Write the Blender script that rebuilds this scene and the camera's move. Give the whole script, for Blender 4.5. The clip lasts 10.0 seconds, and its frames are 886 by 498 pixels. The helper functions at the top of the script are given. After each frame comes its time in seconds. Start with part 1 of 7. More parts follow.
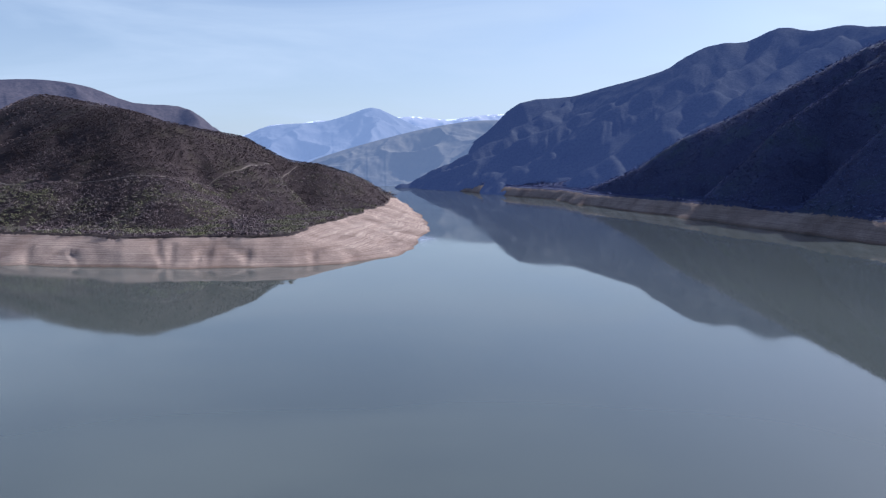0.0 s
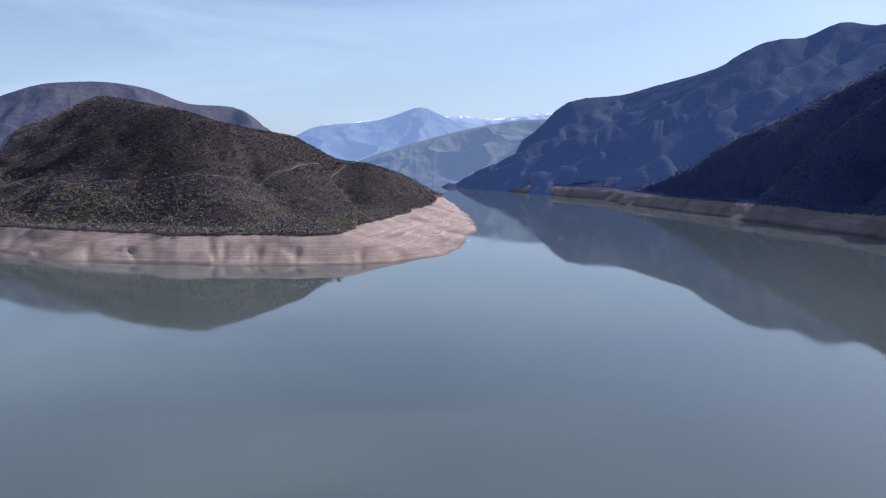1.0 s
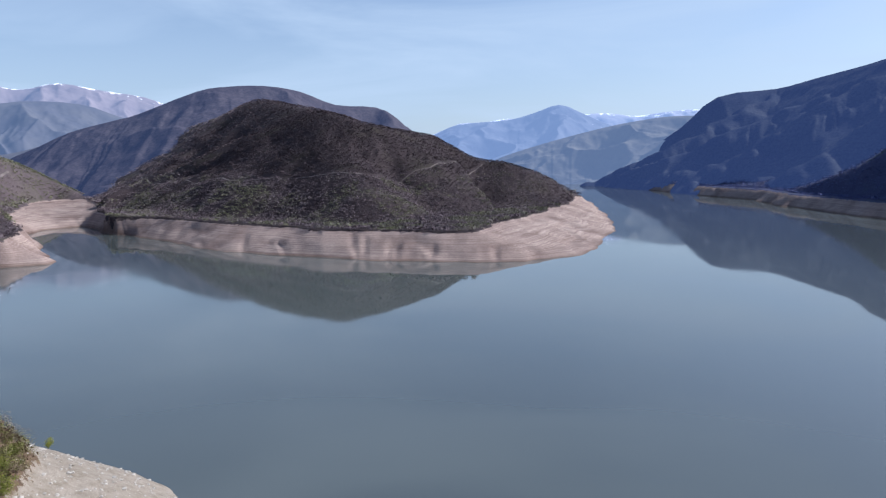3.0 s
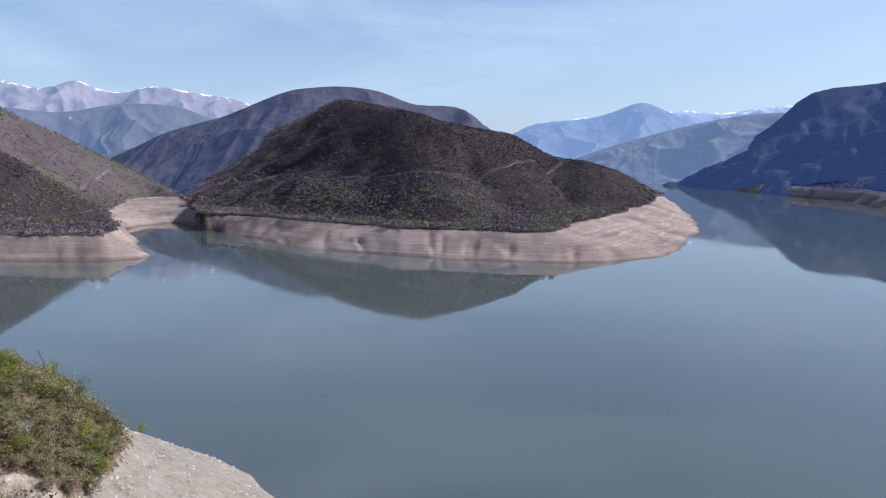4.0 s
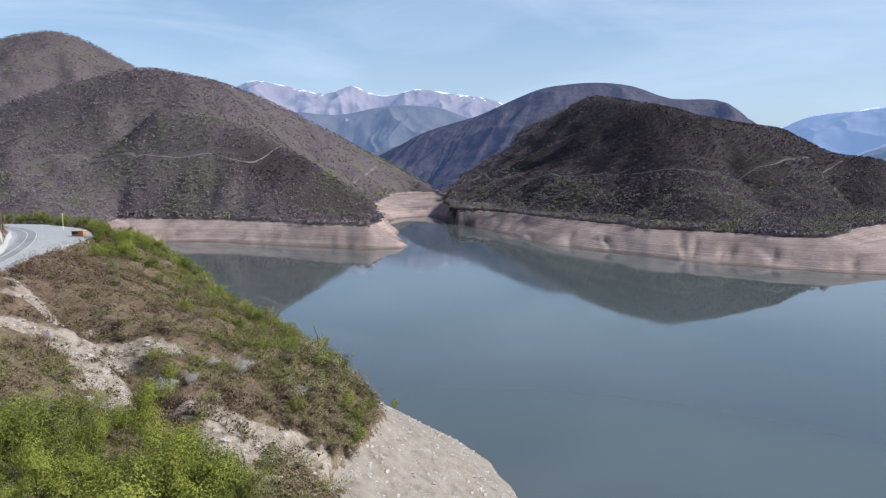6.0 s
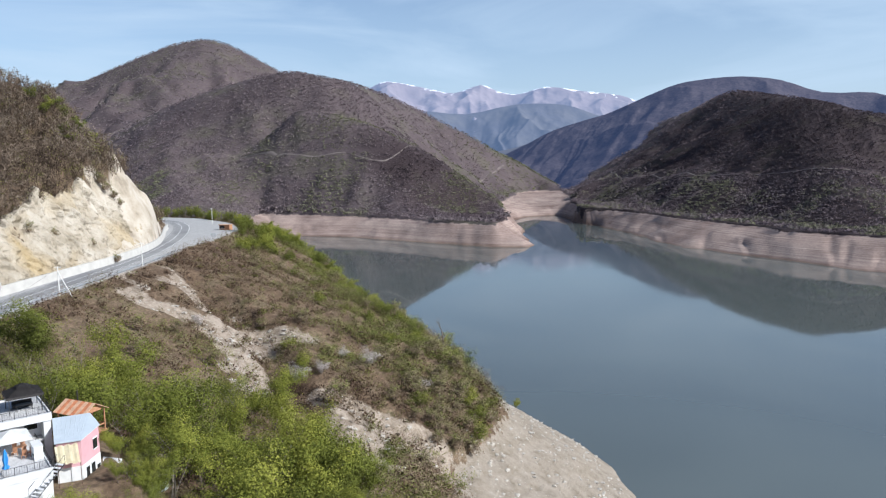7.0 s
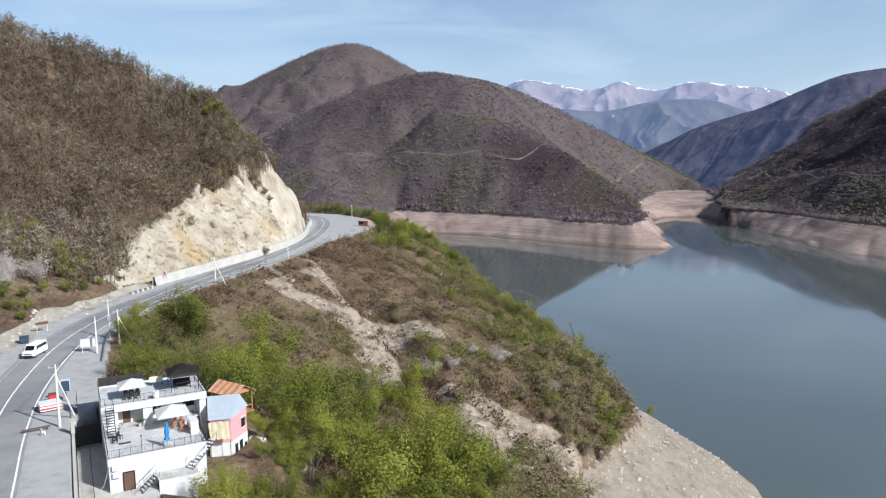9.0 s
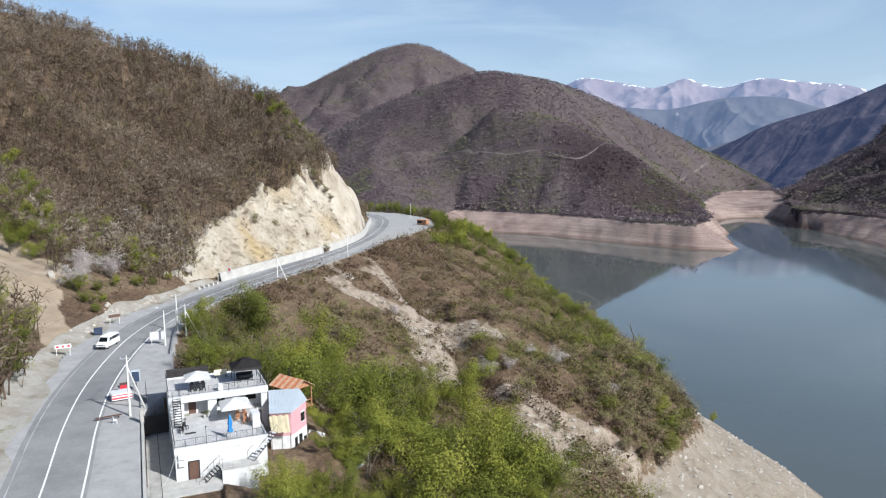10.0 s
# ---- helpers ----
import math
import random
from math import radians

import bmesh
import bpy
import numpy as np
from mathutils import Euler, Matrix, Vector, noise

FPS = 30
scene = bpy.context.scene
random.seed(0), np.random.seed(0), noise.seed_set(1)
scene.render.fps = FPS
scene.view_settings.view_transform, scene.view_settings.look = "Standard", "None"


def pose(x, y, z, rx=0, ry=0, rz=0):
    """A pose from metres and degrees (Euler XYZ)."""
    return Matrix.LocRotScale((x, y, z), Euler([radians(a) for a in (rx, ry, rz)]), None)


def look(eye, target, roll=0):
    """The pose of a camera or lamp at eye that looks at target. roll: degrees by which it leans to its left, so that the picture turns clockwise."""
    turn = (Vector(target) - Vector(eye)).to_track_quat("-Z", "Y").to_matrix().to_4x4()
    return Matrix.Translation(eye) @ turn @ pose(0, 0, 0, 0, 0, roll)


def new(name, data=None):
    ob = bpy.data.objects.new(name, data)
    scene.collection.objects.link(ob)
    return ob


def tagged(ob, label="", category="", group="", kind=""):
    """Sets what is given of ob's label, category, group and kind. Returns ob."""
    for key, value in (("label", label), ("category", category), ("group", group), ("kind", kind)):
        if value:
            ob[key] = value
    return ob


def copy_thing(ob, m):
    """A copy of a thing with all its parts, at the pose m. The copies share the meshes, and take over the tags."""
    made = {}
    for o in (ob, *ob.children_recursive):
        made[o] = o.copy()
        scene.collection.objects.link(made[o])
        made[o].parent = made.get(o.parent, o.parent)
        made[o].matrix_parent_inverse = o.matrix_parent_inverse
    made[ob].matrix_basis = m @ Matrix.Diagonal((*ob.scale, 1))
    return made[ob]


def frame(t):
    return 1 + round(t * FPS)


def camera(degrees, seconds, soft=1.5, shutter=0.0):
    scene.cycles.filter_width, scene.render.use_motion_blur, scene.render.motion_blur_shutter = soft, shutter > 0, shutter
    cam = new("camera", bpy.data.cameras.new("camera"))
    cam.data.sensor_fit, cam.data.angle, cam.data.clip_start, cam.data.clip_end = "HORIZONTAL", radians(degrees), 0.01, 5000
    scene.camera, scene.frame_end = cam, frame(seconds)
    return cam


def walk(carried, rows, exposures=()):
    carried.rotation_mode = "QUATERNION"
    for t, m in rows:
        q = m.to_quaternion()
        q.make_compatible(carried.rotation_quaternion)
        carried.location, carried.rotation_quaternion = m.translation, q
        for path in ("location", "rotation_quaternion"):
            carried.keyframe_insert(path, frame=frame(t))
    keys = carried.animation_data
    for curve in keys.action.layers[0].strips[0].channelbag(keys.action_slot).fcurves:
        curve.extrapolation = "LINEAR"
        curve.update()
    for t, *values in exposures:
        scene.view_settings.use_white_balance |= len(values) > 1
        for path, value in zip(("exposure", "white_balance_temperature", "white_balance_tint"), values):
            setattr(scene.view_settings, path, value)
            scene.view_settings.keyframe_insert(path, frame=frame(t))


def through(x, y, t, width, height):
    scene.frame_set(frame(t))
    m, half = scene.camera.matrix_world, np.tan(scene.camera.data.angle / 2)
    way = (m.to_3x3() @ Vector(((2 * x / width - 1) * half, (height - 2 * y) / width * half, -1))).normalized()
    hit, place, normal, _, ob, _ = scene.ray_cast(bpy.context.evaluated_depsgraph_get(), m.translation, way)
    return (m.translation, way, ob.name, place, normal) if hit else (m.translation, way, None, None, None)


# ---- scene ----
EYE = 110.0
cam = camera(64.14, 10.0, soft=1.25)
TURNS = [(0.0, 0.0), (0.5, 1.72), (1.0, 3.82), (1.5, 6.14), (2.0, 8.64), (2.5, 11.63), (4.0, 21.09), (4.5, 24.41), (5.0, 29.45),
         (5.5, 35.26), (6.0, 40.9), (7.5, 54.73), (8.0, 57.1), (8.5, 59.5), (9.0, 61.88), (9.5, 64.25), (10.0, 66.61)]
walk(cam, [(t, pose(0, 0, EYE, 0, 0, yaw) @ pose(0, 0, 0, -6.96) @ pose(0, 0, 0, 0, 0.66) @ pose(0, 0, 0, 90)) for t, yaw in TURNS],
     [(0.0, 0.50, 5700, 15), (2.5, 0.47, 5650, 14), (5.0, 0.50, 5620, 11), (7.5, 0.53, 5850, 9), (10.0, 0.50, 5900, 9)])

# ---- world, sun ----
SUN_BEARING, SUN_HEIGHT = 61.0, 36.0
world = bpy.data.worlds.new("sky")
scene.world = world
world.use_nodes = True
wn, wl = world.node_tree.nodes, world.node_tree.links
wn.clear()
sky = wn.new("ShaderNodeTexSky")
sky.sky_type = "NISHITA"
sky.sun_disc = False
sky.sun_elevation, sky.sun_rotation = radians(SUN_HEIGHT), radians(SUN_BEARING)
sky.altitude, sky.air_density, sky.dust_density, sky.ozone_density = 800, 1.0, 2.4, 1.3
wbg = wn.new("ShaderNodeBackground")
wbg.inputs["Strength"].default_value = 0.09
wout = wn.new("ShaderNodeOutputWorld")
# thin streaks of high cloud, denser towards the horizon
wc = wn.new("ShaderNodeTexCoord")
wsep = wn.new("ShaderNodeSeparateXYZ")
wl.new(wc.outputs["Generated"], wsep.inputs[0])
wmap = wn.new("ShaderNodeMapping")
wmap.inputs["Scale"].default_value = (1.0, 1.6, 7.0)
wmap.inputs["Rotation"].default_value = (0.1, 0.06, 0.5)
wl.new(wc.outputs["Generated"], wmap.inputs[0])
wnoise = wn.new("ShaderNodeTexNoise")
wnoise.inputs["Scale"].default_value, wnoise.inputs["Detail"].default_value, wnoise.inputs["Roughness"].default_value = 1.7, 6, 0.55
wnoise.inputs["Distortion"].default_value = 0.6
wl.new(wmap.outputs[0], wnoise.inputs["Vector"])
wr = wn.new("ShaderNodeValToRGB")
wr.color_ramp.elements[0].position, wr.color_ramp.elements[0].color = 0.42, (0.08, 0.08, 0.08, 1)
wr.color_ramp.elements[1].position, wr.color_ramp.elements[1].color = 0.72, (0.62, 0.62, 0.62, 1)
wl.new(wnoise.outputs["Fac"], wr.inputs[0])
wh = wn.new("ShaderNodeMapRange")
wh.inputs[1].default_value, wh.inputs[2].default_value, wh.inputs[3].default_value, wh.inputs[4].default_value = 0.0, 0.35, 0.5, 0.0
wh.interpolation_type = "SMOOTHSTEP"
wl.new(wsep.outputs["Z"], wh.inputs[0])
wadd = wn.new("ShaderNodeMath")
wadd.operation, wadd.use_clamp = "ADD", True
wthin = wn.new("ShaderNodeMapRange")
wthin.inputs[1].default_value, wthin.inputs[2].default_value, wthin.inputs[3].default_value, wthin.inputs[4].default_value = 0.38, 0.62, 1.0, 0.0
wthin.interpolation_type = "SMOOTHSTEP"
wl.new(wsep.outputs["Z"], wthin.inputs[0])
wveil = wn.new("ShaderNodeMath")
wveil.operation = "MULTIPLY"
wl.new(wr.outputs[0], wveil.inputs[0])
wl.new(wthin.outputs[0], wveil.inputs[1])
wl.new(wveil.outputs[0], wadd.inputs[0])
wl.new(wh.outputs[0], wadd.inputs[1])
wmix = wn.new("ShaderNodeMix")
wmix.data_type = "RGBA"
wl.new(wadd.outputs[0], wmix.inputs[0])
wl.new(sky.outputs[0], wmix.inputs[6])
wmix.inputs[7].default_value = (4.8, 5.75, 6.6, 1)
wl.new(wmix.outputs[2], wbg.inputs[0])
wl.new(wbg.outputs[0], wout.inputs[0])
sun = new("sun", bpy.data.lights.new("sun", "SUN"))
sun.data.energy, sun.data.angle, sun.data.color = 5.0, radians(0.5), (1.0, 0.95, 0.87)
sb, sh = radians(SUN_BEARING), radians(SUN_HEIGHT)
sun.matrix_world = look((math.sin(sb) * math.cos(sh) * 900, math.cos(sb) * math.cos(sh) * 900, math.sin(sh) * 900 + 100), (0, 0, 100))

# ---- materials ----
def material(name, rough=0.85, metal=0.0):
    m = bpy.data.materials.new(name)
    m.use_nodes = True
    b = m.node_tree.nodes["Principled BSDF"]
    b.inputs["Roughness"].default_value, b.inputs["Metallic"].default_value = rough, metal
    return m, m.node_tree.nodes, m.node_tree.links, b


def node(nodes, kind, **values):
    n = nodes.new(kind)
    for key, value in values.items():
        if key in n.inputs:
            n.inputs[key].default_value = value
        else:
            setattr(n, key, value)
    return n


def ramp(nodes, links, source, stops):
    r = nodes.new("ShaderNodeValToRGB")
    e = r.color_ramp.elements
    while len(e) < len(stops):
        e.new(0.5)
    for el, (p, c) in zip(e, stops):
        el.position, el.color = p, (*c, 1)
    links.new(source, r.inputs[0])
    return r.outputs[0]


def mix(nodes, links, a, b, f, blend="MIX"):
    n = nodes.new("ShaderNodeMix")
    n.data_type, n.blend_type = "RGBA", blend
    for socket, v in ((n.inputs[0], f), (n.inputs[6], a), (n.inputs[7], b)):
        if isinstance(v, (int, float)):
            socket.default_value = v
        elif isinstance(v, tuple):
            socket.default_value = (*v, 1)
        else:
            links.new(v, socket)
    return n.outputs[2]


def rub(nodes, links, scale, detail=4, rough=0.6, stretch=None, distortion=0.0):
    """Noise in world metres."""
    g = nodes.new("ShaderNodeNewGeometry")
    source = g.outputs["Position"]
    if stretch:
        mp = nodes.new("ShaderNodeMapping")
        mp.inputs["Scale"].default_value = stretch
        links.new(source, mp.inputs[0])
        source = mp.outputs[0]
    n = node(nodes, "ShaderNodeTexNoise", Scale=scale, Detail=detail, Roughness=rough, Distortion=distortion)
    links.new(source, n.inputs["Vector"])
    return n.outputs["Fac"]


def bump(nodes, links, b, height, strength, distance):
    n = node(nodes, "ShaderNodeBump", Strength=strength, Distance=distance)
    links.new(height, n.inputs["Height"])
    links.new(n.outputs[0], b.inputs["Normal"])


def plain(name, colour, rough=0.8, metal=0.0, vary=0.15, scale=2.0):
    m, n, l, b = material(name, rough, metal)
    f = rub(n, l, scale, 5)
    lo = tuple(c * (1 - vary) for c in colour)
    hi = tuple(min(1, c * (1 + vary)) for c in colour)
    l.new(ramp(n, l, f, [(0.3, lo), (0.7, hi)]), b.inputs["Base Color"])
    return m

# ---- the lie of the land ----
def lattice(ix, iy, seed):
    h = (ix.astype(np.int64) * 374761393 + iy.astype(np.int64) * 668265263 + seed * 1442695041) & 0xFFFFFFFF
    h = ((h ^ (h >> 13)) * 1274126177) & 0xFFFFFFFF
    return ((h ^ (h >> 16)) & 0xFFFFFF) / float(0xFFFFFF) * 2 - 1


def value_noise(x, y, seed=0):
    ix, iy = np.floor(x), np.floor(y)
    fx, fy = x - ix, y - iy
    fx, fy = fx * fx * (3 - 2 * fx), fy * fy * (3 - 2 * fy)
    a, b = lattice(ix, iy, seed), lattice(ix + 1, iy, seed)
    c, d = lattice(ix, iy + 1, seed), lattice(ix + 1, iy + 1, seed)
    return (a * (1 - fx) + b * fx) * (1 - fy) + (c * (1 - fx) + d * fx) * fy


def fbm(x, y, size, octaves=4, seed=0, fall=0.5):
    total, amp = 0.0, 1.0
    for o in range(octaves):
        c, s = math.cos(o * 0.9 + 0.4), math.sin(o * 0.9 + 0.4)
        k = 2.03 ** o / size
        total = total + amp * value_noise((x * c - y * s) * k, (x * s + y * c) * k, seed + o)
        amp *= fall
    return total


def near_line(X, Y, pts, closed=False):
    """Distance to a broken line, and how far along it the nearest place is (in points)."""
    best = np.full(X.shape, 1e18)
    along = np.zeros(X.shape)
    n = len(pts)
    for i in range(n if closed else n - 1):
        (ax, ay), (bx, by) = pts[i][:2], pts[(i + 1) % n][:2]
        dx, dy = bx - ax, by - ay
        u = np.clip(((X - ax) * dx + (Y - ay) * dy) / (dx * dx + dy * dy), 0, 1)
        d = (X - ax - u * dx) ** 2 + (Y - ay - u * dy) ** 2
        m = d < best
        best = np.where(m, d, best)
        along = np.where(m, i + u, along)
    return np.sqrt(best), along


def inside(X, Y, pts):
    r = np.zeros(X.shape, bool)
    n = len(pts)
    for i in range(n):
        (ax, ay), (bx, by) = pts[i], pts[(i + 1) % n]
        if ay != by:
            r ^= ((ay > Y) != (by > Y)) & (X < (bx - ax) * (Y - ay) / (by - ay) + ax)
    return r


# today's water line, and the old high-water line round it, 26 m higher
WATER = [(60, 20), (-20, 95), (-90, 150), (-131, 185), (-150, 198), (-178, 208), (-213, 212), (-262, 218), (-340, 236), (-450, 275), (-600, 330),
         (-800, 400), (-960, 480), (-985, 515), (-910, 563), (-816, 579), (-742, 606), (-666, 628), (-632, 655), (-640, 675), (-725, 738),
         (-867, 858), (-963, 933), (-1000, 1020), (-975, 1094), (-835, 985), (-728, 937), (-612, 870), (-500, 790), (-360, 763),
         (-293, 749), (-234, 753), (-173, 752), (-115, 773), (-57, 839), (-36, 911), (-25, 1156), (-30, 1337), (-106, 1955)]
WATER += [(-330, 2600), (-420, 3300), (-330, 3600), (-236, 3587), (-94, 3139), (100, 2658), (216, 2311), (330, 2050), (338, 1820),
          (398, 1610), (444, 1423), (494, 1205), (530, 1020), (554, 878), (590, 500), (480, 150), (300, -60)]
FULL = [(90, -15), (0, 58), (-80, 88), (-137, 109), (-146, 129), (-158, 159), (-203, 174), (-255, 188), (-335, 208), (-450, 245), (-610, 300),
        (-820, 360), (-1040, 440), (-1140, 512), (-1037, 562), (-966, 600), (-878, 626), (-774, 634), (-689, 653), (-772, 748),
        (-1044, 985), (-1355, 1347), (-1415, 1494), (-1340, 1514), (-829, 979), (-738, 983), (-607, 925), (-474, 867), (-441, 868),
        (-386, 823), (-322, 828), (-226, 818), (-181, 839), (-177, 985), (-146, 1115), (-137, 1288), (-117, 1420), (-120, 1746)]
FULL += [(-300, 2300), (-520, 2650), (-560, 3350), (-480, 3900), (-300, 3900), (-60, 3560), (46, 3300), (132, 2672), (246, 2322), (358, 2062),
         (370, 1826), (430, 1620), (476, 1432), (525, 1213), (561, 1028), (586, 884), (660, 500), (540, 110), (330, -110)]
BAND = 26.0
WASHES = [[(-344, 832), (-306, 765)], [(-313, 821), (-296, 752)], [(-266, 800), (-254, 745)], [(-220, 792), (-215, 748)], [(-495, 838), (-462, 778)]]


def crest(*points):
    """Crest points given as bearing, range and height, seen from over the origin."""
    return [(math.sin(radians(b)) * r, math.cos(radians(b)) * r, h) for b, r, h in points]


def sight(*points):
    """The same with the height as an angle above the eye's level."""
    return crest(*[(b, r, EYE + r * math.tan(radians(e))) for b, r, e in points])


def glide(pts, steps=3):
    """A smooth line through the points."""
    p = np.array([pts[0], *pts, pts[-1]], float)
    out = []
    for i in range(1, len(p) - 2):
        for k in range(steps):
            t = k / steps
            out.append(0.5 * (2 * p[i] + (p[i + 1] - p[i - 1]) * t + (2 * p[i - 1] - 5 * p[i] + 4 * p[i + 1] - p[i + 2]) * t * t
                              + (3 * p[i] - p[i - 1] - 3 * p[i + 1] + p[i + 2]) * t ** 3))
    return [tuple(v) for v in out] + [tuple(pts[-1])]


# crest line, steepness, roundness, hollowness
HILLS = {
    "promontory": (sight((-42, 2550, -0.8), (-36, 2420, 1.9), (-31.3, 2230, 3.8), (-29, 2040, 4.9), (-25.9, 1640, 4.35), (-24, 1500, 4.0),
                         (-22.5, 1400, 3.6), (-20, 1390, 3.0), (-17.9, 1430, 2.5), (-15.3, 1480, 1.9), (-12, 1480, 0.3), (-9.1, 1480, -0.2),
                         (-6.7, 1540, -1.3), (-3.9, 1740, -2.75)), 0.55, 30, 1.1),
    "promontory_rib": (sight((-40.5, 1600, -2.2), (-36.4, 1720, -0.7), (-33.3, 1800, 1.2), (-30.4, 1900, 3.2), (-28.6, 1960, 4.4)), 0.55, 25, 1.15),
    "promontory_nose": (sight((-25.0, 1540, 3.6), (-23.6, 1340, 2.3), (-22.2, 1200, 0.3), (-20.8, 1080, -2.2)), 0.55, 40, 1.15),
    "west_hill": (sight((-80, 2000, 0.5), (-75.7, 1850, 2.2), (-70.2, 1680, 4.9), (-67.5, 1620, 5.9), (-63.1, 1560, 7.0), (-59.5, 1540, 6.5),
                        (-56.9, 1720, 5.7), (-53.4, 1900, 4.3), (-50.4, 1920, 2.8), (-48.3, 2000, 1.5), (-46.3, 2300, 0.3), (-44.6, 2500, -0.8)), 0.6, 40, 1.1),
    "west_shoulder": (sight((-62, 1380, 4.2), (-58, 1330, 3.4), (-54, 1290, 1.6), (-50, 1260, -0.8), (-47.5, 1250, -2.6)), 0.6, 25, 1.1),
    "high_hill": (sight((-92, 3000, 4.0), (-80.3, 2800, 5.3), (-78.6, 2800, 6.1), (-77.1, 2750, 6.1), (-73.7, 2700, 7.7), (-70.2, 2650, 9.0),
                        (-67.5, 2650, 9.0), (-63.7, 2650, 7.0), (-58, 2700, 4.0), (-52, 2700, 1.0)), 0.45, 40, 1.0),
    "east_front": (sight((11.6, 1960, -2.2), (15.4, 1860, -0.6), (18.3, 1820, 1.4), (22.2, 1790, 3.2), (25.9, 1780, 5.2), (29.3, 1800, 6.9),
                         (31.5, 1800, 7.8), (40, 1650, 10), (60, 1450, 11), (90, 1400, 9)), 0.95, 8, 0.55),
    "east_spur": (sight((31.8, 1640, 6.6), (29.4, 1560, 5.2), (25.5, 1450, 2.5), (22, 1380, -0.2), (19.4, 1330, -2.4)), 1.1, 6, 0.95),
    "east_low_spur": (sight((35, 1330, 4.2), (32.1, 1240, 2.4), (28.6, 1160, -0.2), (26, 1110, -2.4)), 1.1, 6, 0.95),
    "east_apron": (sight((-3, 3350, -1.2), (1, 3100, -0.9), (4.5, 2950, -0.7), (7.5, 2750, -0.7), (10, 2500, -1.0), (11.5, 2250, -1.7)), 0.25, 40, 1.0),
    "near_hill": (sight((-125, 420, 9.0), (-110, 420, 10.5), (-97.6, 420, 10.3), (-94.3, 420, 9.6), (-89, 420, 8.5), (-85.9, 415, 7.5),
                        (-82.4, 400, 5.7), (-80.3, 380, 4.7), (-78.2, 350, 2.5), (-76.6, 325, 0.2), (-74.9, 330, -2.2), (-73.3, 360, -4.2)), 0.8, 12, 1.0),
}
HILLS = {name: (glide(pts), *rest) for name, (pts, *rest) in HILLS.items()}
# the road's middle line, and the platform's edges towards the lake and towards the hill
ROAD = [(150, -95), (60, -40), (0, -18), (-40, -12), (-78, -10.7), (-99, -10.2), (-117, -8.7), (-136.5, -5.4), (-152, -1.4), (-165.5, 3.8), (-178, 10.5),
        (-200, 24.6), (-224, 41.8), (-245, 57.6), (-277, 79.2), (-322, 103.4), (-366, 122.4), (-400, 133.5), (-430, 137.5), (-455, 132), (-474, 110), (-497, 60), (-535, 0)]
LAKESIDE = [(150, -80), (60, -28), (0, -8), (-40, -2), (-74, -1), (-100, -1), (-109, 3.0), (-130, 4.6), (-146, 6.0), (-156, 8.0), (-179, 18), (-202, 34.8),
            (-233, 59.8), (-262, 81.8), (-290, 100), (-312, 120), (-350, 148), (-395, 160), (-440, 160), (-476, 144), (-494, 112), (-516, 62), (-556, 0)]
HILLSIDE = [(150, -108), (60, -54), (0, -30), (-40, -20), (-80, -17.5), (-104, -17), (-118, -16), (-142, -13), (-168, -6), (-192, 9), (-208, 20), (-233, 41),
            (-267, 69), (-307, 92.5), (-361, 112.5), (-398, 126), (-424, 130), (-444, 121), (-462, 100), (-487, 54), (-525, 0)]
ROAD_Z = 77.0
# where the road was cut into the rock: places along the hillside edge, and the height of the cut
CUT_AT = [9.3, 9.5, 9.75, 10.0, 10.25, 10.5, 10.75, 11.0, 11.5, 12.0, 12.25, 12.5, 12.75, 13.0, 13.5, 13.75, 14.0, 14.2]
CUT_HIGH = [0, 2, 5.5, 8.5, 12.5, 15.5, 18, 19.5, 22.5, 24, 25, 21.5, 18, 15.5, 12, 8, 3, 0]
YARD_Z = 73.7


def smooth(a, b, v):
    u = np.clip((v - a) / (b - a), 0, 1)
    return u * u * (3 - 2 * u)


def gullies(X, Y):
    """Furrows that run down the near slope from the road to the lake."""
    wx, wy = X + 4 * fbm(X, Y, 20, 2, 77), Y + 4 * fbm(X, Y, 20, 2, 78)
    s, t = -0.82 * wx + 0.57 * wy, 0.57 * wx + 0.82 * wy
    return fbm(s, t * 0.22, 15, 4, 73)


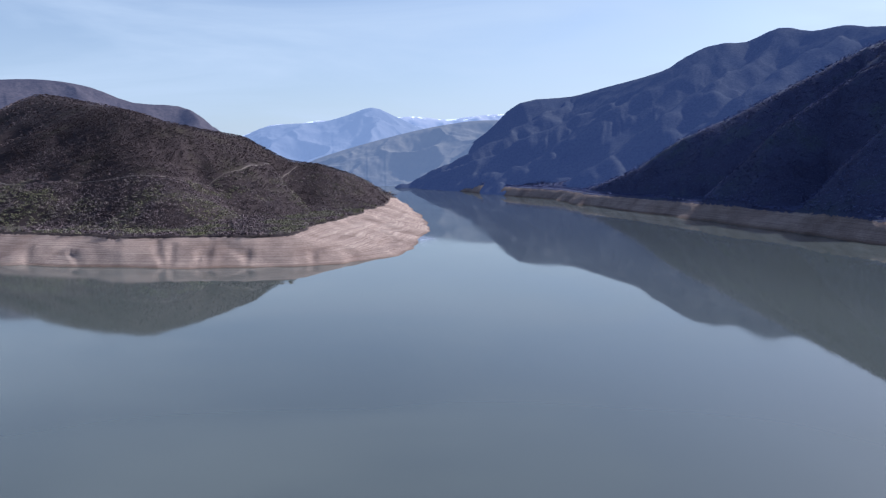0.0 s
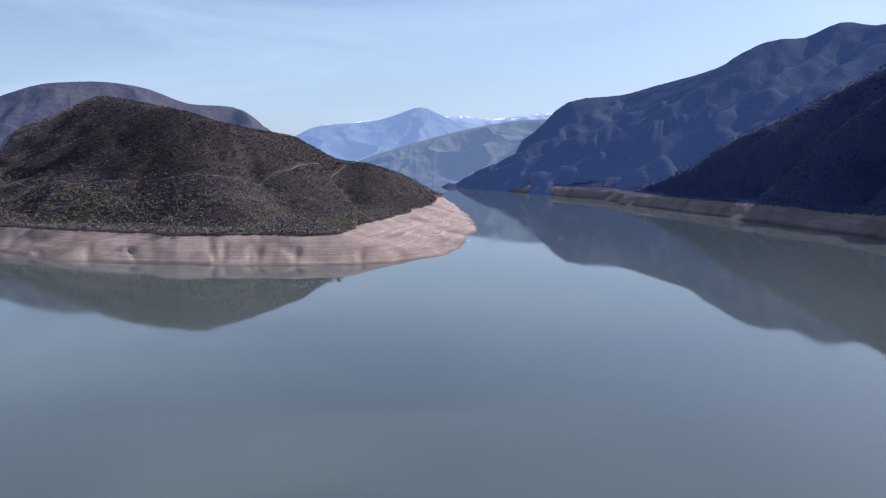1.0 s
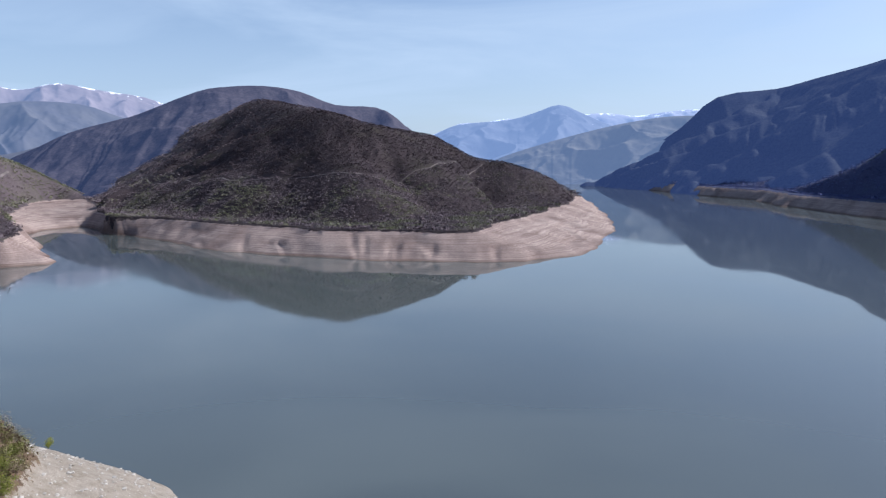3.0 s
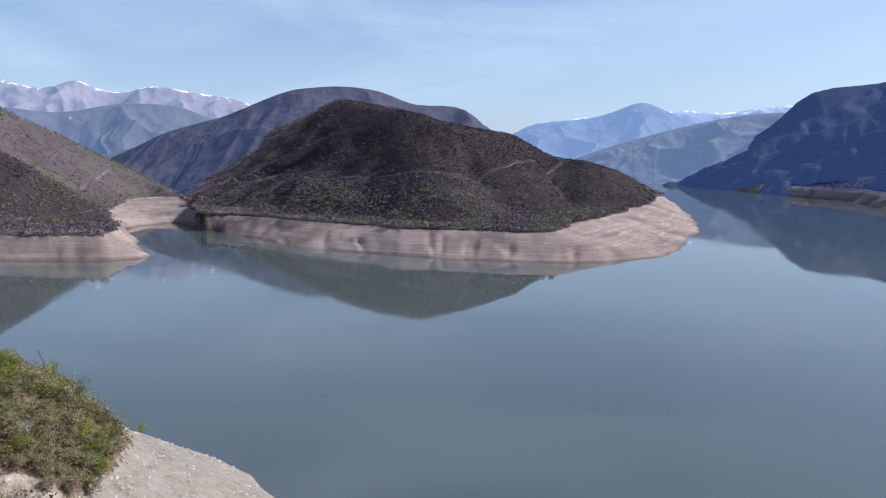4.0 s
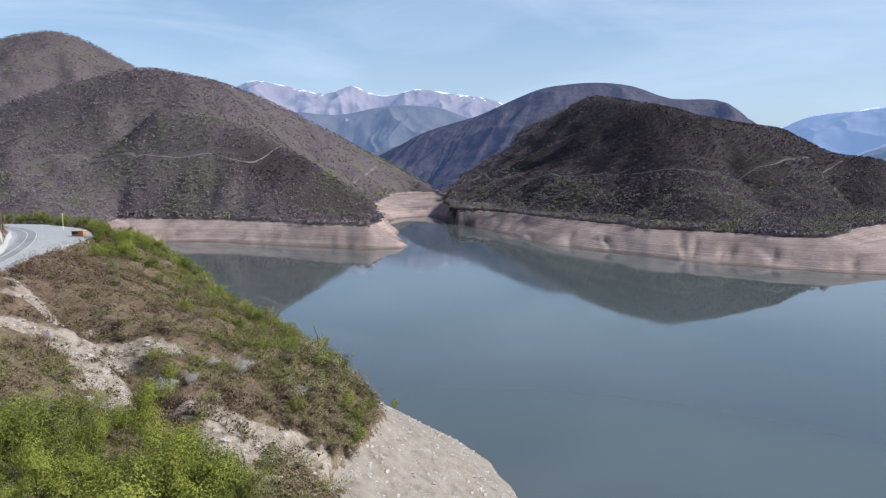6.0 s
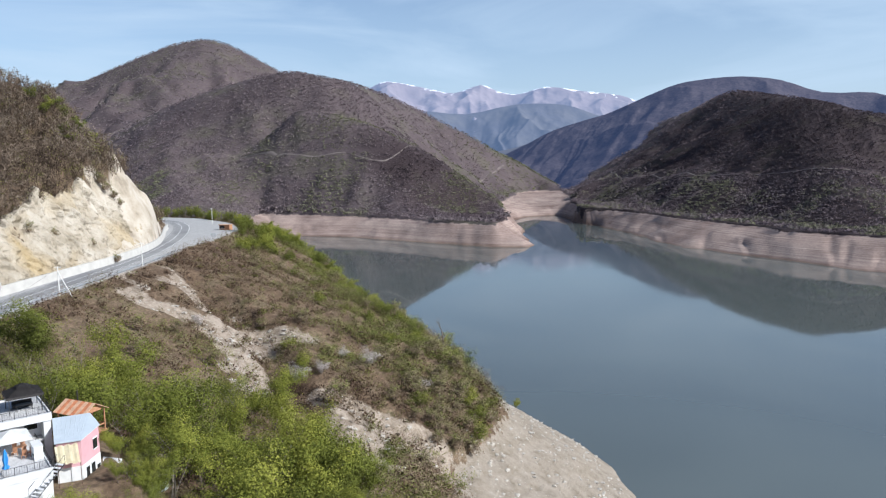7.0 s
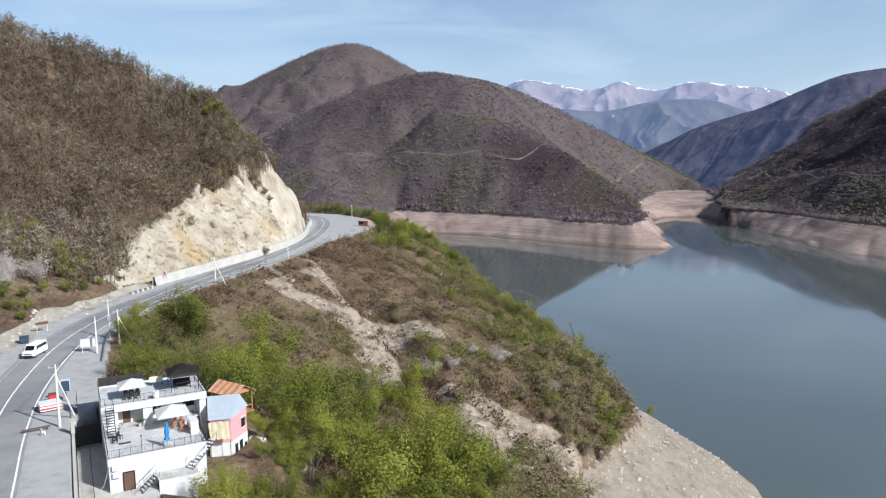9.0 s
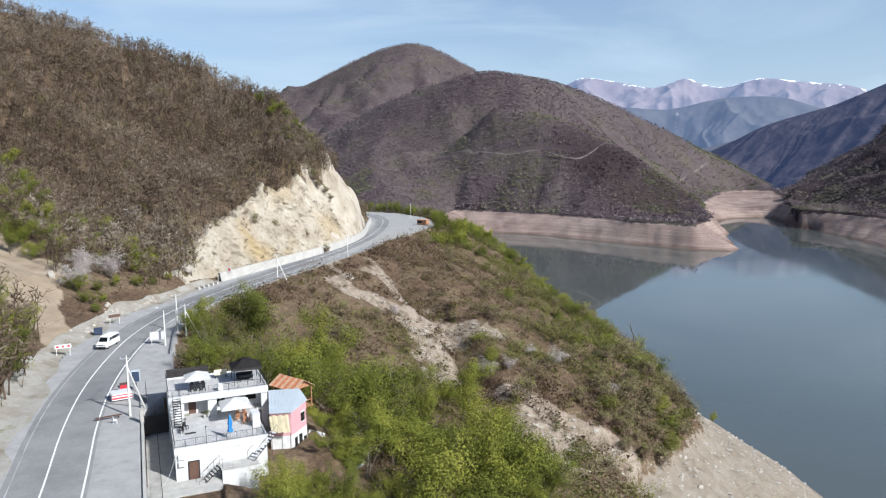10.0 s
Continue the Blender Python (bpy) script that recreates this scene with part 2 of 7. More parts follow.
def land(X, Y):
    """Height of the ground, and marks for what covers it: 0 lake bed, 1 bare bank, 2 wooded."""
    wx = X + 7 * fbm(X, Y, 70, 3, 11) + 2.0 * fbm(X, Y, 14, 2, 12)
    wy = Y + 7 * fbm(X, Y, 70, 3, 21) + 2.0 * fbm(X, Y, 14, 2, 22)
    far = smooth(150, 500, np.hypot(X, Y))
    wx, wy = X + (wx - X) * (0.35 + 0.65 * far), Y + (wy - Y) * (0.35 + 0.65 * far)
    dw, _ = near_line(wx, wy, WATER, True)
    df, _ = near_line(wx, wy, FULL, True)
    wet, low = inside(wx, wy, WATER), inside(wx, wy, FULL)
    sw, sf = np.where(wet, -dw, dw), np.where(low, -df, df)
    bank = BAND * (np.clip(sw, 0, None) / (np.clip(sw, 0, None) + np.clip(-sf, 0, None) + 1e-6)) ** 0.9
    creek = smooth(0.80, 0.97, 1 - np.abs(fbm(wx, wy, 85, 2, 31))) * smooth(0, 12, sw) * smooth(0, 14, -sf)
    bank = bank - 2.2 * creek * far + 0.5 * fbm(X, Y, 25, 3, 33) * smooth(0, 15, sw) + 0.55 * (1 - far) * fbm(X, Y, 6, 3, 35) * smooth(0, 8, sw)
    for line in WASHES:
        bank = bank - 1.9 * smooth(7, 0, near_line(X + 3 * fbm(X, Y, 20, 2, 37), Y, line)[0]) * smooth(0, 10, sw) * smooth(-2, 10, -sf)
    z = np.where(wet, np.maximum(-14, -0.3 * dw), bank)
    up = np.clip(sf, 0, None)
    top = np.full(X.shape, BAND + 1.0) + 0.02 * np.minimum(up, 600)
    ribs = 1 - np.abs(fbm(wx, wy, 210, 3, 91)) * 1.6
    ribs_fine = 1 - np.abs(fbm(wx, wy, 75, 2, 95)) * 1.6
    for i, (name, (pts, steep, rnd, hollow)) in enumerate(HILLS.items()):
        if name == "near_hill":
            continue
        d, a = near_line(X, Y, pts)
        zr = np.interp(a, np.arange(len(pts)), [p[2] for p in pts])
        d = np.sqrt(d * d + rnd * rnd) - rnd
        wide = (zr - BAND) / steep
        u = np.clip(1 - d / np.maximum(1, np.minimum(d + up, wide)), 0, 1)
        relief = (zr - BAND) * u ** hollow
        cut = np.clip(4 * u * (1 - u), 0, 1) * smooth(0, 120, d)
        arc = np.concatenate([[0], np.cumsum(np.hypot(*np.diff(np.array(pts)[:, :2], axis=0).T))])
        along_ = np.interp(a, np.arange(len(pts)), arc) + 40 * fbm(X, Y, 160, 2, 98)
        spurs = 1 - np.abs(fbm(along_, d * 0.2, 190 if name.startswith("east") else 150, 2, 97 + 3 * i)) * 1.6
        relief = relief + cut * (zr - BAND) * (0.16 if name.startswith("east") else 0.055) * (spurs - 0.6)
        relief = relief + cut * ((zr - BAND) * (0.07 if name.startswith("east") else 0.045) * (ribs - 0.55) + 0.028 * (zr - BAND) * (ribs_fine - 0.5))
        top = np.maximum(top, BAND + relief)
    top = np.minimum(top, BAND + up * 1.3 + 2)
    top = top + far * (2.5 * fbm(X, Y, 130, 3, 61) + 1.2 * fbm(X, Y, 30, 3, 62)) * smooth(0, 60, up)
    z = np.where(low, z, top)
    # the near slope, with the road's shelf and the hill over it
    de, ae = near_line(X, Y, LAKESIDE)
    dh, ah = near_line(X, Y, HILLSIDE)
    near = (np.hypot(X + 200, Y - 60) < 620) & ~((X < -500) & (Y > 200))
    shelf = inside(X, Y, LAKESIDE + HILLSIDE[::-1])
    hillward = near & ~shelf & (dh < de)
    lakeward = near & ~shelf & ~hillward
    u = up / (up + de + 1e-6)
    bulge = u ** 0.62
    slope = BAND + (ROAD_Z - BAND) * bulge
    rough = (1.3 * fbm(X, Y, 22, 4, 71) + 2.6 * gullies(X, Y)) * np.clip(5 * u * (1 - u), 0, 1)
    # a washed-out gully with a pale scarp on its uphill side
    dg, ag = near_line(X + 2.5 * fbm(X, Y, 12, 2, 75), Y + 2.5 * fbm(X, Y, 12, 2, 76), [(-244, 80), (-222, 82), (-200, 86.5), (-173, 82.5), (-150, 77), (-134, 88), (-120, 92)])
    rough = rough - 4.2 * smooth(10, 1.5, dg) * smooth(0, 0.5, ag) * smooth(6, 4.5, ag)
    z = np.where(lakeward & ~low, slope + rough, z)
    pts, steep, rnd, hollow = HILLS["near_hill"]
    dr, ar = near_line(X, Y, pts)
    # the crest's height, blended from the crest points near by
    total, zr = 0.0, 0.0
    for cx, cy, cz in pts[::3]:
        weight = 1 / ((X - cx) ** 2 + (Y - cy) ** 2 + 60.0) ** 1.7
        total, zr = total + weight, zr + weight * cz
    zr = zr / total
    u = dh / (dh + np.maximum(0, np.sqrt(dr * dr + rnd * rnd) - rnd) + 1e-6)
    cut = np.interp(ah, CUT_AT, CUT_HIGH)
    step = np.minimum(np.clip(1.5 * (dh - 3.5), 0, None), cut) * smooth(0.5, 3, cut) * smooth(85, 30, dh)
    hill = ROAD_Z + np.maximum((zr - ROAD_Z) * u ** 0.95, step + (zr - ROAD_Z) * (u ** 1.3) * 0.75)
    hill = hill + 1.6 * fbm(X, Y, 30, 4, 81) * smooth(2, 25, dh)
    z = np.where(hillward, np.maximum(hill, ROAD_Z), z)
    z = np.where(shelf, ROAD_Z, z)
    # levelled yard under the houses
    yard = smooth(-108, -104, X) * smooth(-73 - 6.5 * smooth(6.5, 7.5, Y), -77 - 5.5 * smooth(6.5, 7.5, Y), X) * (Y > -1.05) * smooth(27, 20, Y)
    z = np.where(shelf, z, z * (1 - yard) + (YARD_Z - 2.6 * smooth(-84.6, -83.2, X) * smooth(7.0, 8.4, Y)) * yard)
    kind = np.where(wet, 0, np.where(low, 1, 2))
    return z, kind, sw, sf


def grid_mesh(name, co, quads, attrs=None, smooth_faces=True):
    me = bpy.data.meshes.new(name)
    k = quads.shape[1]
    me.vertices.add(len(co))
    me.vertices.foreach_set("co", np.ascontiguousarray(co, np.float32).ravel())
    me.loops.add(quads.size)
    me.loops.foreach_set("vertex_index", quads.astype(np.int32).ravel())
    me.polygons.add(len(quads))
    me.polygons.foreach_set("loop_start", np.arange(0, quads.size, k, dtype=np.int32))
    me.polygons.foreach_set("use_smooth", np.full(len(quads), smooth_faces, bool))
    for key, v in (attrs or {}).items():
        me.attributes.new(key, "FLOAT", "POINT").data.foreach_set("value", np.ascontiguousarray(v, np.float32))
    me.update()
    return me


# bare streaks of loosened rock on the near slope
STREAKS = [[(-243, 74), (-231, 75), (-221, 75), (-202, 79), (-188, 77), (-175, 74), (-162, 71), (-150, 68)], [(-143, 77), (-137, 79), (-130, 83), (-121, 85)],
           [(-157, 90), (-152, 101), (-149, 111), (-144, 113)], [(-231, 62), (-212, 60), (-202, 61)],
           [(-226, -1), (-221, -8), (-214, -6)], [(-207, 12), (-212, 16), (-217, 19)]]
SCAR = [(-222, -37), (-210, -26), (-188, -19), (-170, -15), (-154, -10.5), (-138, -13.5), (-146, -17), (-157, -20), (-160, -28), (-188, -42)]


def bare_rock(X, Y, sf):
    n = gullies(X, Y)
    v = np.zeros(X.shape)
    for i, line in enumerate(STREAKS):
        d, _ = near_line(X + 5 * fbm(X, Y, 18, 2, 140), Y + 5 * fbm(X, Y, 18, 2, 150), line)
        v = np.maximum(v, 1 - smooth(0.5, 4.6 - (i == 3) * 1.6, d + 4 * n))
    wx, wy = X + 4 * fbm(X, Y, 12, 3, 141), Y + 4 * fbm(X, Y, 12, 3, 151)
    v = np.maximum(v, 0.9 * inside(wx, wy, [(-154, 80), (-143, 79), (-131, 83), (-133, 93), (-140, 107), (-145, 115), (-150, 112), (-153, 97)]))
    v = np.maximum(v, 0.9 * inside(wx, wy, [(-206, 80), (-190, 71), (-172, 66), (-152, 62), (-147, 68), (-162, 73), (-178, 77), (-196, 82)]))
    v = np.maximum(v, 0.85 * smooth(0.85, 1.25, -n + 0.45 * fbm(X, Y, 55, 2, 160)) * (near_line(X, Y, LAKESIDE)[0] < near_line(X, Y, HILLSIDE)[0]))
    return v


def cut_rock(X, Y):
    """Rock laid open where the road rounds the foot of the hill."""
    dh, ah = near_line(X, Y, HILLSIDE)
    de, _ = near_line(X, Y, LAKESIDE)
    wide = np.interp(ah, [11.2, 11.9, 12.5, 13.2, 14.2], [0, 15, 17, 13, 0]) + 3 * fbm(X, Y, 7, 3, 181)
    return ((dh < de) & (dh < wide) & (dh > 0.2)).astype(float)


def sheet():
    fine = np.arange(-104.0, 38.01, 0.18)
    az = np.radians(np.concatenate([fine, np.arange(41, 254, 3.0)]))
    r = [0.3]
    while r[-1] < 4900:
        v = r[-1]
        r.append(v * (1.3 if v < 20 else 1.05 if v < 60 else 1.0072 if v < 480 else 1.0115 if v < 2700 else 1.018))
    r = np.array(r)
    R, A = np.meshgrid(r, az, indexing="ij")
    X, Y = R * np.sin(A), R * np.cos(A)
    Z, kind, sw, sf = land(X, Y)
    n, m = X.shape
    rise = np.maximum.accumulate((Z - EYE) / R, axis=0)
    idx = np.arange(n * m).reshape(n, m)
    nxt = np.roll(idx, -1, axis=1)
    q = np.stack([idx[:-1], nxt[:-1], nxt[1:], idx[1:]], -1).reshape(-1, 4)[:, ::-1]
    deep = (Z < -8).ravel()
    q = q[~deep[q].all(axis=1)]
    used = np.unique(q)
    remap = np.zeros(n * m, np.int64)
    remap[used] = np.arange(len(used))
    co = np.stack([X, Y, Z], -1).reshape(-1, 3)[used]
    fx, fy = co[:, 0], co[:, 1]
    sfu = sf.ravel()[used]
    close = near_zone(fx, fy).astype(float)
    scar = inside(fx + 3 * fbm(fx, fy, 15, 3, 171), fy + 3 * fbm(fx, fy, 15, 3, 172), SCAR).astype(float)
    shelf = inside(fx, fy, LAKESIDE + HILLSIDE[::-1]).astype(float)
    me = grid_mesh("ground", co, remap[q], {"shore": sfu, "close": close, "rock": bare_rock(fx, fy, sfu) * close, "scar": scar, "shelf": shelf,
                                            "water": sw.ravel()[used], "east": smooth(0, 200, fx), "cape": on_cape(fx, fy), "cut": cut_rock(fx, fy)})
    return me, (r, np.degrees(az[:len(fine)]), rise[:, :len(fine)])


def on_cape(X, Y):
    """1 on the promontory across the lake, 0 elsewhere."""
    return smooth(-1150, -1000, X) * smooth(20, -60, X) * smooth(640, 700, Y)


def near_zone(X, Y):
    return (np.hypot(X + 200, Y - 60) < 620) & ~((X < -500) & (Y > 200)) & (Y < 420)


def attr(n, name):
    return node(n, "ShaderNodeAttribute", attribute_name=name).outputs["Fac"]


def math_node(n, l, op, a, b, clamp=False):
    k = node(n, "ShaderNodeMath", operation=op, use_clamp=clamp)
    for s, v in zip(k.inputs, (a, b)):
        if isinstance(v, (int, float)):
            s.default_value = v
        else:
            l.new(v, s)
    return k.outputs[0]


def ground_material():
    m, n, l, b = material("ground", 0.95)
    b.inputs["Specular IOR Level"].default_value = 0.15
    shore = attr(n, "shore")
    # leaf litter and undergrowth of the far woods
    woods = ramp(n, l, rub(n, l, 0.012, 7, 0.65), [(0.32, (0.070, 0.055, 0.060)), (0.52, (0.095, 0.077, 0.081)), (0.68, (0.098, 0.091, 0.070))])
    woods = mix(n, l, woods, ramp(n, l, rub(n, l, 0.25, 4), [(0.35, (0.75, 0.72, 0.72)), (0.7, (1.15, 1.12, 1.06))]), 1.0, "MULTIPLY")
    # the promontory's dim side light, put into a darker ground colour
    woods = mix(n, l, woods, mix(n, l, woods, (0.46, 0.43, 0.44), 1.0, "MULTIPLY"), attr(n, "cape"))
    # bluish haze and shade put into the eastern woods' colour
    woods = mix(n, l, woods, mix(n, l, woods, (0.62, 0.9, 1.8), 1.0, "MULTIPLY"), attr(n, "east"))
    # silt banks, with a line for each stand of the water
    lines = rub(n, l, 1.0, 4, 0.75, (0.006, 0.006, 1.5))
    silt = ramp(n, l, lines, [(0.30, (0.17, 0.125, 0.108)), (0.45, (0.265, 0.205, 0.180)), (0.58, (0.325, 0.262, 0.23)), (0.72, (0.41, 0.345, 0.305))])
    patch = ramp(n, l, rub(n, l, 0.018, 6, 0.6), [(0.3, (0.62, 0.56, 0.55)), (0.6, (1.08, 1.05, 1.02))])
    silt = mix(n, l, silt, patch, 1.0, "MULTIPLY")
    grit = ramp(n, l, rub(n, l, 0.4, 5, 0.7), [(0.3, (0.8, 0.8, 0.8)), (0.7, (1.12, 1.12, 1.12))])
    silt = mix(n, l, silt, grit, 1.0, "MULTIPLY")
    wet = node(n, "ShaderNodeMapRange")
    l.new(attr(n, "water"), wet.inputs[0])
    wet.inputs[1].default_value, wet.inputs[2].default_value = 0.0, 5.0
    silt = mix(n, l, mix(n, l, silt, (0.55, 0.5, 0.46), 1.0, "MULTIPLY"), silt, wet.outputs[0])
    # near slope
    soil = ramp(n, l, rub(n, l, 0.09, 7, 0.65), [(0.30, (0.060, 0.041, 0.028)), (0.46, (0.122, 0.083, 0.054)), (0.58, (0.170, 0.124, 0.081)), (0.70, (0.098, 0.090, 0.042))])
    soil = mix(n, l, soil, ramp(n, l, rub(n, l, 1.3, 4), [(0.35, (0.6, 0.6, 0.6)), (0.7, (1.3, 1.3, 1.3))]), 1.0, "MULTIPLY")
    stone = ramp(n, l, rub(n, l, 0.35, 7, 0.7), [(0.30, (0.115, 0.088, 0.066)), (0.44, (0.22, 0.178, 0.136)), (0.60, (0.325, 0.272, 0.218)), (0.8, (0.27, 0.222, 0.185))])
    rock = math_node(n, l, "ADD", attr(n, "rock"), math_node(n, l, "MULTIPLY", math_node(n, l, "SUBTRACT", rub(n, l, 0.45, 7, 0.8), 0.5), 2.6))
    near = mix(n, l, soil, stone, ramp(n, l, rock, [(0.42, (0, 0, 0)), (0.6, (1, 1, 1))]))
    earth = ramp(n, l, rub(n, l, 0.2, 6, 0.6), [(0.3, (0.25, 0.195, 0.135)), (0.6, (0.34, 0.275, 0.20)), (0.8, (0.40, 0.335, 0.255))])
    near = mix(n, l, near, earth, attr(n, "scar"))
    cream = ramp(n, l, rub(n, l, 0.10, 8, 0.62), [(0.30, (0.24, 0.20, 0.15)), (0.42, (0.36, 0.31, 0.24)), (0.55, (0.44, 0.39, 0.32)), (0.8, (0.53, 0.48, 0.41))])
    near = mix(n, l, near, cream, attr(n, "cut"))
    gravel = ramp(n, l, rub(n, l, 0.45, 7, 0.7), [(0.3, (0.27, 0.265, 0.255)), (0.5, (0.33, 0.325, 0.315)), (0.75, (0.385, 0.38, 0.37))])
    near = mix(n, l, near, gravel, attr(n, "shelf"))
    scree = ramp(n, l, rub(n, l, 0.22, 8, 0.75), [(0.3, (0.135, 0.108, 0.078)), (0.45, (0.225, 0.19, 0.148)), (0.6, (0.275, 0.237, 0.193)), (0.72, (0.33, 0.293, 0.248))])
    land_c = mix(n, l, woods, near, attr(n, "close"))
    bank_c = mix(n, l, silt, scree, attr(n, "close"))
    edge = math_node(n, l, "ADD", shore, math_node(n, l, "MULTIPLY", math_node(n, l, "SUBTRACT", rub(n, l, 0.2, 7, 0.75), 0.5), 15.0))
    gt = math_node(n, l, "GREATER_THAN", edge, 0.0)
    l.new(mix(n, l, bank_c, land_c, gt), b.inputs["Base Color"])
    h = math_node(n, l, "ADD", math_node(n, l, "MULTIPLY", lines, 0.7), rub(n, l, 0.9, 6, 0.7))
    h = math_node(n, l, "MULTIPLY", h, math_node(n, l, "SUBTRACT", 1.05, attr(n, "shelf")))
    bump(n, l, b, h, 0.7, 0.6)
    return m


ground_mesh, HORIZON = sheet()
ground = tagged(new("ground", ground_mesh), kind="structure")
ground_mesh.materials.append(ground_material())


def water_material():
    m, n, l, b = material("lake_water", 0.06)
    b.inputs["IOR"].default_value = 1.55
    c = ramp(n, l, rub(n, l, 0.004, 3, 0.5, (1.0, 0.35, 1.0)), [(0.35, (0.068, 0.080, 0.076)), (0.65, (0.080, 0.093, 0.088))])
    l.new(c, b.inputs["Base Color"])
    h = math_node(n, l, "ADD", rub(n, l, 0.35, 3, 0.6), math_node(n, l, "MULTIPLY", rub(n, l, 0.02, 2), 6.0))
    bump(n, l, b, h, 0.035, 0.08)
    r = ramp(n, l, rub(n, l, 0.006, 4, 0.6, (1.0, 0.4, 1.0)), [(0.4, (0.02,) * 3), (0.62, (0.075,) * 3)])
    l.new(r, b.inputs["Roughness"])
    return m


bm = bmesh.new()
bmesh.ops.create_circle(bm, cap_ends=True, segments=96, radius=4700)
water_mesh = bpy.data.meshes.new("water")
bm.to_mesh(water_mesh)
bm.free()
water = tagged(new("water", water_mesh), kind="structure")
water_mesh.materials.append(water_material())


# ---- far mountains ----
def range_of_peaks(name, pts, depth, steep, seed, mat, rib=42, spur=0, arms=()):
    """A mountain range along a crest line."""
    b0 = math.degrees(math.atan2(pts[0][0], pts[0][1])) - 1.5
    b1 = math.degrees(math.atan2(pts[-1][0], pts[-1][1])) + 1.5
    rr = np.hypot(*np.array(pts)[:, :2].T)
    az = np.radians(np.arange(b0, b1, 0.08))
    r = np.linspace(rr.min() - depth, rr.max() + 60, 150)
    R, A = np.meshgrid(r, az, indexing="ij")
    X, Y = R * np.sin(A), R * np.cos(A)
    line = glide(pts)
    d, a = near_line(X, Y, line)
    d = np.sqrt(d * d + 900) - 30
    zr = np.interp(a, np.arange(len(line)), [p[2] for p in line])
    wx, wy = X + 45 * fbm(X, Y, 180, 2, seed), Y + 45 * fbm(X, Y, 180, 2, seed + 5)
    ribs = 1 - np.abs(fbm(wx, wy, 260, 3, seed + 9, 0.4)) * 1.5
    Z = zr - steep * d + smooth(0, 90, d) * rib * (ribs - 0.6) + 4 * fbm(X, Y, 45, 3, seed + 2) * smooth(0, 40, d)
    if spur:
        arc = np.concatenate([[0], np.cumsum(np.hypot(*np.diff(np.array(line)[:, :2], axis=0).T))])
        s = np.interp(a, np.arange(len(line)), arc) + 60 * fbm(X, Y, 240, 2, seed + 11)
        Z = Z + smooth(0, 300, d) * spur * (0.22 - np.abs(fbm(s, d * 0.12, 240, 3, seed + 13, 0.45)))
    for arm in arms:
        arm = glide(arm)
        da, aa = near_line(X + 30 * fbm(X, Y, 90, 2, seed + 15), Y + 30 * fbm(X, Y, 90, 2, seed + 17), arm)
        da = np.sqrt(da * da + 100) - 10
        furrow = 1 - np.abs(fbm(aa * 260, da * 0.15, 70, 3, seed + 21)) * 1.6
        Z = np.maximum(Z, np.interp(aa, np.arange(len(arm)), [p[2] for p in arm]) - 0.70 * da + (10 * fbm(X, Y, 70, 3, seed + 19) + 7 * (furrow - 0.5)) * smooth(0, 70, da))
    n, k = X.shape
    idx = np.arange(n * k).reshape(n, k)
    q = np.stack([idx[:-1, :-1], idx[1:, :-1], idx[1:, 1:], idx[:-1, 1:]], -1).reshape(-1, 4)
    me = grid_mesh(name, np.stack([X, Y, Z], -1).reshape(-1, 3), q, {"below": (zr - Z).ravel()})
    me.materials.append(mat)
    return tagged(new(name, me), kind="structure")


def far_material(name, low, high, snow, air, glow, wooded=False):
    """Rock and pasture far away, with old snow near the crests; bluish haze is added as a glow of the surface."""
    m, n, l, b = material(name, 1.0)
    b.inputs["Specular IOR Level"].default_value = 0.0
    c = ramp(n, l, rub(n, l, 0.006, 7, 0.65), [(0.3, low), (0.7, high)])
    if wooded:
        c = mix(n, l, c, ramp(n, l, rub(n, l, 0.11, 4, 0.7), [(0.36, (0.7, 0.68, 0.7)), (0.5, (1.0, 1.0, 1.0)), (0.64, (1.3, 1.25, 1.18))]), 1.0, "MULTIPLY")
        bump(n, l, b, rub(n, l, 0.10, 5, 0.7), 0.6, 3.0)
    if snow:
        s = math_node(n, l, "ADD", math_node(n, l, "MULTIPLY", attr(n, "below"), -1 / snow), math_node(n, l, "MULTIPLY", math_node(n, l, "SUBTRACT", rub(n, l, 0.02, 7, 0.75, (1, 1, 0.5)), 0.40), 5.0))
        c = mix(n, l, c, (0.85, 0.87, 0.9), ramp(n, l, s, [(0.54, (0, 0, 0)), (0.60, (1, 1, 1))]))
    l.new(c, b.inputs["Base Color"])
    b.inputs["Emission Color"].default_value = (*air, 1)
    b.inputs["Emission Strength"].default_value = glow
    return m


# haze colour that most of the far ranges give off themselves
HAZE = (0.36, 0.52, 0.86)
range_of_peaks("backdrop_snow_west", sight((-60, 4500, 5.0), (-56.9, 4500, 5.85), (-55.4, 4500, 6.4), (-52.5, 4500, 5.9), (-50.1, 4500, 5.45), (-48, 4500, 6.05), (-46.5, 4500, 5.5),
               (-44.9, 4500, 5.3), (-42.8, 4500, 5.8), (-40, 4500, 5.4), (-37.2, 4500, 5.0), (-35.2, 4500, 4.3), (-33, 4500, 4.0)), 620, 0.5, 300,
               far_material("snow_range", (0.12, 0.098, 0.10), (0.19, 0.155, 0.15), 34.0, HAZE, 0.26), 42, 70)
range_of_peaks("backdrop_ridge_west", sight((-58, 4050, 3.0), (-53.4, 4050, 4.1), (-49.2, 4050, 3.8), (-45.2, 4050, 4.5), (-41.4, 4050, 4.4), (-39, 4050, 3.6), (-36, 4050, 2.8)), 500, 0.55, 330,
               far_material("far_ridge", (0.05, 0.05, 0.06), (0.085, 0.08, 0.075), 0, HAZE, 0.19), 42, 60)
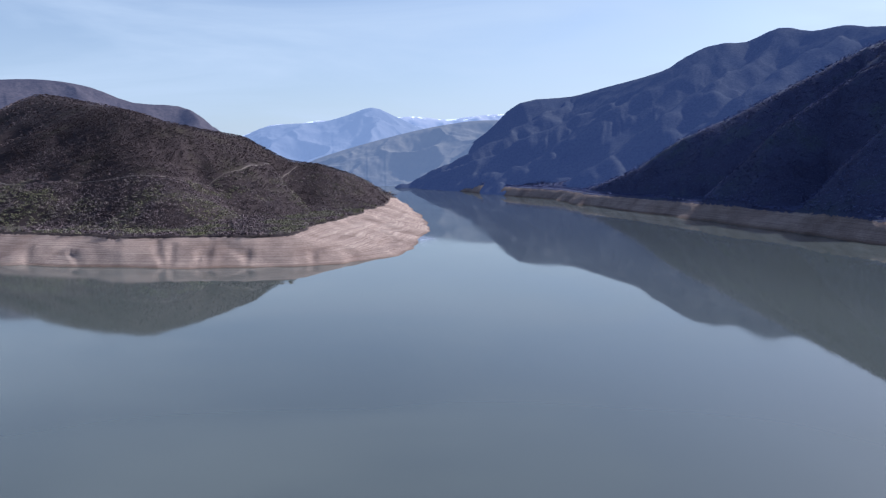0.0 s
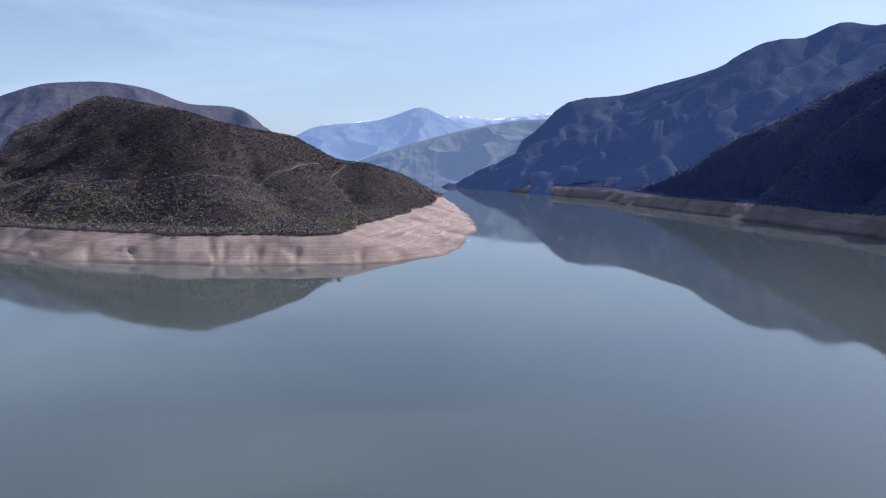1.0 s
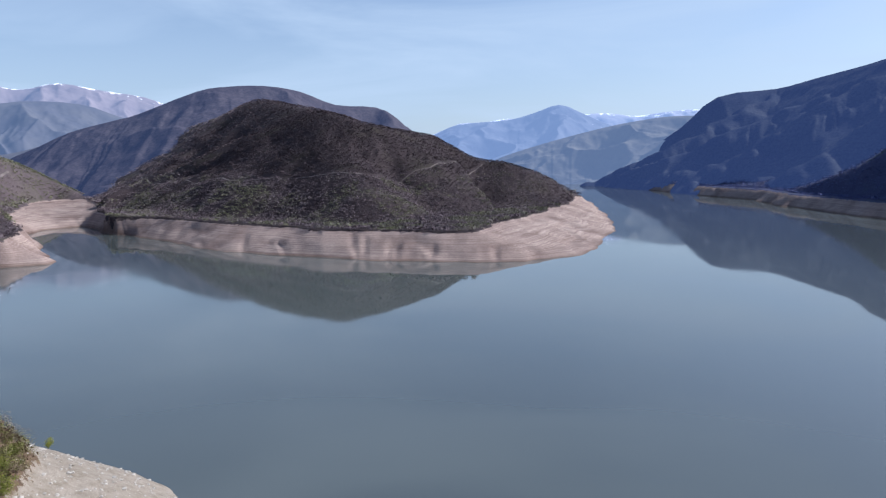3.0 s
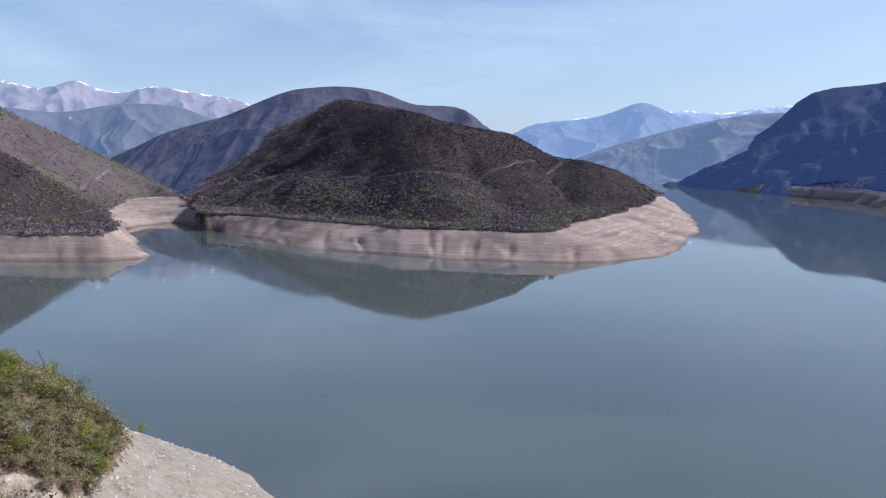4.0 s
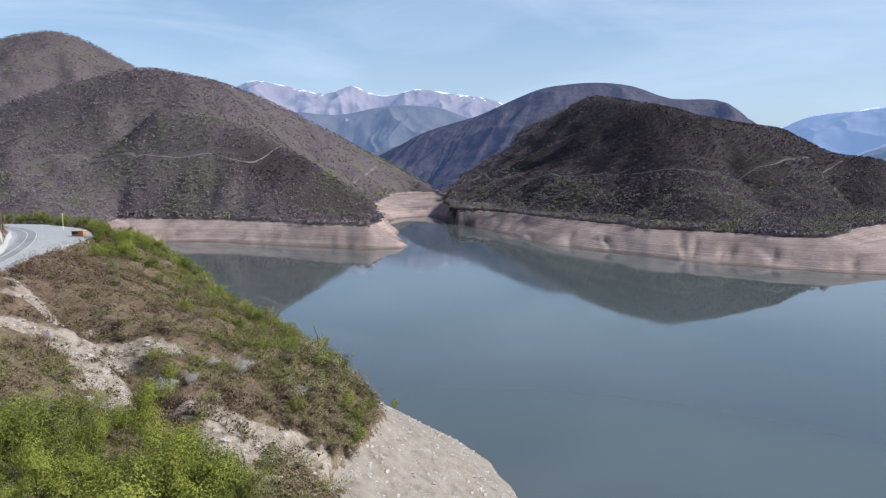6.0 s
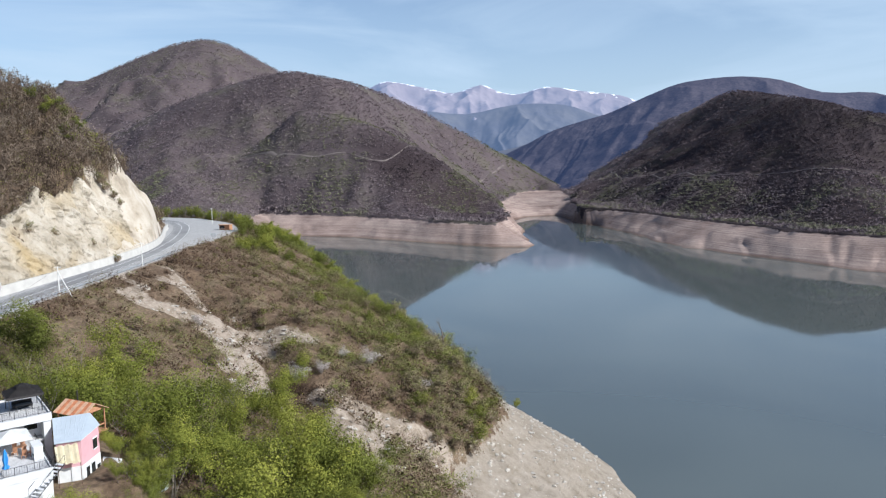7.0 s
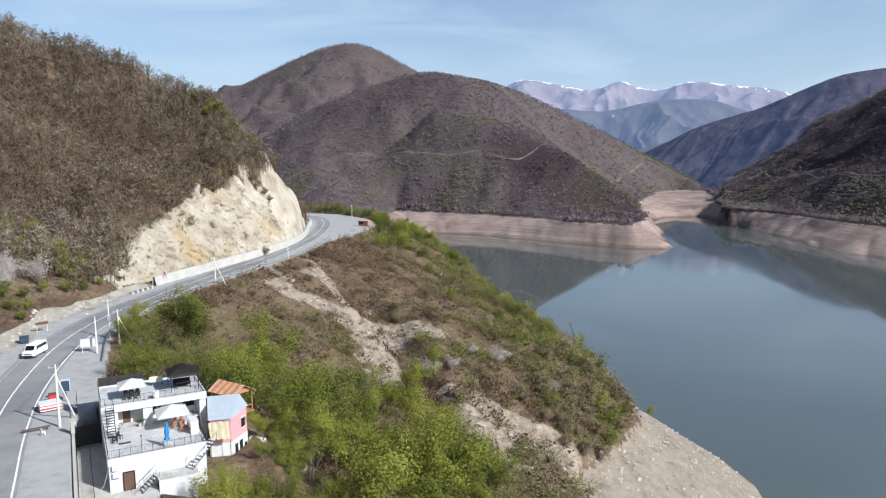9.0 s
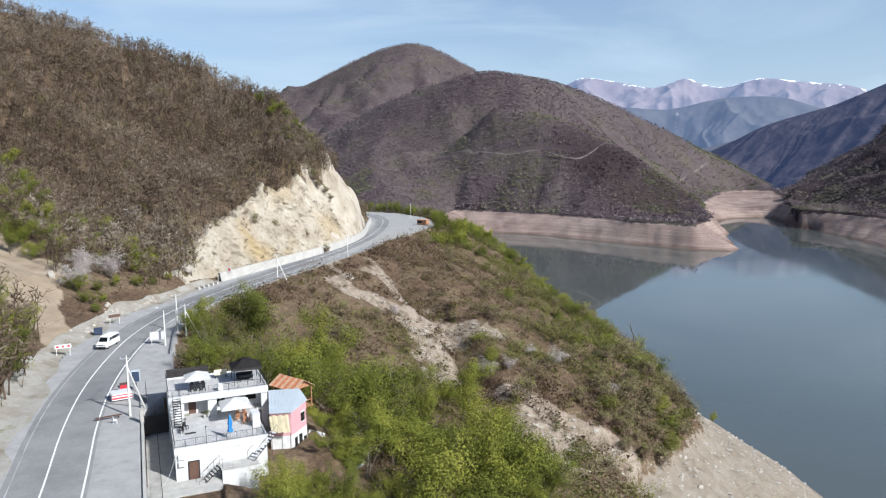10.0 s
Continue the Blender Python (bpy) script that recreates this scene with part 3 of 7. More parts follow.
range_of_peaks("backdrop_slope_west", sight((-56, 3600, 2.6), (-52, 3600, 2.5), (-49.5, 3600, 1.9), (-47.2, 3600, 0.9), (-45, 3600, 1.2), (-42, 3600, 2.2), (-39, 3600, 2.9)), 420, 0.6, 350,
               far_material("far_slope", (0.06, 0.055, 0.055), (0.11, 0.095, 0.085), 0, HAZE, 0.13))
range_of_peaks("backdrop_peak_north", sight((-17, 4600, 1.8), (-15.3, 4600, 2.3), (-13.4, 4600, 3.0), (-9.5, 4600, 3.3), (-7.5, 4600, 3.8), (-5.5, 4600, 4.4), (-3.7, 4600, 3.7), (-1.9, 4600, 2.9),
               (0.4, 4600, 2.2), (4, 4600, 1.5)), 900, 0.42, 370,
               far_material("far_peak", (0.05, 0.055, 0.065), (0.08, 0.08, 0.085), 6.0, HAZE, 0.40))
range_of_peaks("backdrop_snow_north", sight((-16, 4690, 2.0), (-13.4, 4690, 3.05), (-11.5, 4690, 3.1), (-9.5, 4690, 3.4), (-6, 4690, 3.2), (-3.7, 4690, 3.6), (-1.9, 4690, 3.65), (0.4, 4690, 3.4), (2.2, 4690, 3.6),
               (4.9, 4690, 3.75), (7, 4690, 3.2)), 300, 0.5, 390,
               far_material("far_snow", (0.2, 0.2, 0.22), (0.3, 0.28, 0.28), 40.0, HAZE, 0.42))
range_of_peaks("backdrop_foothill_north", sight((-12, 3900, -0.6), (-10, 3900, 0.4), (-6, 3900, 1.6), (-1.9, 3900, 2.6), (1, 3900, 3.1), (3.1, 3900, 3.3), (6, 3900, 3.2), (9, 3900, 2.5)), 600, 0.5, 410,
               far_material("far_foothill", (0.07, 0.07, 0.07), (0.13, 0.12, 0.095), 0, HAZE, 0.22))

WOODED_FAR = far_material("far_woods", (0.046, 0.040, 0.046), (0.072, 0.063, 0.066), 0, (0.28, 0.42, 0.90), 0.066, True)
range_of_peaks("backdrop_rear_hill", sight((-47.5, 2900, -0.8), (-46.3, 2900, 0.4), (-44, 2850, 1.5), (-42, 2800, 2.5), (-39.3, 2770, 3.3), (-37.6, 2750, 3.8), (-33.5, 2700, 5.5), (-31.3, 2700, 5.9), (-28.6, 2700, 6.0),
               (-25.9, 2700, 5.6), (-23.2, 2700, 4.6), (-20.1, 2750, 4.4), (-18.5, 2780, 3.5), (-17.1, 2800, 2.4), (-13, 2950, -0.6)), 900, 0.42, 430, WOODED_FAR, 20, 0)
SPUR_LINES = [((19.0, 3080, 7.4), (17.5, 3000, 6.7), (12.0, 2900, 4.1), (5.3, 2850, 1.2), (0.5, 3000, -0.6)),
              ((20.5, 2880, 7.4), (18.0, 2750, 6.2), (14.2, 2650, 4.5), (10.5, 2560, 2.3), (6.7, 2540, 0.0)),
              ((10.2, 3600, 4.7), (6.5, 3300, 2.9), (2.5, 3180, 0.8), (-1.5, 3250, -0.7)),
              ((24.5, 2900, 8.0), (21.5, 2580, 5.9), (17.0, 2360, 2.8), (13.5, 2260, 0.4)),
              ((29.0, 2700, 8.4), (26.0, 2480, 6.6), (22.0, 2280, 4.2), (18.5, 2180, 1.6))]
SPURS = [sight(*line) for line in SPUR_LINES]
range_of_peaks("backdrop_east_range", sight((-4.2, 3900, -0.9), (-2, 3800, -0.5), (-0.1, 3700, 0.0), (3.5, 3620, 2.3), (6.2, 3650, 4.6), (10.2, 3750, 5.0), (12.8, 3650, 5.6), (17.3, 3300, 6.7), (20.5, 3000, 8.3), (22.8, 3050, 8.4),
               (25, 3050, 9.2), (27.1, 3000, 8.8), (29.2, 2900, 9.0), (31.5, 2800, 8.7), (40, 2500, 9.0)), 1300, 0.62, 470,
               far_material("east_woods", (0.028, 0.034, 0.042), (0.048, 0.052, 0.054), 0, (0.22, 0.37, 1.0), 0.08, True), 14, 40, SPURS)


# ---- old hill roads, cut as pale benches into the wooded slopes ----
TRACKS = [[(-1100, 1420), (-956, 1277), (-682, 1113), (-520, 1070), (-404, 1069), (-378, 1150), (-336, 1226), (-315, 1330), (-290, 1420)],
          [(-1310, 431), (-1296, 453), (-1282, 527), (-1144, 602), (-1086, 652), (-1019, 719), (-1143, 945), (-1437, 1380)]]


def hill_roads():
    mat = plain("track_soil", (0.13, 0.108, 0.098), 0.95, 0, 0.5, 0.02)
    for pts in TRACKS:
        q = np.array([p[:2] for p in glide([(*p, 0.0) for p in pts], 12)])
        d = np.gradient(q, axis=0)
        d /= np.hypot(*d.T)[:, None]
        nrm = np.stack([-d[:, 1], d[:, 0]], 1)
        w = 1.1 + 1.1 * fbm(q[:, 0], q[:, 1], 60, 2, 601)
        rows = []
        for o, lift in ((-1.0, 0.3), (0.0, 1.0), (1.0, 0.3)):
            a = q + nrm * (w * o)[:, None]
            rows.append(np.c_[a, land(a[:, 0], a[:, 1])[0] + lift])
        n = len(q)
        i = np.arange(n - 1)
        quads = np.concatenate([np.stack([k * n + i, k * n + i + 1, (k + 1) * n + i + 1, (k + 1) * n + i], 1) for k in range(2)])
        me = grid_mesh("hill_road", np.concatenate(rows), quads)
        me.materials.append(mat)
        tagged(new("hill_road", me), kind="structure")


hill_roads()

# ---- woods and scrub ----
rng = np.random.default_rng(7)


def soup(name, tri, tone, mat, smooth_faces=False, more=None):
    """One mesh of loose triangles, tri (n, 3, 3), each with its tone."""
    n = len(tri)
    me = grid_mesh(name, tri.reshape(-1, 3), np.arange(n * 3).reshape(n, 3), {"tone": np.repeat(tone, 3), **{key: np.repeat(v, 3) for key, v in (more or {}).items()}}, smooth_faces)
    me.materials.append(mat)
    return me


def unit(n):
    v = rng.normal(size=(n, 3))
    return v / np.linalg.norm(v, axis=1, keepdims=True)


def sprays(P, high, wide, k, leaf, lift=0.55, lie=0.0):
    """k leaf or twig sprays over the crown of each tree at P."""
    n = len(P)
    d = unit(n * k)
    d[:, 2] = np.abs(d[:, 2]) * 1.1 - 0.25
    rad = rng.uniform(0.55, 1.05, n * k)[:, None]
    i = np.repeat(np.arange(n), k)
    c = P[i] + d * rad * np.stack([wide[i] * 0.5, wide[i] * 0.5, high[i] * 0.5], 1) + np.stack([0 * high[i], 0 * high[i], high[i] * lift], 1)
    a, b = unit(n * k), unit(n * k)
    if lie:
        out = d + np.array([0, 0, 0.6])
        out /= np.linalg.norm(out, axis=1, keepdims=True)
        a -= lie * out * (a * out).sum(1, keepdims=True)
        b -= lie * out * (b * out).sum(1, keepdims=True)
    s = (leaf[i] * rng.uniform(0.6, 1.3, n * k))[:, None]
    return np.stack([c + a * s, c + b * s, c - (a + b) * s * 0.6], 1), i


def blades(start, tip, width):
    """Slender triangles from start to tip."""
    d = tip - start
    side = np.cross(d, unit(len(d)))
    side /= np.linalg.norm(side, axis=1, keepdims=True) + 1e-9
    w = width[:, None] * 0.5
    return np.stack([start - side * w, start + side * w, tip], 1)


def foliage(name, stops, rough=0.9, through=0.0, vary=0.0):
    m, n, l, b = material(name, rough)
    b.inputs["Specular IOR Level"].default_value = 0.1
    g = n.new("ShaderNodeNewGeometry")
    t = math_node(n, l, "ADD", math_node(n, l, "MULTIPLY", attr(n, "tone"), 0.86), math_node(n, l, "MULTIPLY", g.outputs["Random Per Island"], 0.14))
    own = n.new("ShaderNodeObjectInfo")
    t = math_node(n, l, "ADD", t, math_node(n, l, "MULTIPLY", math_node(n, l, "SUBTRACT", own.outputs["Random"], 0.5), vary))
    c = ramp(n, l, t, stops)
    # eastern crowns get the same haze blue, painted into their colour
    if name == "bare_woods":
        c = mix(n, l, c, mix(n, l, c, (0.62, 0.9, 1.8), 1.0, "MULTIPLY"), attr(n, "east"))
    l.new(c, b.inputs["Base Color"])
    if through:
        tr = n.new("ShaderNodeBsdfTranslucent")
        l.new(c, tr.inputs[0])
        mx = node(n, "ShaderNodeMixShader", Fac=through)
        l.new(b.outputs[0], mx.inputs[1])
        l.new(tr.outputs[0], mx.inputs[2])
        l.new(mx.outputs[0], n["Material Output"].inputs[0])
    return m


def spread(count, b0, b1, r0, r1):
    b = np.radians(rng.uniform(b0, b1, count))
    r = np.sqrt(rng.uniform(r0 * r0, r1 * r1, count))
    X, Y = r * np.sin(b), r * np.cos(b)
    Z, kind, sw, sf = land(X, Y)
    hr, hb, rise = HORIZON
    i = np.clip(np.searchsorted(hr, r * 0.985) - 1, 0, len(hr) - 1)
    j = np.clip(((np.degrees(b) - hb[0]) / (hb[1] - hb[0])).astype(int), 0, len(hb) - 1)
    open_ = (Z + 6 - EYE) / r > rise[i, j]
    return X, Y, Z, sf, open_


FAR_WOODS = foliage("bare_woods", [(0.0, (0.040, 0.030, 0.033)), (0.14, (0.075, 0.057, 0.061)), (0.34, (0.138, 0.108, 0.116)), (0.55, (0.172, 0.140, 0.143)), (0.72, (0.150, 0.142, 0.098)), (0.86, (0.138, 0.145, 0.072)), (1.0, (0.16, 0.18, 0.075))])


def far_woods(name, count, r0, r1, size, k, label):
    X, Y, Z, sf, open_ = spread(count, -104, 38, r0, r1)
    keep = (sf > 3) & (Z > BAND) & ~near_zone(X, Y) & (open_ | (rng.random(count) < 0.12)) & (Z < 700)
    for line in TRACKS:
        keep &= near_line(X, Y, line)[0] > 2.5 + 3 * rng.random(count)
    P = np.stack([X, Y, Z - 0.5], 1)[keep]
    n = len(P)
    x, y, z, s = P[:, 0], P[:, 1], P[:, 2], sf[keep]
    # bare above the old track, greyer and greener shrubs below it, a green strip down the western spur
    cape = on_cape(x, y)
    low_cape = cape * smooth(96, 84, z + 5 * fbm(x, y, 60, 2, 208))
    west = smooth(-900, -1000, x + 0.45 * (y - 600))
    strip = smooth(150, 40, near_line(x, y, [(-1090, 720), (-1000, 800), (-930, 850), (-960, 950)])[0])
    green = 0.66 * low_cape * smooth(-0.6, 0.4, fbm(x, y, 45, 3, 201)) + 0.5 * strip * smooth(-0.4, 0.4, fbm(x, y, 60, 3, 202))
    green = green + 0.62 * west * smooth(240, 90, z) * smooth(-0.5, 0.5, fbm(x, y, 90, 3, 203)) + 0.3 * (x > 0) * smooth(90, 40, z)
    # promontory darkened for its weak side light, far western woods lightened for haze
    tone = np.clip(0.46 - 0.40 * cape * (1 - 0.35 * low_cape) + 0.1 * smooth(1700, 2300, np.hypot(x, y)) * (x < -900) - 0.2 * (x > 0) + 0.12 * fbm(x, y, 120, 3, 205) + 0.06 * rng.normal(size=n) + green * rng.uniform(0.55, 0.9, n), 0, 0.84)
    high = size * rng.uniform(0.6, 1.4, n) * (1 + 0.5 * smooth(16, 4, s))
    tri, i = sprays(P, high, high * rng.uniform(1.05, 1.5, n), k, high * 0.31, 0.5, 0.6)
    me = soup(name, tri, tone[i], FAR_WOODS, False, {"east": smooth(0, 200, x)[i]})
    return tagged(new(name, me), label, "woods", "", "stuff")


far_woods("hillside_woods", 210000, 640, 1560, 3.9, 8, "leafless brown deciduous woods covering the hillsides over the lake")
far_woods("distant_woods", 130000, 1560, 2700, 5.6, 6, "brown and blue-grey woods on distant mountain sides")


# near slope and near hill
TWIGS = foliage("twigs", [(0.0, (0.042, 0.030, 0.022)), (0.3, (0.105, 0.076, 0.054)), (0.6, (0.165, 0.127, 0.094)), (1.0, (0.31, 0.265, 0.215))])
SCRUB = foliage("scrub", [(0.0, (0.040, 0.027, 0.020)), (0.28, (0.140, 0.090, 0.056)), (0.5, (0.205, 0.155, 0.112)), (0.68, (0.165, 0.150, 0.068)), (0.84, (0.150, 0.160, 0.045)), (1.0, (0.20, 0.215, 0.055))])
LEAVES = foliage("spring_leaves", [(0.0, (0.050, 0.054, 0.015)), (0.35, (0.105, 0.118, 0.024)), (0.7, (0.175, 0.195, 0.034)), (1.0, (0.26, 0.265, 0.048))], 0.7, 0.3, 0.6)


def near_cover(count):
    """Places on the near slope and hill: position, side (lake or hill), rock and shore values."""
    b = np.radians(rng.uniform(-104, -33, count))
    r = np.sqrt(rng.uniform(55 ** 2, 520 ** 2, count))
    X, Y = r * np.sin(b), r * np.cos(b)
    Z, kind, sw, sf = land(X, Y)
    de, _ = near_line(X, Y, LAKESIDE)
    dh, ah = near_line(X, Y, HILLSIDE)
    shelf = inside(X, Y, LAKESIDE + HILLSIDE[::-1])
    ok = near_zone(X, Y) & (sf > 1) & ~shelf & ~((X < -140) & (X > -204) & (dh < de) & (dh < 4.5)) & (np.minimum(de, dh) > 1.2) & ~((X > -110) & (X < -56) & (Y > -1) & (Y < 28))
    hillward = dh < de
    cliff = hillward & (dh < 1 + np.interp(ah, CUT_AT, CUT_HIGH) * 0.60) & (ah > 9.2) & (ah < 14.0)
    scar = inside(X, Y, SCAR)
    for bx, by in ((-186, -12.5), (-192, -6), (-178, -13), (-172, -11)):
        scar |= np.hypot(X - bx * 0.97, Y - by * 0.97) < 6.5
    rock = bare_rock(X, Y, sf)
    return X, Y, Z, sf, ok & ~cliff & ~scar, hillward, rock, de, dh


X, Y, Z, sf, ok, hillward, rock, de, dh = near_cover(120000)
P = np.stack([X, Y, Z - 0.15], 1)
hr, hb, rise = HORIZON
R0 = np.hypot(X, Y)
i = np.clip(np.searchsorted(hr, R0 * 0.98) - 1, 0, len(hr) - 1)
j = np.clip(((np.degrees(np.arctan2(X, Y)) - hb[0]) / (hb[1] - hb[0])).astype(int), 0, len(hb) - 1)
facing = ((Z + 12 - EYE) / R0 > rise[i, j]) | (rng.random(len(X)) < 0.15)
# steep ground that faces the lake carries the most stems
climb = (land(X * (1 + 3 / R0), Y * (1 + 3 / R0))[0] - Z) / 3
wood = ok & hillward & facing & (rng.random(len(X)) < np.clip(0.3 + climb, 0.3, 1.6) / 1.6)
clumps = fbm(X, Y, 9, 3, 241) + 0.5 * fbm(X, Y, 30, 2, 245)
scrub = ok & ~hillward & facing & ((rock < 0.5) | (rng.random(len(X)) < 0.36)) & (rng.random(len(X)) < smooth(-1.1, -0.05, clumps)) & (rng.random(len(X)) < 0.55 + 0.45 * smooth(70, 30, sf) * (X > -290))


SLOPE = [v[scrub & (X > -330) & (sf > 2) & (sf < 75)] for v in (X, Y, Z, sf, rock)]


def bare_trees(P, green):
    """Leafless trees: stems, limbs and twig ends, and a few that are coming into leaf."""
    n = len(P)
    high = rng.uniform(4.0, 8.0, n)
    lean = np.stack([rng.normal(0, 0.08, n), rng.normal(0, 0.08, n), np.ones(n)], 1)
    parts, tones = [], []
    base = np.clip(rng.uniform(0.15, 0.75, n) + 0.28 * fbm(P[:, 0], P[:, 1], 28, 3, 261), 0.02, 0.95)
    parts.append(blades(P, P + lean * (high * 0.8)[:, None], high * 0.045))
    tones.append(base * 0.5)
    for limb in range(6):
        f = rng.uniform(0.25, 0.7, n)
        a = P + lean * (high * f)[:, None]
        d = unit(n)
        d[:, 2] = np.abs(d[:, 2]) + 0.55
        tip = a + d * (high * rng.uniform(0.28, 0.45, n))[:, None]
        parts.append(blades(a, tip, high * 0.024))
        tones.append(base * 0.6)
        for twig in range(5):
            g = rng.uniform(0.35, 1.0, n)[:, None]
            s = a + (tip - a) * g
            e = unit(n)
            e[:, 2] = np.abs(e[:, 2]) * 0.8 + 0.1
            parts.append(blades(s, s + e * (high * rng.uniform(0.12, 0.26, n))[:, None], high * 0.032))
            tones.append(np.clip(base + rng.normal(0, 0.12, n), 0, 1))
    me = soup("bare_trees", np.concatenate(parts), np.concatenate(tones), TWIGS)
    tri, i = sprays(P[green], high[green], high[green] * 0.8, 56, np.full(green.sum(), 0.21), 0.55, 0.7)
    return me, soup("young_leaves", tri, np.clip(base[i] + 0.15, 0, 1), LEAVES)


slope_green = fbm(X, Y, 45, 3, 231)
pick = np.flatnonzero(wood)[:9800]
low_hill = smooth(30, 5, dh[pick]) * 0.35
trees_mesh, young_mesh = bare_trees(P[pick], rng.random(len(pick)) < np.clip(0.09 + 0.7 * low_hill + 0.4 * smooth(0.35, 0.9, slope_green[pick]), 0, 1))
tagged(new("hillside_trees", trees_mesh), "leafless grey-brown trees covering the steep hill over the road", "trees", "", "stuff")
tagged(new("budding_trees", young_mesh), "fresh yellow-green foliage of budding trees on the hill", "trees", "", "stuff")


def scrub_mesh(P, size, olive):
    n = len(P)
    k = 12
    i = np.repeat(np.arange(n), k)
    d = unit(n * k)
    d[:, 2] = np.abs(d[:, 2]) * 0.9 + 0.15
    s = P[i] + d * np.array([0.5, 0.5, 0.15]) * (size[i] * rng.uniform(0.0, 0.7, n * k))[:, None]
    tip = s + d * (size[i] * rng.uniform(0.3, 0.75, n * k))[:, None]
    hue = np.clip(0.40 + 0.45 * fbm(P[:, 0], P[:, 1], 26, 3, 251) + rng.normal(0, 0.17, n) + olive, 0, 0.95)
    tone = np.clip(hue[i] + rng.normal(0, 0.1, n * k), 0, 1)
    stems = blades(s, tip, np.full(n * k, 0.09))
    fuzz, j = sprays(P, size * 1.15, size * 1.1, 46, 0.09 + 0.030 * size, 0.5, 0.75)
    # inner sprays of each bush, coloured dark for the shade inside it
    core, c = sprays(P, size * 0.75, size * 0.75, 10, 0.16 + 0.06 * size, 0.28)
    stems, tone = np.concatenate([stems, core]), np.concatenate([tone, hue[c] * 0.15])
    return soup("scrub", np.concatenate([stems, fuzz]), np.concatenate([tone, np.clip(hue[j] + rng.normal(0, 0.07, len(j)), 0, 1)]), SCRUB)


pick = np.flatnonzero(scrub)[:10500]
size = (1.4 + 3.9 * rng.random(len(pick)) ** 2) * (1 + 0.35 * smooth(40, 15, sf[pick]))
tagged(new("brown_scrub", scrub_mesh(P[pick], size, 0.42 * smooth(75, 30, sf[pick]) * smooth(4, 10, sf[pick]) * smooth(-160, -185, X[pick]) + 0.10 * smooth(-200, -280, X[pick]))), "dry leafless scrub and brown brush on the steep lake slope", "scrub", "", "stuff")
# green scrub keeps to the brow over the water and the roadside
brow = smooth(2, 8, sf[pick]) * smooth(70, 35, sf[pick]) * smooth(-165, -185, X[pick])
chance = np.clip(0.06 + 0.32 * smooth(0.1, 0.6, slope_green[pick]) + 0.38 * brow * (rock[pick] < 0.3), 0, 1)
chosen = rng.random(len(pick)) < chance
g = pick[chosen]
gs = rng.uniform(1.5, 3.6, len(g)) * (1 + 0.55 * brow[chosen])
tri, i = sprays(P[g], gs, gs * 1.2, 70, np.full(len(g), 0.21), 0.35, 0.75)
tagged(new("green_scrub", soup("green_scrub", tri, np.clip(rng.uniform(0.15, 0.8, len(g))[i] + rng.normal(0, 0.08, len(i)), 0, 1), LEAVES)),
       "yellow-green bushes in young leaf on the lake slope", "bushes", "", "stuff")

# ---- small tools for things ----
def part(name, bm, mat, parent=None, label=""):
    me = bpy.data.meshes.new(name)
    bm.to_mesh(me)
    bm.free()
    me.materials.append(mat)
    ob = new(name, me)
    ob.parent = parent
    return tagged(ob, label)


def box(bm, c, s, turn=0.0, bevel=0.0):
    """A block with its middle at c."""
    v = bmesh.ops.create_cube(bm, size=1.0, matrix=Matrix.Translation(c) @ Matrix.Rotation(turn, 4, "Z") @ Matrix.Diagonal((*s, 1)))["verts"]
    if bevel:
        e = {e for x in v for e in x.link_edges}
        bmesh.ops.bevel(bm, geom=list(e), offset=bevel, segments=1, affect="EDGES")
    return bm


def block(*boxes, bevel=0.0):
    bm = bmesh.new()
    for c, s, *turn in boxes:
        box(bm, c, s, *turn, bevel=bevel)
    return bm


def rod(bm, a, b, r0, r1=None, sides=6, caps=True):
    a, b = Vector(a), Vector(b)
    d = b - a
    m = Matrix.Translation((a + b) / 2) @ d.to_track_quat("Z", "Y").to_matrix().to_4x4()
    bmesh.ops.create_cone(bm, cap_ends=caps, segments=sides, radius1=r0, radius2=r0 if r1 is None else r1, depth=d.length, matrix=m)
    return bm


def rods(*list_):
    bm = bmesh.new()
    for a, b, *r in list_:
        rod(bm, a, b, *r)
    return bm


def thing(name, where, label, category, group="", turn=0.0):
    e = new(name)
    e.matrix_world = pose(*where, 0, 0, turn)
    return tagged(e, label, category, group)


def asphalt_material():
    m, n, l, b = material("asphalt", 0.88)
    c = ramp(n, l, rub(n, l, 0.25, 7, 0.7), [(0.3, (0.185, 0.183, 0.18)), (0.5, (0.225, 0.222, 0.218)), (0.72, (0.265, 0.262, 0.256))])
    fine = ramp(n, l, rub(n, l, 9.0, 3), [(0.35, (0.85, 0.85, 0.85)), (0.7, (1.12, 1.12, 1.12))])
    patch = ramp(n, l, rub(n, l, 0.05, 3, 0.5), [(0.42, (0.82, 0.82, 0.84)), (0.5, (1, 1, 1))])
    l.new(mix(n, l, mix(n, l, c, fine, 1.0, "MULTIPLY"), patch, 1.0, "MULTIPLY"), b.inputs["Base Color"])
    bump(n, l, b, rub(n, l, 14.0, 3), 0.3, 0.02)
    return m


ASPHALT = asphalt_material()
PAINT = plain("road_paint", (0.72, 0.72, 0.70), 0.7, 0, 0.15, 1.5)
WORN_PAINT = plain("worn_road_paint", (0.36, 0.36, 0.355), 0.8, 0, 0.35, 0.4)
CONCRETE = plain("concrete", (0.40, 0.39, 0.365), 0.9, 0, 0.2, 0.8)
WHITE_CONCRETE = plain("white_concrete", (0.40, 0.385, 0.355), 0.9, 0, 0.12, 0.35)
WHITEWASH = plain("whitewash", (0.57, 0.57, 0.56), 0.85, 0, 0.10, 0.7)
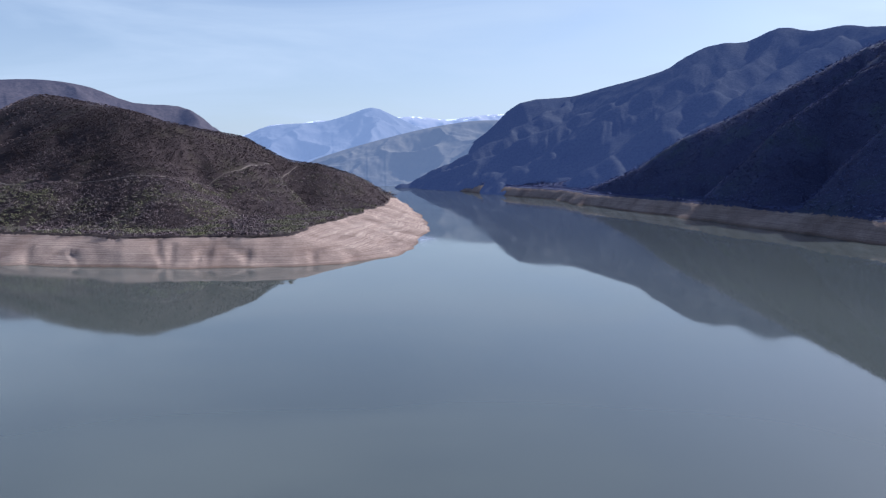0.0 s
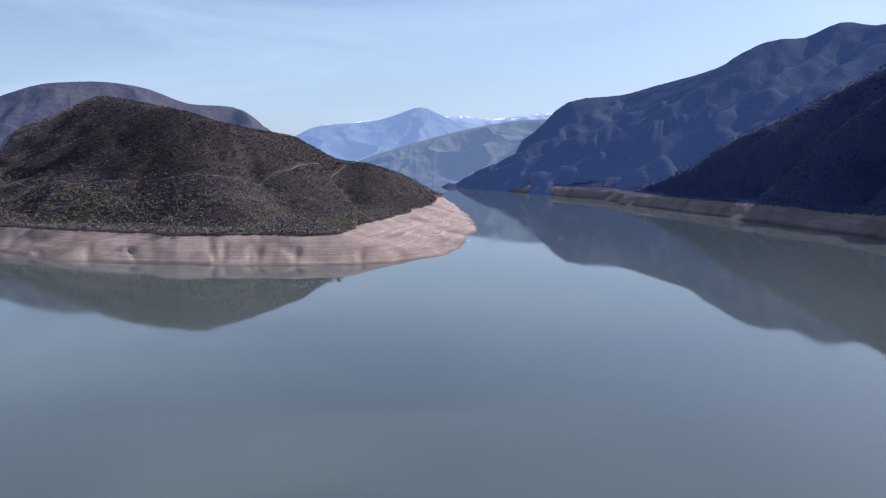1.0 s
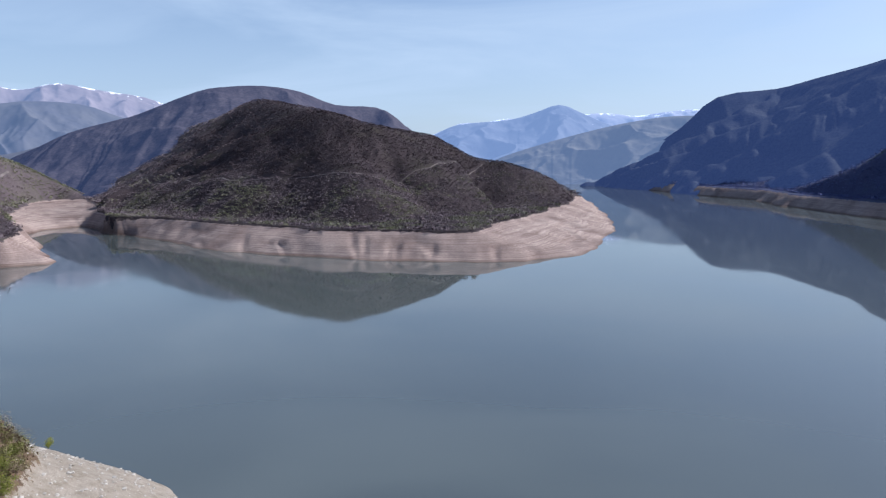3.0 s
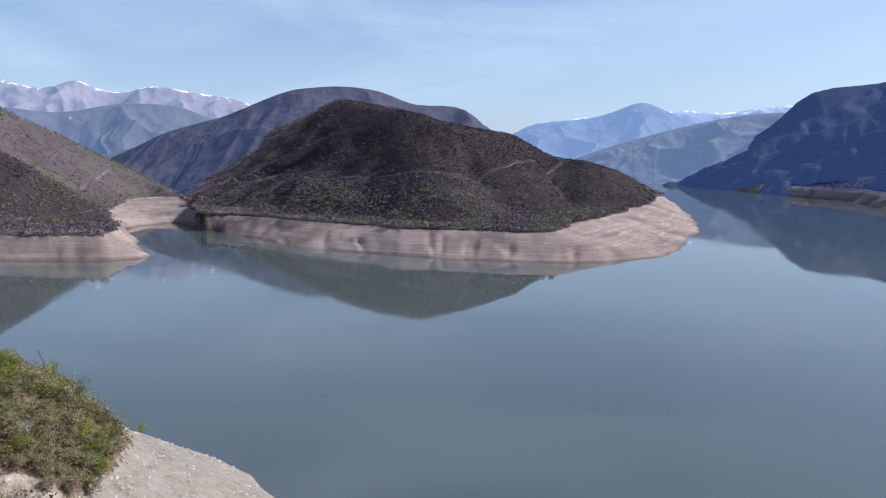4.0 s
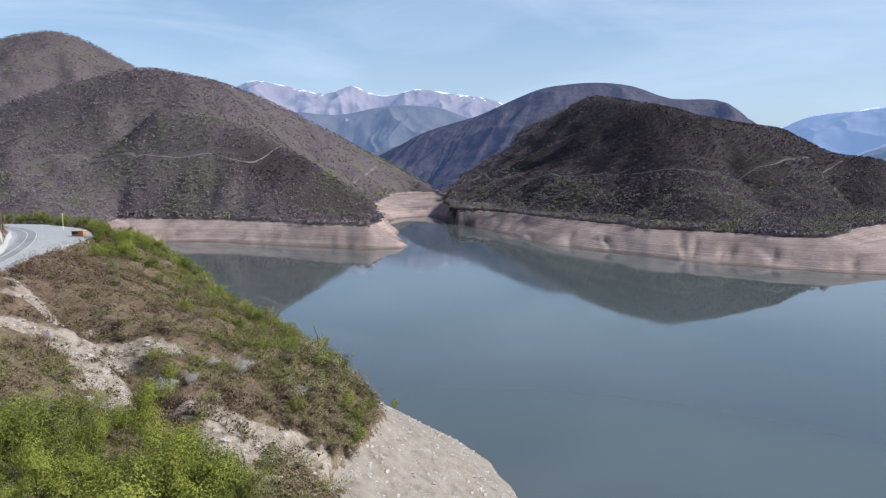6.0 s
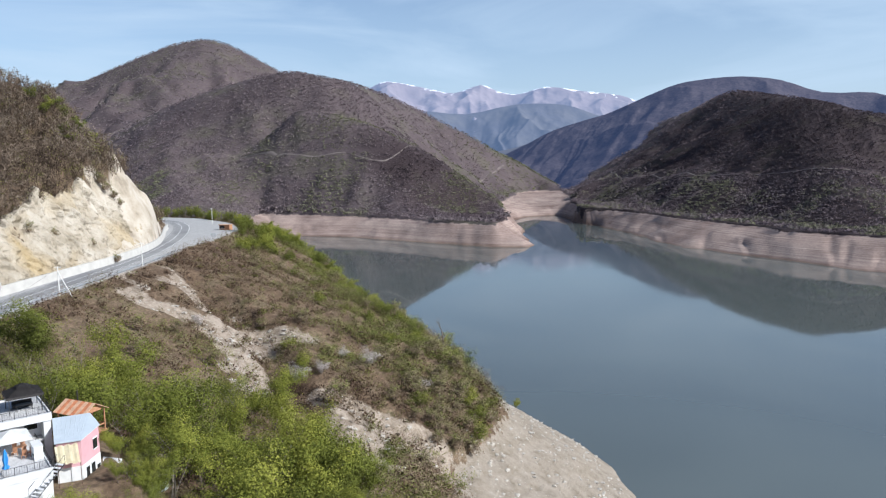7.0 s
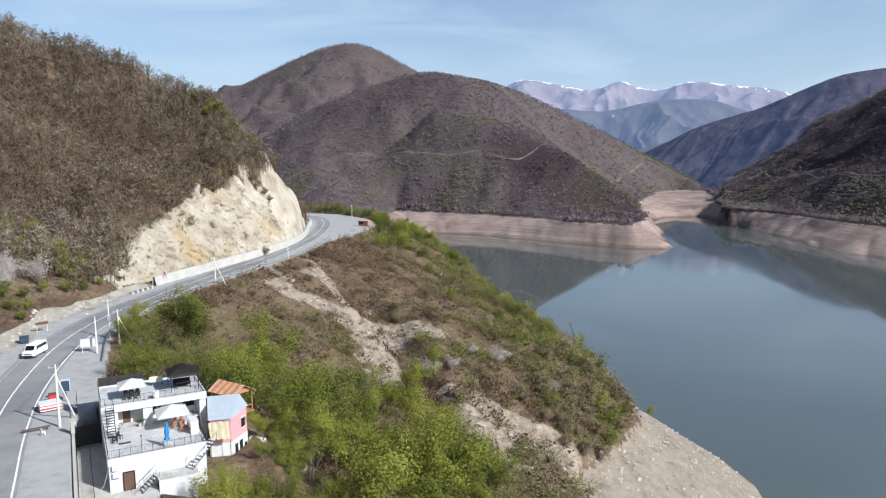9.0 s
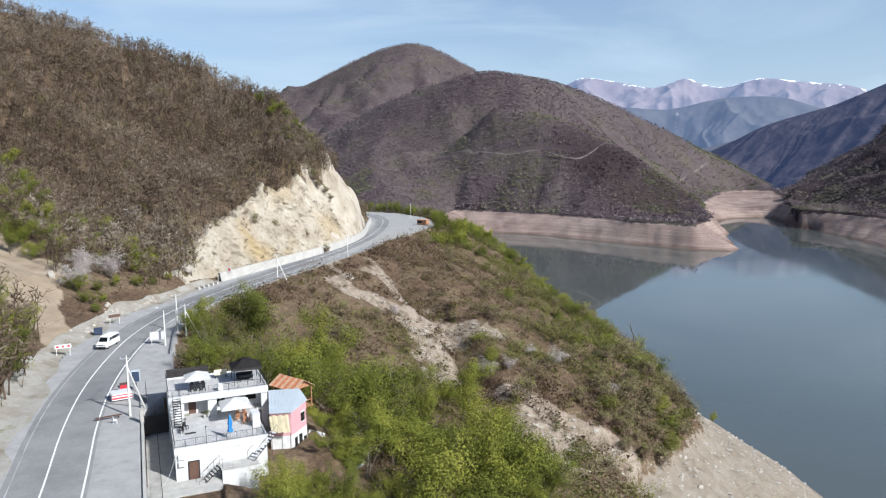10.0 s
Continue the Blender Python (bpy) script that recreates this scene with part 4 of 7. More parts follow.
GREY_WALL = plain("grey_plaster", (0.52, 0.52, 0.53), 0.9, 0, 0.1, 0.7)
STEEL = plain("galvanised_steel", (0.55, 0.56, 0.57), 0.45, 0.8, 0.1, 3)
BLACK_METAL = plain("black_metal", (0.025, 0.025, 0.027), 0.5, 0.3, 0.2, 3)
DARK_WOOD = plain("dark_wood", (0.10, 0.052, 0.036), 0.7, 0, 0.25, 6)
ORANGE_WOOD = plain("orange_wood", (0.36, 0.18, 0.095), 0.7, 0, 0.3, 4)
WHITE_CLOTH = plain("white_canvas", (0.82, 0.82, 0.80), 0.9, 0, 0.05, 2)
BLUE_CLOTH = plain("blue_canvas", (0.03, 0.20, 0.50), 0.8, 0, 0.25, 6)
DARK_CLOTH = plain("dark_canvas", (0.030, 0.026, 0.025), 0.85, 0, 0.2, 3)
CREAM_CLOTH = plain("cream_tarpaulin", (0.72, 0.66, 0.47), 0.8, 0, 0.12, 2)
PINK_WALL = plain("pink_plaster", (0.52, 0.30, 0.32), 0.9, 0, 0.06, 0.8)
ROOF_BLUE = plain("blue_grey_sheet_roof", (0.42, 0.465, 0.50), 0.5, 0.0, 0.06, 0.6)
ROOF_ORANGE = plain("orange_roof", (0.46, 0.17, 0.075), 0.75, 0, 0.3, 2.5)
ROOF_PALE = plain("faded_roof", (0.52, 0.33, 0.21), 0.75, 0, 0.2, 2.5)
RED = plain("red_paint", (0.50, 0.035, 0.05), 0.5, 0, 0.1, 4)
POLE = plain("pole_concrete", (0.62, 0.61, 0.58), 0.9, 0, 0.1, 1.5)
DARK_BLUE = plain("dark_blue_plastic", (0.03, 0.045, 0.085), 0.5, 0, 0.2, 4)
VAN_PAINT = plain("white_car_paint", (0.80, 0.80, 0.80), 0.3, 0, 0.03, 2)
TYRE = plain("rubber", (0.02, 0.02, 0.02), 0.9, 0, 0.2, 5)
STONE = plain("pale_stone", (0.36, 0.33, 0.285), 0.95, 0, 0.25, 1.2)
GLASS, _n, _l, _b = material("dark_glass", 0.06)
_b.inputs["Base Color"].default_value = (0.015, 0.018, 0.02, 1)


# ---- the road ----
def along(pts, step):
    """Evenly spaced places on a smooth line, with the direction to its left."""
    p = np.array([(*q[:2], 0) for q in glide([(*q[:2], 0.0) for q in pts], 8)])[:, :2]
    s = np.concatenate([[0], np.cumsum(np.hypot(*np.diff(p, axis=0).T))])
    t = np.arange(0, s[-1], step)
    q = np.stack([np.interp(t, s, p[:, 0]), np.interp(t, s, p[:, 1])], 1)
    d = np.gradient(q, axis=0)
    d /= np.hypot(*d.T)[:, None]
    return q, np.stack([-d[:, 1], d[:, 0]], 1)


def ribbon(name, q, nrm, o0, o1, z, mat, parent=None):
    """A strip along a line between two offsets."""
    n = len(q)
    co = np.concatenate([np.c_[q + nrm * o0, np.full(n, z)], np.c_[q + nrm * o1, np.full(n, z)]])
    i = np.arange(n - 1)
    me = grid_mesh(name, co, np.stack([i, i + 1, i + 1 + n, i + n], 1)[:, ::-1])
    me.materials.append(mat)
    ob = new(name, me)
    ob.parent = parent
    return ob


q, nrm = along(ROAD, 2.0)
road = tagged(ribbon("road", q, nrm, -4.4, 4.0, ROAD_Z + 0.05, ASPHALT), kind="structure")
for o, wdt in ((0.0, 0.15), (-3.95, 0.16), (3.3, 0.09)):
    tagged(ribbon("road_line", q, nrm, o - wdt / 2 - 0.02, o + wdt / 2 + 0.02, ROAD_Z + 0.062, WORN_PAINT if o > 1 else PAINT, road), "worn white painted line")


def profile(name, q, nrm, shape, mat, z0):
    """A long solid with the cross-section shape, (offset, height) points, along a line."""
    n, k = len(q), len(shape)
    co = np.concatenate([np.c_[q + nrm * o, np.full(n, z0 + h)] for o, h in shape])
    quads = []
    i = np.arange(n - 1)
    for a in range(k):
        b = (a + 1) % k
        quads.append(np.stack([a * n + i, a * n + i + 1, b * n + i + 1, b * n + i], 1))
    me = grid_mesh(name, co, np.concatenate(quads), None, False)
    me.materials.append(mat)
    return me


# white retaining wall at the foot of the cut
hq, hn = along(HILLSIDE, 1.5)
d_h, a_h = near_line(hq[:, 0], hq[:, 1], HILLSIDE)
sel = (a_h > 10.0) & (a_h < 14.6)
wall = tagged(new("retaining_wall", profile("retaining_wall", hq[sel], hn[sel], [(-1.0, -0.3), (-0.45, 2.5), (0.1, 2.5), (0.4, -0.3)], WHITE_CONCRETE, ROAD_Z)),
              "long low white concrete retaining wall along the road bend", "wall")


def verge():
    """Trodden earth and grit between the asphalt and the hill."""
    m, n, l, b = material("verge_soil", 0.95)
    c = ramp(n, l, rub(n, l, 0.25, 7, 0.7), [(0.3, (0.17, 0.145, 0.105)), (0.45, (0.26, 0.235, 0.19)), (0.6, (0.33, 0.315, 0.285)), (0.72, (0.16, 0.165, 0.075))])
    l.new(c, b.inputs["Base Color"])
    bump(n, l, b, rub(n, l, 2.0, 6, 0.7), 0.5, 0.1)
    s = (a_h > 2.5) & (a_h < 10.0)
    p, nn = hq[s], hn[s]
    arc = np.arange(len(p)) * 1.5
    inner = -1.8 + 1.3 * fbm(arc, arc * 0, 9, 3, 531)
    outer = 3.2 + 1.2 * fbm(arc, arc * 0, 11, 3, 535)
    rows = []
    for f in np.linspace(0, 1, 9):
        q = p + nn * (inner + (outer - inner) * f)[:, None]
        z = land(q[:, 0], q[:, 1])[0] + (0.02 if f in (0, 1) else 0.10)
        rows.append(np.c_[q, np.maximum(z, ROAD_Z + 0.02)])
    k = len(p)
    idx = np.arange(9 * k).reshape(9, k)
    qd = np.stack([idx[:-1, :-1], idx[:-1, 1:], idx[1:, 1:], idx[1:, :-1]], -1).reshape(-1, 4)
    me = grid_mesh("verge", np.concatenate(rows), qd)
    me.materials.append(m)
    return tagged(new("verge", me), kind="structure")


verge()


def rock_material():
    m, n, l, b = material("cut_rock", 0.95)
    c = ramp(n, l, rub(n, l, 0.10, 8, 0.62), [(0.30, (0.23, 0.195, 0.14)), (0.42, (0.335, 0.29, 0.22)), (0.55, (0.40, 0.355, 0.285)), (0.8, (0.49, 0.445, 0.375))])
    ochre = ramp(n, l, rub(n, l, 0.04, 3, 0.5), [(0.5, (1, 1, 1)), (0.68, (0.90, 0.79, 0.56))])
    c = mix(n, l, c, ochre, 1.0, "MULTIPLY")
    dark = ramp(n, l, rub(n, l, 0.5, 6, 0.7, (1, 1, 0.4)), [(0.30, (0.5, 0.47, 0.43)), (0.44, (1, 1, 1))])
    c = mix(n, l, c, dark, 1.0, "MULTIPLY")
    l.new(c, b.inputs["Base Color"])
    bump(n, l, b, rub(n, l, 1.1, 8, 0.75), 0.9, 0.6)
    return m


ROCK = rock_material()


def rock_face():
    """The steep face that the road was cut into."""
    s = (a_h > 9.0) & (a_h < 14.3)
    p, nn, a = hq[s], hn[s], a_h[s]
    p = np.stack([np.interp(np.linspace(0, len(p) - 1, 420), np.arange(len(p)), v) for v in p.T], 1)
    nn = np.stack([np.interp(np.linspace(0, len(nn) - 1, 420), np.arange(len(nn)), v) for v in nn.T], 1)
    a = np.interp(np.linspace(0, len(a) - 1, 420), np.arange(len(a)), a)
    top = np.interp(a, CUT_AT, CUT_HIGH)
    t = np.linspace(0, 1, 420) * 200
    top = top * (1 + 0.16 * fbm(t, t * 0, 9, 3, 501)) + 1.0 + 1.4 * fbm(t, t * 0, 3.0, 3, 505)
    v = np.linspace(0, 1.22, 76)
    V, T = np.meshgrid(v, top, indexing="ij")
    Hh = np.minimum(V, 1) * np.maximum(T, 0.3)
    back = 1.6 + Hh / 1.75 + np.clip(V - 1, 0, None) * 26
    z = Hh - np.clip(V - 1, 0, None) * 9
    S = np.broadcast_to(t, V.shape)
    bulge = (1.9 * fbm(S, Hh, 8, 4, 511) + 0.5 * fbm(S, Hh, 1.3, 3, 512) + 1.1 * np.abs(fbm(S + Hh * 0.5, Hh * 0.6, 2.6, 4, 515))) * np.clip(Hh / 4, 0.1, 1)
    groove = -1.5 * np.clip(fbm(S, Hh * 0.25, 5, 3, 521) - 0.25, 0, None) * np.clip(Hh / 5, 0, 1)
    back = back - bulge - groove
    X = p[None, :, 0] + nn[None, :, 0] * back
    Y = p[None, :, 1] + nn[None, :, 1] * back
    n, k = X.shape
    idx = np.arange(n * k).reshape(n, k)
    qd = np.stack([idx[:-1, :-1], idx[:-1, 1:], idx[1:, 1:], idx[1:, :-1]], -1).reshape(-1, 4)
    me = grid_mesh("rock_face", np.stack([X, Y, ROAD_Z - 0.2 + z], -1).reshape(-1, 3), qd, None, False)
    me.materials.append(ROCK)
    return tagged(new("rock_face", me), kind="structure")


rock_face()


# ---- the white guest house with its terraces ----
def paving_material():
    m, n, l, b = material("terrace_paving", 0.9)
    g = n.new("ShaderNodeNewGeometry")
    mp = node(n, "ShaderNodeMapping")
    mp.inputs["Rotation"].default_value = (0, 0, 0.6)
    l.new(g.outputs["Position"], mp.inputs[0])
    br = node(n, "ShaderNodeTexBrick", Scale=1.0)
    br.inputs["Color1"].default_value, br.inputs["Color2"].default_value, br.inputs["Mortar"].default_value = (0.44, 0.43, 0.42, 1), (0.52, 0.51, 0.50, 1), (0.33, 0.32, 0.31, 1)
    br.inputs["Mortar Size"].default_value, br.inputs["Brick Width"].default_value, br.inputs["Row Height"].default_value = 0.02, 0.5, 0.25
    l.new(mp.outputs[0], br.inputs[0])
    l.new(mix(n, l, br.outputs[0], ramp(n, l, rub(n, l, 0.8, 5), [(0.35, (0.85, 0.85, 0.85)), (0.7, (1.1, 1.1, 1.1))]), 1.0, "MULTIPLY"), b.inputs["Base Color"])
    return m


PAVING = paving_material()
HX, HY = -83.8, 2.4        # the front left foot of the house; u runs along the front (+y), v away from it (-x)


def at_house(u, v, z):
    return (HX - v, HY + u, z)


def hbox(u0, u1, v0, v1, z0, z1):
    """A block of the house by its extents."""
    return at_house((u0 + u1) / 2, (v0 + v1) / 2, (z0 + z1) / 2), (abs(v1 - v0), abs(u1 - u0), abs(z1 - z0))


T, RZ, B = 77.6, 80.6, 72.6      # terrace floor, roof, foot
house = thing("guest_house", (0, 0, 0), "two-storey whitewashed flat-roofed guest house with paved terraces by the road", "house")
part("lower_wall", block(hbox(0, 10.4, 0, 10.2, B, T - 0.15)), WHITEWASH, house)
part("terrace_floor", block(hbox(-0.05, 10.45, 0.0, 10.3, T - 0.15, T)), PAVING, house, "grey paved terrace floor")
part("terrace_kerb", block(hbox(-0.1, 10.5, -0.06, 0.12, T - 0.7, T + 0.12), hbox(-0.1, 0.1, 0.12, 10.2, T - 0.5, T + 0.12), hbox(10.3, 10.5, 0.12, 10.2, T - 0.5, T + 0.12)), WHITEWASH, house)
# upper storey: three piers, a deep porch and the wall behind it
part("rear_storey", block(hbox(-0.1, 12.2, 12.0, 18.8, B, RZ - 0.25)), WHITEWASH, house)
part("pier", block(hbox(-0.1, 1.7, 9.9, 12.0, T, RZ - 0.3)), WHITEWASH, house)
part("pier", block(hbox(4.6, 5.7, 9.9, 12.0, T, RZ - 0.3)), WHITEWASH, house)
part("pier", block(hbox(11.4, 12.2, 9.9, 12.0, B, RZ - 0.3)), WHITEWASH, house)
part("fascia_beam", block(hbox(-0.15, 12.3, 9.7, 10.2, RZ - 0.75, RZ + 0.1)), WHITEWASH, house, "white beam along the roof edge")
part("porch_floor", block(hbox(1.7, 11.4, 10.2, 12.0, T - 0.2, T)), PAVING, house)
part("porch_wall", block(hbox(1.7, 4.6, 11.9, 11.99, T, RZ - 0.3), hbox(5.7, 11.4, 11.9, 11.99, T, RZ - 0.3)), GREY_WALL, house, "grey porch wall in shade")
part("roof_terrace", block(hbox(-0.1, 12.25, 10.2, 18.8, RZ - 0.25, RZ)), PAVING, house, "grey paved roof terrace")
part("roof_kerb", block(hbox(-0.15, 0.05, 10.2, 18.8, RZ - 0.3, RZ + 0.15), hbox(12.1, 12.3, 10.2, 18.8, RZ - 0.3, RZ + 0.15), hbox(0.05, 12.1, 18.6, 18.85, RZ - 0.3, RZ + 0.15)), WHITEWASH, house)
d1 = part("door", block(hbox(2.3, 3.25, 11.82, 11.9, T, T + 2.05)), DARK_WOOD, house, "dark brown wooden door")
part("door_frame", block(hbox(2.2, 2.3, 11.8, 11.92, T, T + 2.15), hbox(3.25, 3.35, 11.8, 11.92, T, T + 2.15), hbox(2.3, 3.25, 11.8, 11.92, T + 2.05, T + 2.15)), WHITEWASH, d1)
w1 = part("window", block(hbox(5.9, 6.9, 11.82, 11.9, T + 0.9, T + 2.1)), GLASS, house, "dark window pane")
part("window_frame", block(hbox(5.8, 5.9, 11.78, 11.92, T + 0.8, T + 2.2), hbox(6.9, 7.0, 11.78, 11.92, T + 0.8, T + 2.2), hbox(5.9, 6.9, 11.78, 11.92, T + 0.8, T + 0.9),
     hbox(5.9, 6.9, 11.78, 11.92, T + 2.1, T + 2.2), hbox(6.37, 6.43, 11.79, 11.9, T + 0.9, T + 2.1)), WHITEWASH, w1)
w2 = part("window", block(hbox(9.6, 11.0, 11.82, 11.9, T + 0.9, T + 2.1)), GLASS, house, "dark window pane")
part("window_frame", block(hbox(9.5, 9.6, 11.78, 11.92, T + 0.8, T + 2.2), hbox(11.0, 11.1, 11.78, 11.92, T + 0.8, T + 2.2), hbox(9.6, 11.0, 11.78, 11.92, T + 0.8, T + 0.9),
     hbox(9.6, 11.0, 11.78, 11.92, T + 2.1, T + 2.2)), WHITEWASH, w2)
d2 = part("door", block(hbox(1.45, 2.5, -0.05, 0.06, 73.75, 75.85)), DARK_WOOD, house, "dark brown wooden door of the lower floor")
part("door_frame", block(hbox(1.33, 1.45, -0.08, 0.06, 73.75, 75.97), hbox(2.5, 2.62, -0.08, 0.06, 73.75, 75.97), hbox(1.45, 2.5, -0.08, 0.06, 75.85, 75.97)), BLACK_METAL, d2)
for i in range(2):
    ac = part("air_conditioner", block(hbox(0.3, 1.1, -0.36, -0.0, 75.55 + 0.85 * i, 76.15 + 0.85 * i), bevel=0.03), VAN_PAINT, house, "white air-conditioning unit")
    bm = bmesh.new()
    rod(bm, at_house(0.62, -0.37, 75.85 + 0.85 * i), at_house(0.62, -0.41, 75.85 + 0.85 * i), 0.22, 0.22, 14)
    part("fan_grille", bm, GREY_WALL, ac)


def railing(name, a, b, z, high=0.95, step=1.2, mat=None, parent=None, label="thin dark metal railing"):
    """Posts, two rails and thin bars between two places (x, y)."""
    mat = mat or BLACK_METAL
    a, b = Vector(a), Vector(b)
    n = max(2, round((b - a).length / step))
    bm = bmesh.new()
    for i in range(n + 1):
        p = a.lerp(b, i / n)
        rod(bm, (p.x, p.y, z), (p.x, p.y, z + high), 0.025, None, 4)
    for h in (high, high * 0.15):
        rod(bm, (a.x, a.y, z + h), (b.x, b.y, z + h), 0.02, None, 4)
    k = round((b - a).length / 0.24)
    for i in range(k):
        p = a.lerp(b, (i + 0.5) / k)
        rod(bm, (p.x, p.y, z + high * 0.15), (p.x, p.y, z + high), 0.008, None, 3)
    return part(name, bm, mat, parent, label)


def uv(u, v):
    return at_house(u, v, 0)[:2]


railing("railing", uv(0, 0.0), uv(10.4, 0.0), T + 0.12, parent=house)
railing("railing", uv(0, 0.1), uv(0, 9.8), T + 0.12, parent=house)
railing("railing", uv(10.4, 0.1), uv(10.4, 9.8), T + 0.12, parent=house)
railing("railing", uv(-0.1, 9.95), uv(12.2, 9.95), RZ + 0.1, parent=house)
railing("railing", uv(-0.1, 10.1), uv(-0.1, 18.7), RZ + 0.15, parent=house)
railing("railing", uv(12.2, 10.1), uv(12.2, 18.7), RZ + 0.15, parent=house)
railing("railing", uv(0.1, 18.7), uv(12.1, 18.7), RZ + 0.15, parent=house)
# thin black upright panel along part of the rear edge
part("rear_panel", block(hbox(0.0, 5.6, 18.95, 19.02, RZ - 0.4, RZ + 1.3)), DARK_CLOTH, house, "thin black panel behind the roof terrace")


def stair(name, start, end, wide, count, tread, label, parent=None, side=BLACK_METAL):
    """An open stair between two places, with treads and stringers."""
    s, e = Vector(start), Vector(end)
    st = part(name, bmesh.new(), side, parent, label) if parent else thing(name, (0, 0, 0), label, "stair")
    d = (e - s)
    flat = Vector((d.x, d.y, 0)).normalized()
    sidev = Vector((-flat.y, flat.x, 0)) * wide / 2
    turn = math.atan2(flat.y, flat.x)
    run = Vector((d.x, d.y, 0)).length / count
    for i in range(count):
        c = s + d * ((i + 0.5) / count)
        part("tread", block((c, (run * 0.85, wide, 0.06), turn)), tread, st)
    for k in (-1, 1):
        part("stringer", rods((s + sidev * k, e + sidev * k, 0.05)), side, st)
        part("handrail", rods((s + sidev * k + Vector((0, 0, 0.95)), e + sidev * k + Vector((0, 0, 0.95)), 0.025),
                              *[(s.lerp(e, f) + sidev * k, s.lerp(e, f) + sidev * k + Vector((0, 0, 0.95)), 0.018) for f in (0, 0.25, 0.5, 0.75, 1)]), side, st)
    return st


stair("metal_stair", at_house(2.2, -1.6, 73.2), at_house(4.9, -0.9, 75.3), 1.0, 9, WHITE_CONCRETE, "black metal outdoor stair with pale treads at the house front")
stair("garden_stair", at_house(8.3, -0.9, 75.2), at_house(11.5, 1.2, 77.5), 1.1, 10, GREY_WALL, "steep dark garden stair beside the white house")
stair("roof_stair", at_house(0.8, 7.0, T), at_house(0.8, 9.9, RZ), 0.9, 12, BLACK_METAL, "black metal stair up to the roof terrace")
annex = thing("balcony_annex", (0, 0, 0), "low white annex with a railed balcony below the terrace", "annex")
part("annex_wall", block(hbox(4.9, 9.0, -2.0, -0.08, 70.5, 75.05)), WHITEWASH, annex)
part("balcony_slab", block(hbox(4.8, 9.1, -2.1, -0.08, 75.05, 75.2)), CONCRETE, annex)
part("cellar_door", block(hbox(4.86, 4.9, -1.6, -0.6, 72.4, 74.6)), BLACK_METAL, annex, "black cellar door")
railing("railing", uv(4.85, -2.05), uv(9.05, -2.05), 75.2, 1.0, 1.0, GREY_WALL, annex, "grey balcony railing")


def parasol(where, radius, high, mat, label, open_=True):
    p = thing("parasol", where, label, "parasol")
    part("pole", rods(((0, 0, 0), (0, 0, high), 0.03)), STEEL, p)
    part("foot", block(((0, 0, 0.05), (0.6, 0.6, 0.1)), bevel=0.02), CONCRETE, p)
    bm = bmesh.new()
    if open_:
        n = 4
        ring = [bm.verts.new((radius * math.cos(2 * math.pi * i / n + 0.79), radius * math.sin(2 * math.pi * i / n + 0.79), high - radius * 0.34)) for i in range(n)]
        hem = [bm.verts.new((v.co.x * 1.01, v.co.y * 1.01, v.co.z - 0.22)) for v in ring]
        tip = bm.verts.new((0, 0, high))
        for i in range(n):
            bm.faces.new((ring[i], ring[(i + 1) % n], tip))
            bm.faces.new((hem[i], hem[(i + 1) % n], ring[(i + 1) % n], ring[i]))
        bmesh.ops.solidify(bm, geom=bm.faces[:], thickness=0.015)
        c = part("canopy", bm, mat, p)
        part("rib", rods(*[((0, 0, high - 0.05), (radius * 0.97 * math.cos(2 * math.pi * i / n + 0.79), radius * 0.97 * math.sin(2 * math.pi * i / n + 0.79), high - radius * 0.36), 0.012, None, 4) for i in range(n)]), STEEL, c)
    else:
        n = 10
        rows = [(high, 0.02), (high - 0.5, 0.16), (high - 1.2, 0.24), (high - 1.75, 0.17), (high - 1.8, 0.20), (high - 2.15, 0.34)]
        last = None
        for z, r in rows:
            ring = [bm.verts.new((r * (1.25 if i % 2 else 0.8) * math.cos(2 * math.pi * i / n), r * (1.25 if i % 2 else 0.8) * math.sin(2 * math.pi * i / n), z)) for i in range(n)]
            if last:
                for i in range(n):
                    bm.faces.new((ring[i], ring[(i + 1) % n], last[(i + 1) % n], last[i]))
            last = ring
        part("folded_canopy", bm, mat, p)
    return p


parasol(at_house(7.7, 7.4, T), 2.6, 2.9, WHITE_CLOTH, "large open white canvas parasol on the terrace")
parasol(at_house(3.6, 12.5, RZ), 2.2, 2.5, WHITE_CLOTH, "open white canvas parasol on the roof terrace")
parasol(at_house(6.3, 0.9, T), 1.5, 3.0, BLUE_CLOTH, "tall folded blue parasol at the terrace edge", False)


def table(where, s, mat, label):
    t = thing("table", where, label, "table")
    part("tabletop", block(((0, 0, 0.73), (s[0], s[1], 0.05))), mat, t)
    for x in (-1, 1):
        for y in (-1, 1):
            part("leg", block(((x * (s[0] / 2 - 0.08), y * (s[1] / 2 - 0.08), 0.355), (0.06, 0.06, 0.71))), mat, t)
    return t


def chair(where, mat, label, group, turn=0.0):
    c = thing("chair", where, label, "chair", group, turn)
    part("seat", block(((0, 0, 0.45), (0.45, 0.45, 0.05))), mat, c)
    part("backrest", block(((0, 0.21, 0.72), (0.45, 0.04, 0.5))), mat, c)
    for x in (-0.2, 0.2):
        for y in (-0.2, 0.2):
            part("leg", block(((x, y, 0.215), (0.04, 0.04, 0.43))), mat, c)
    return c


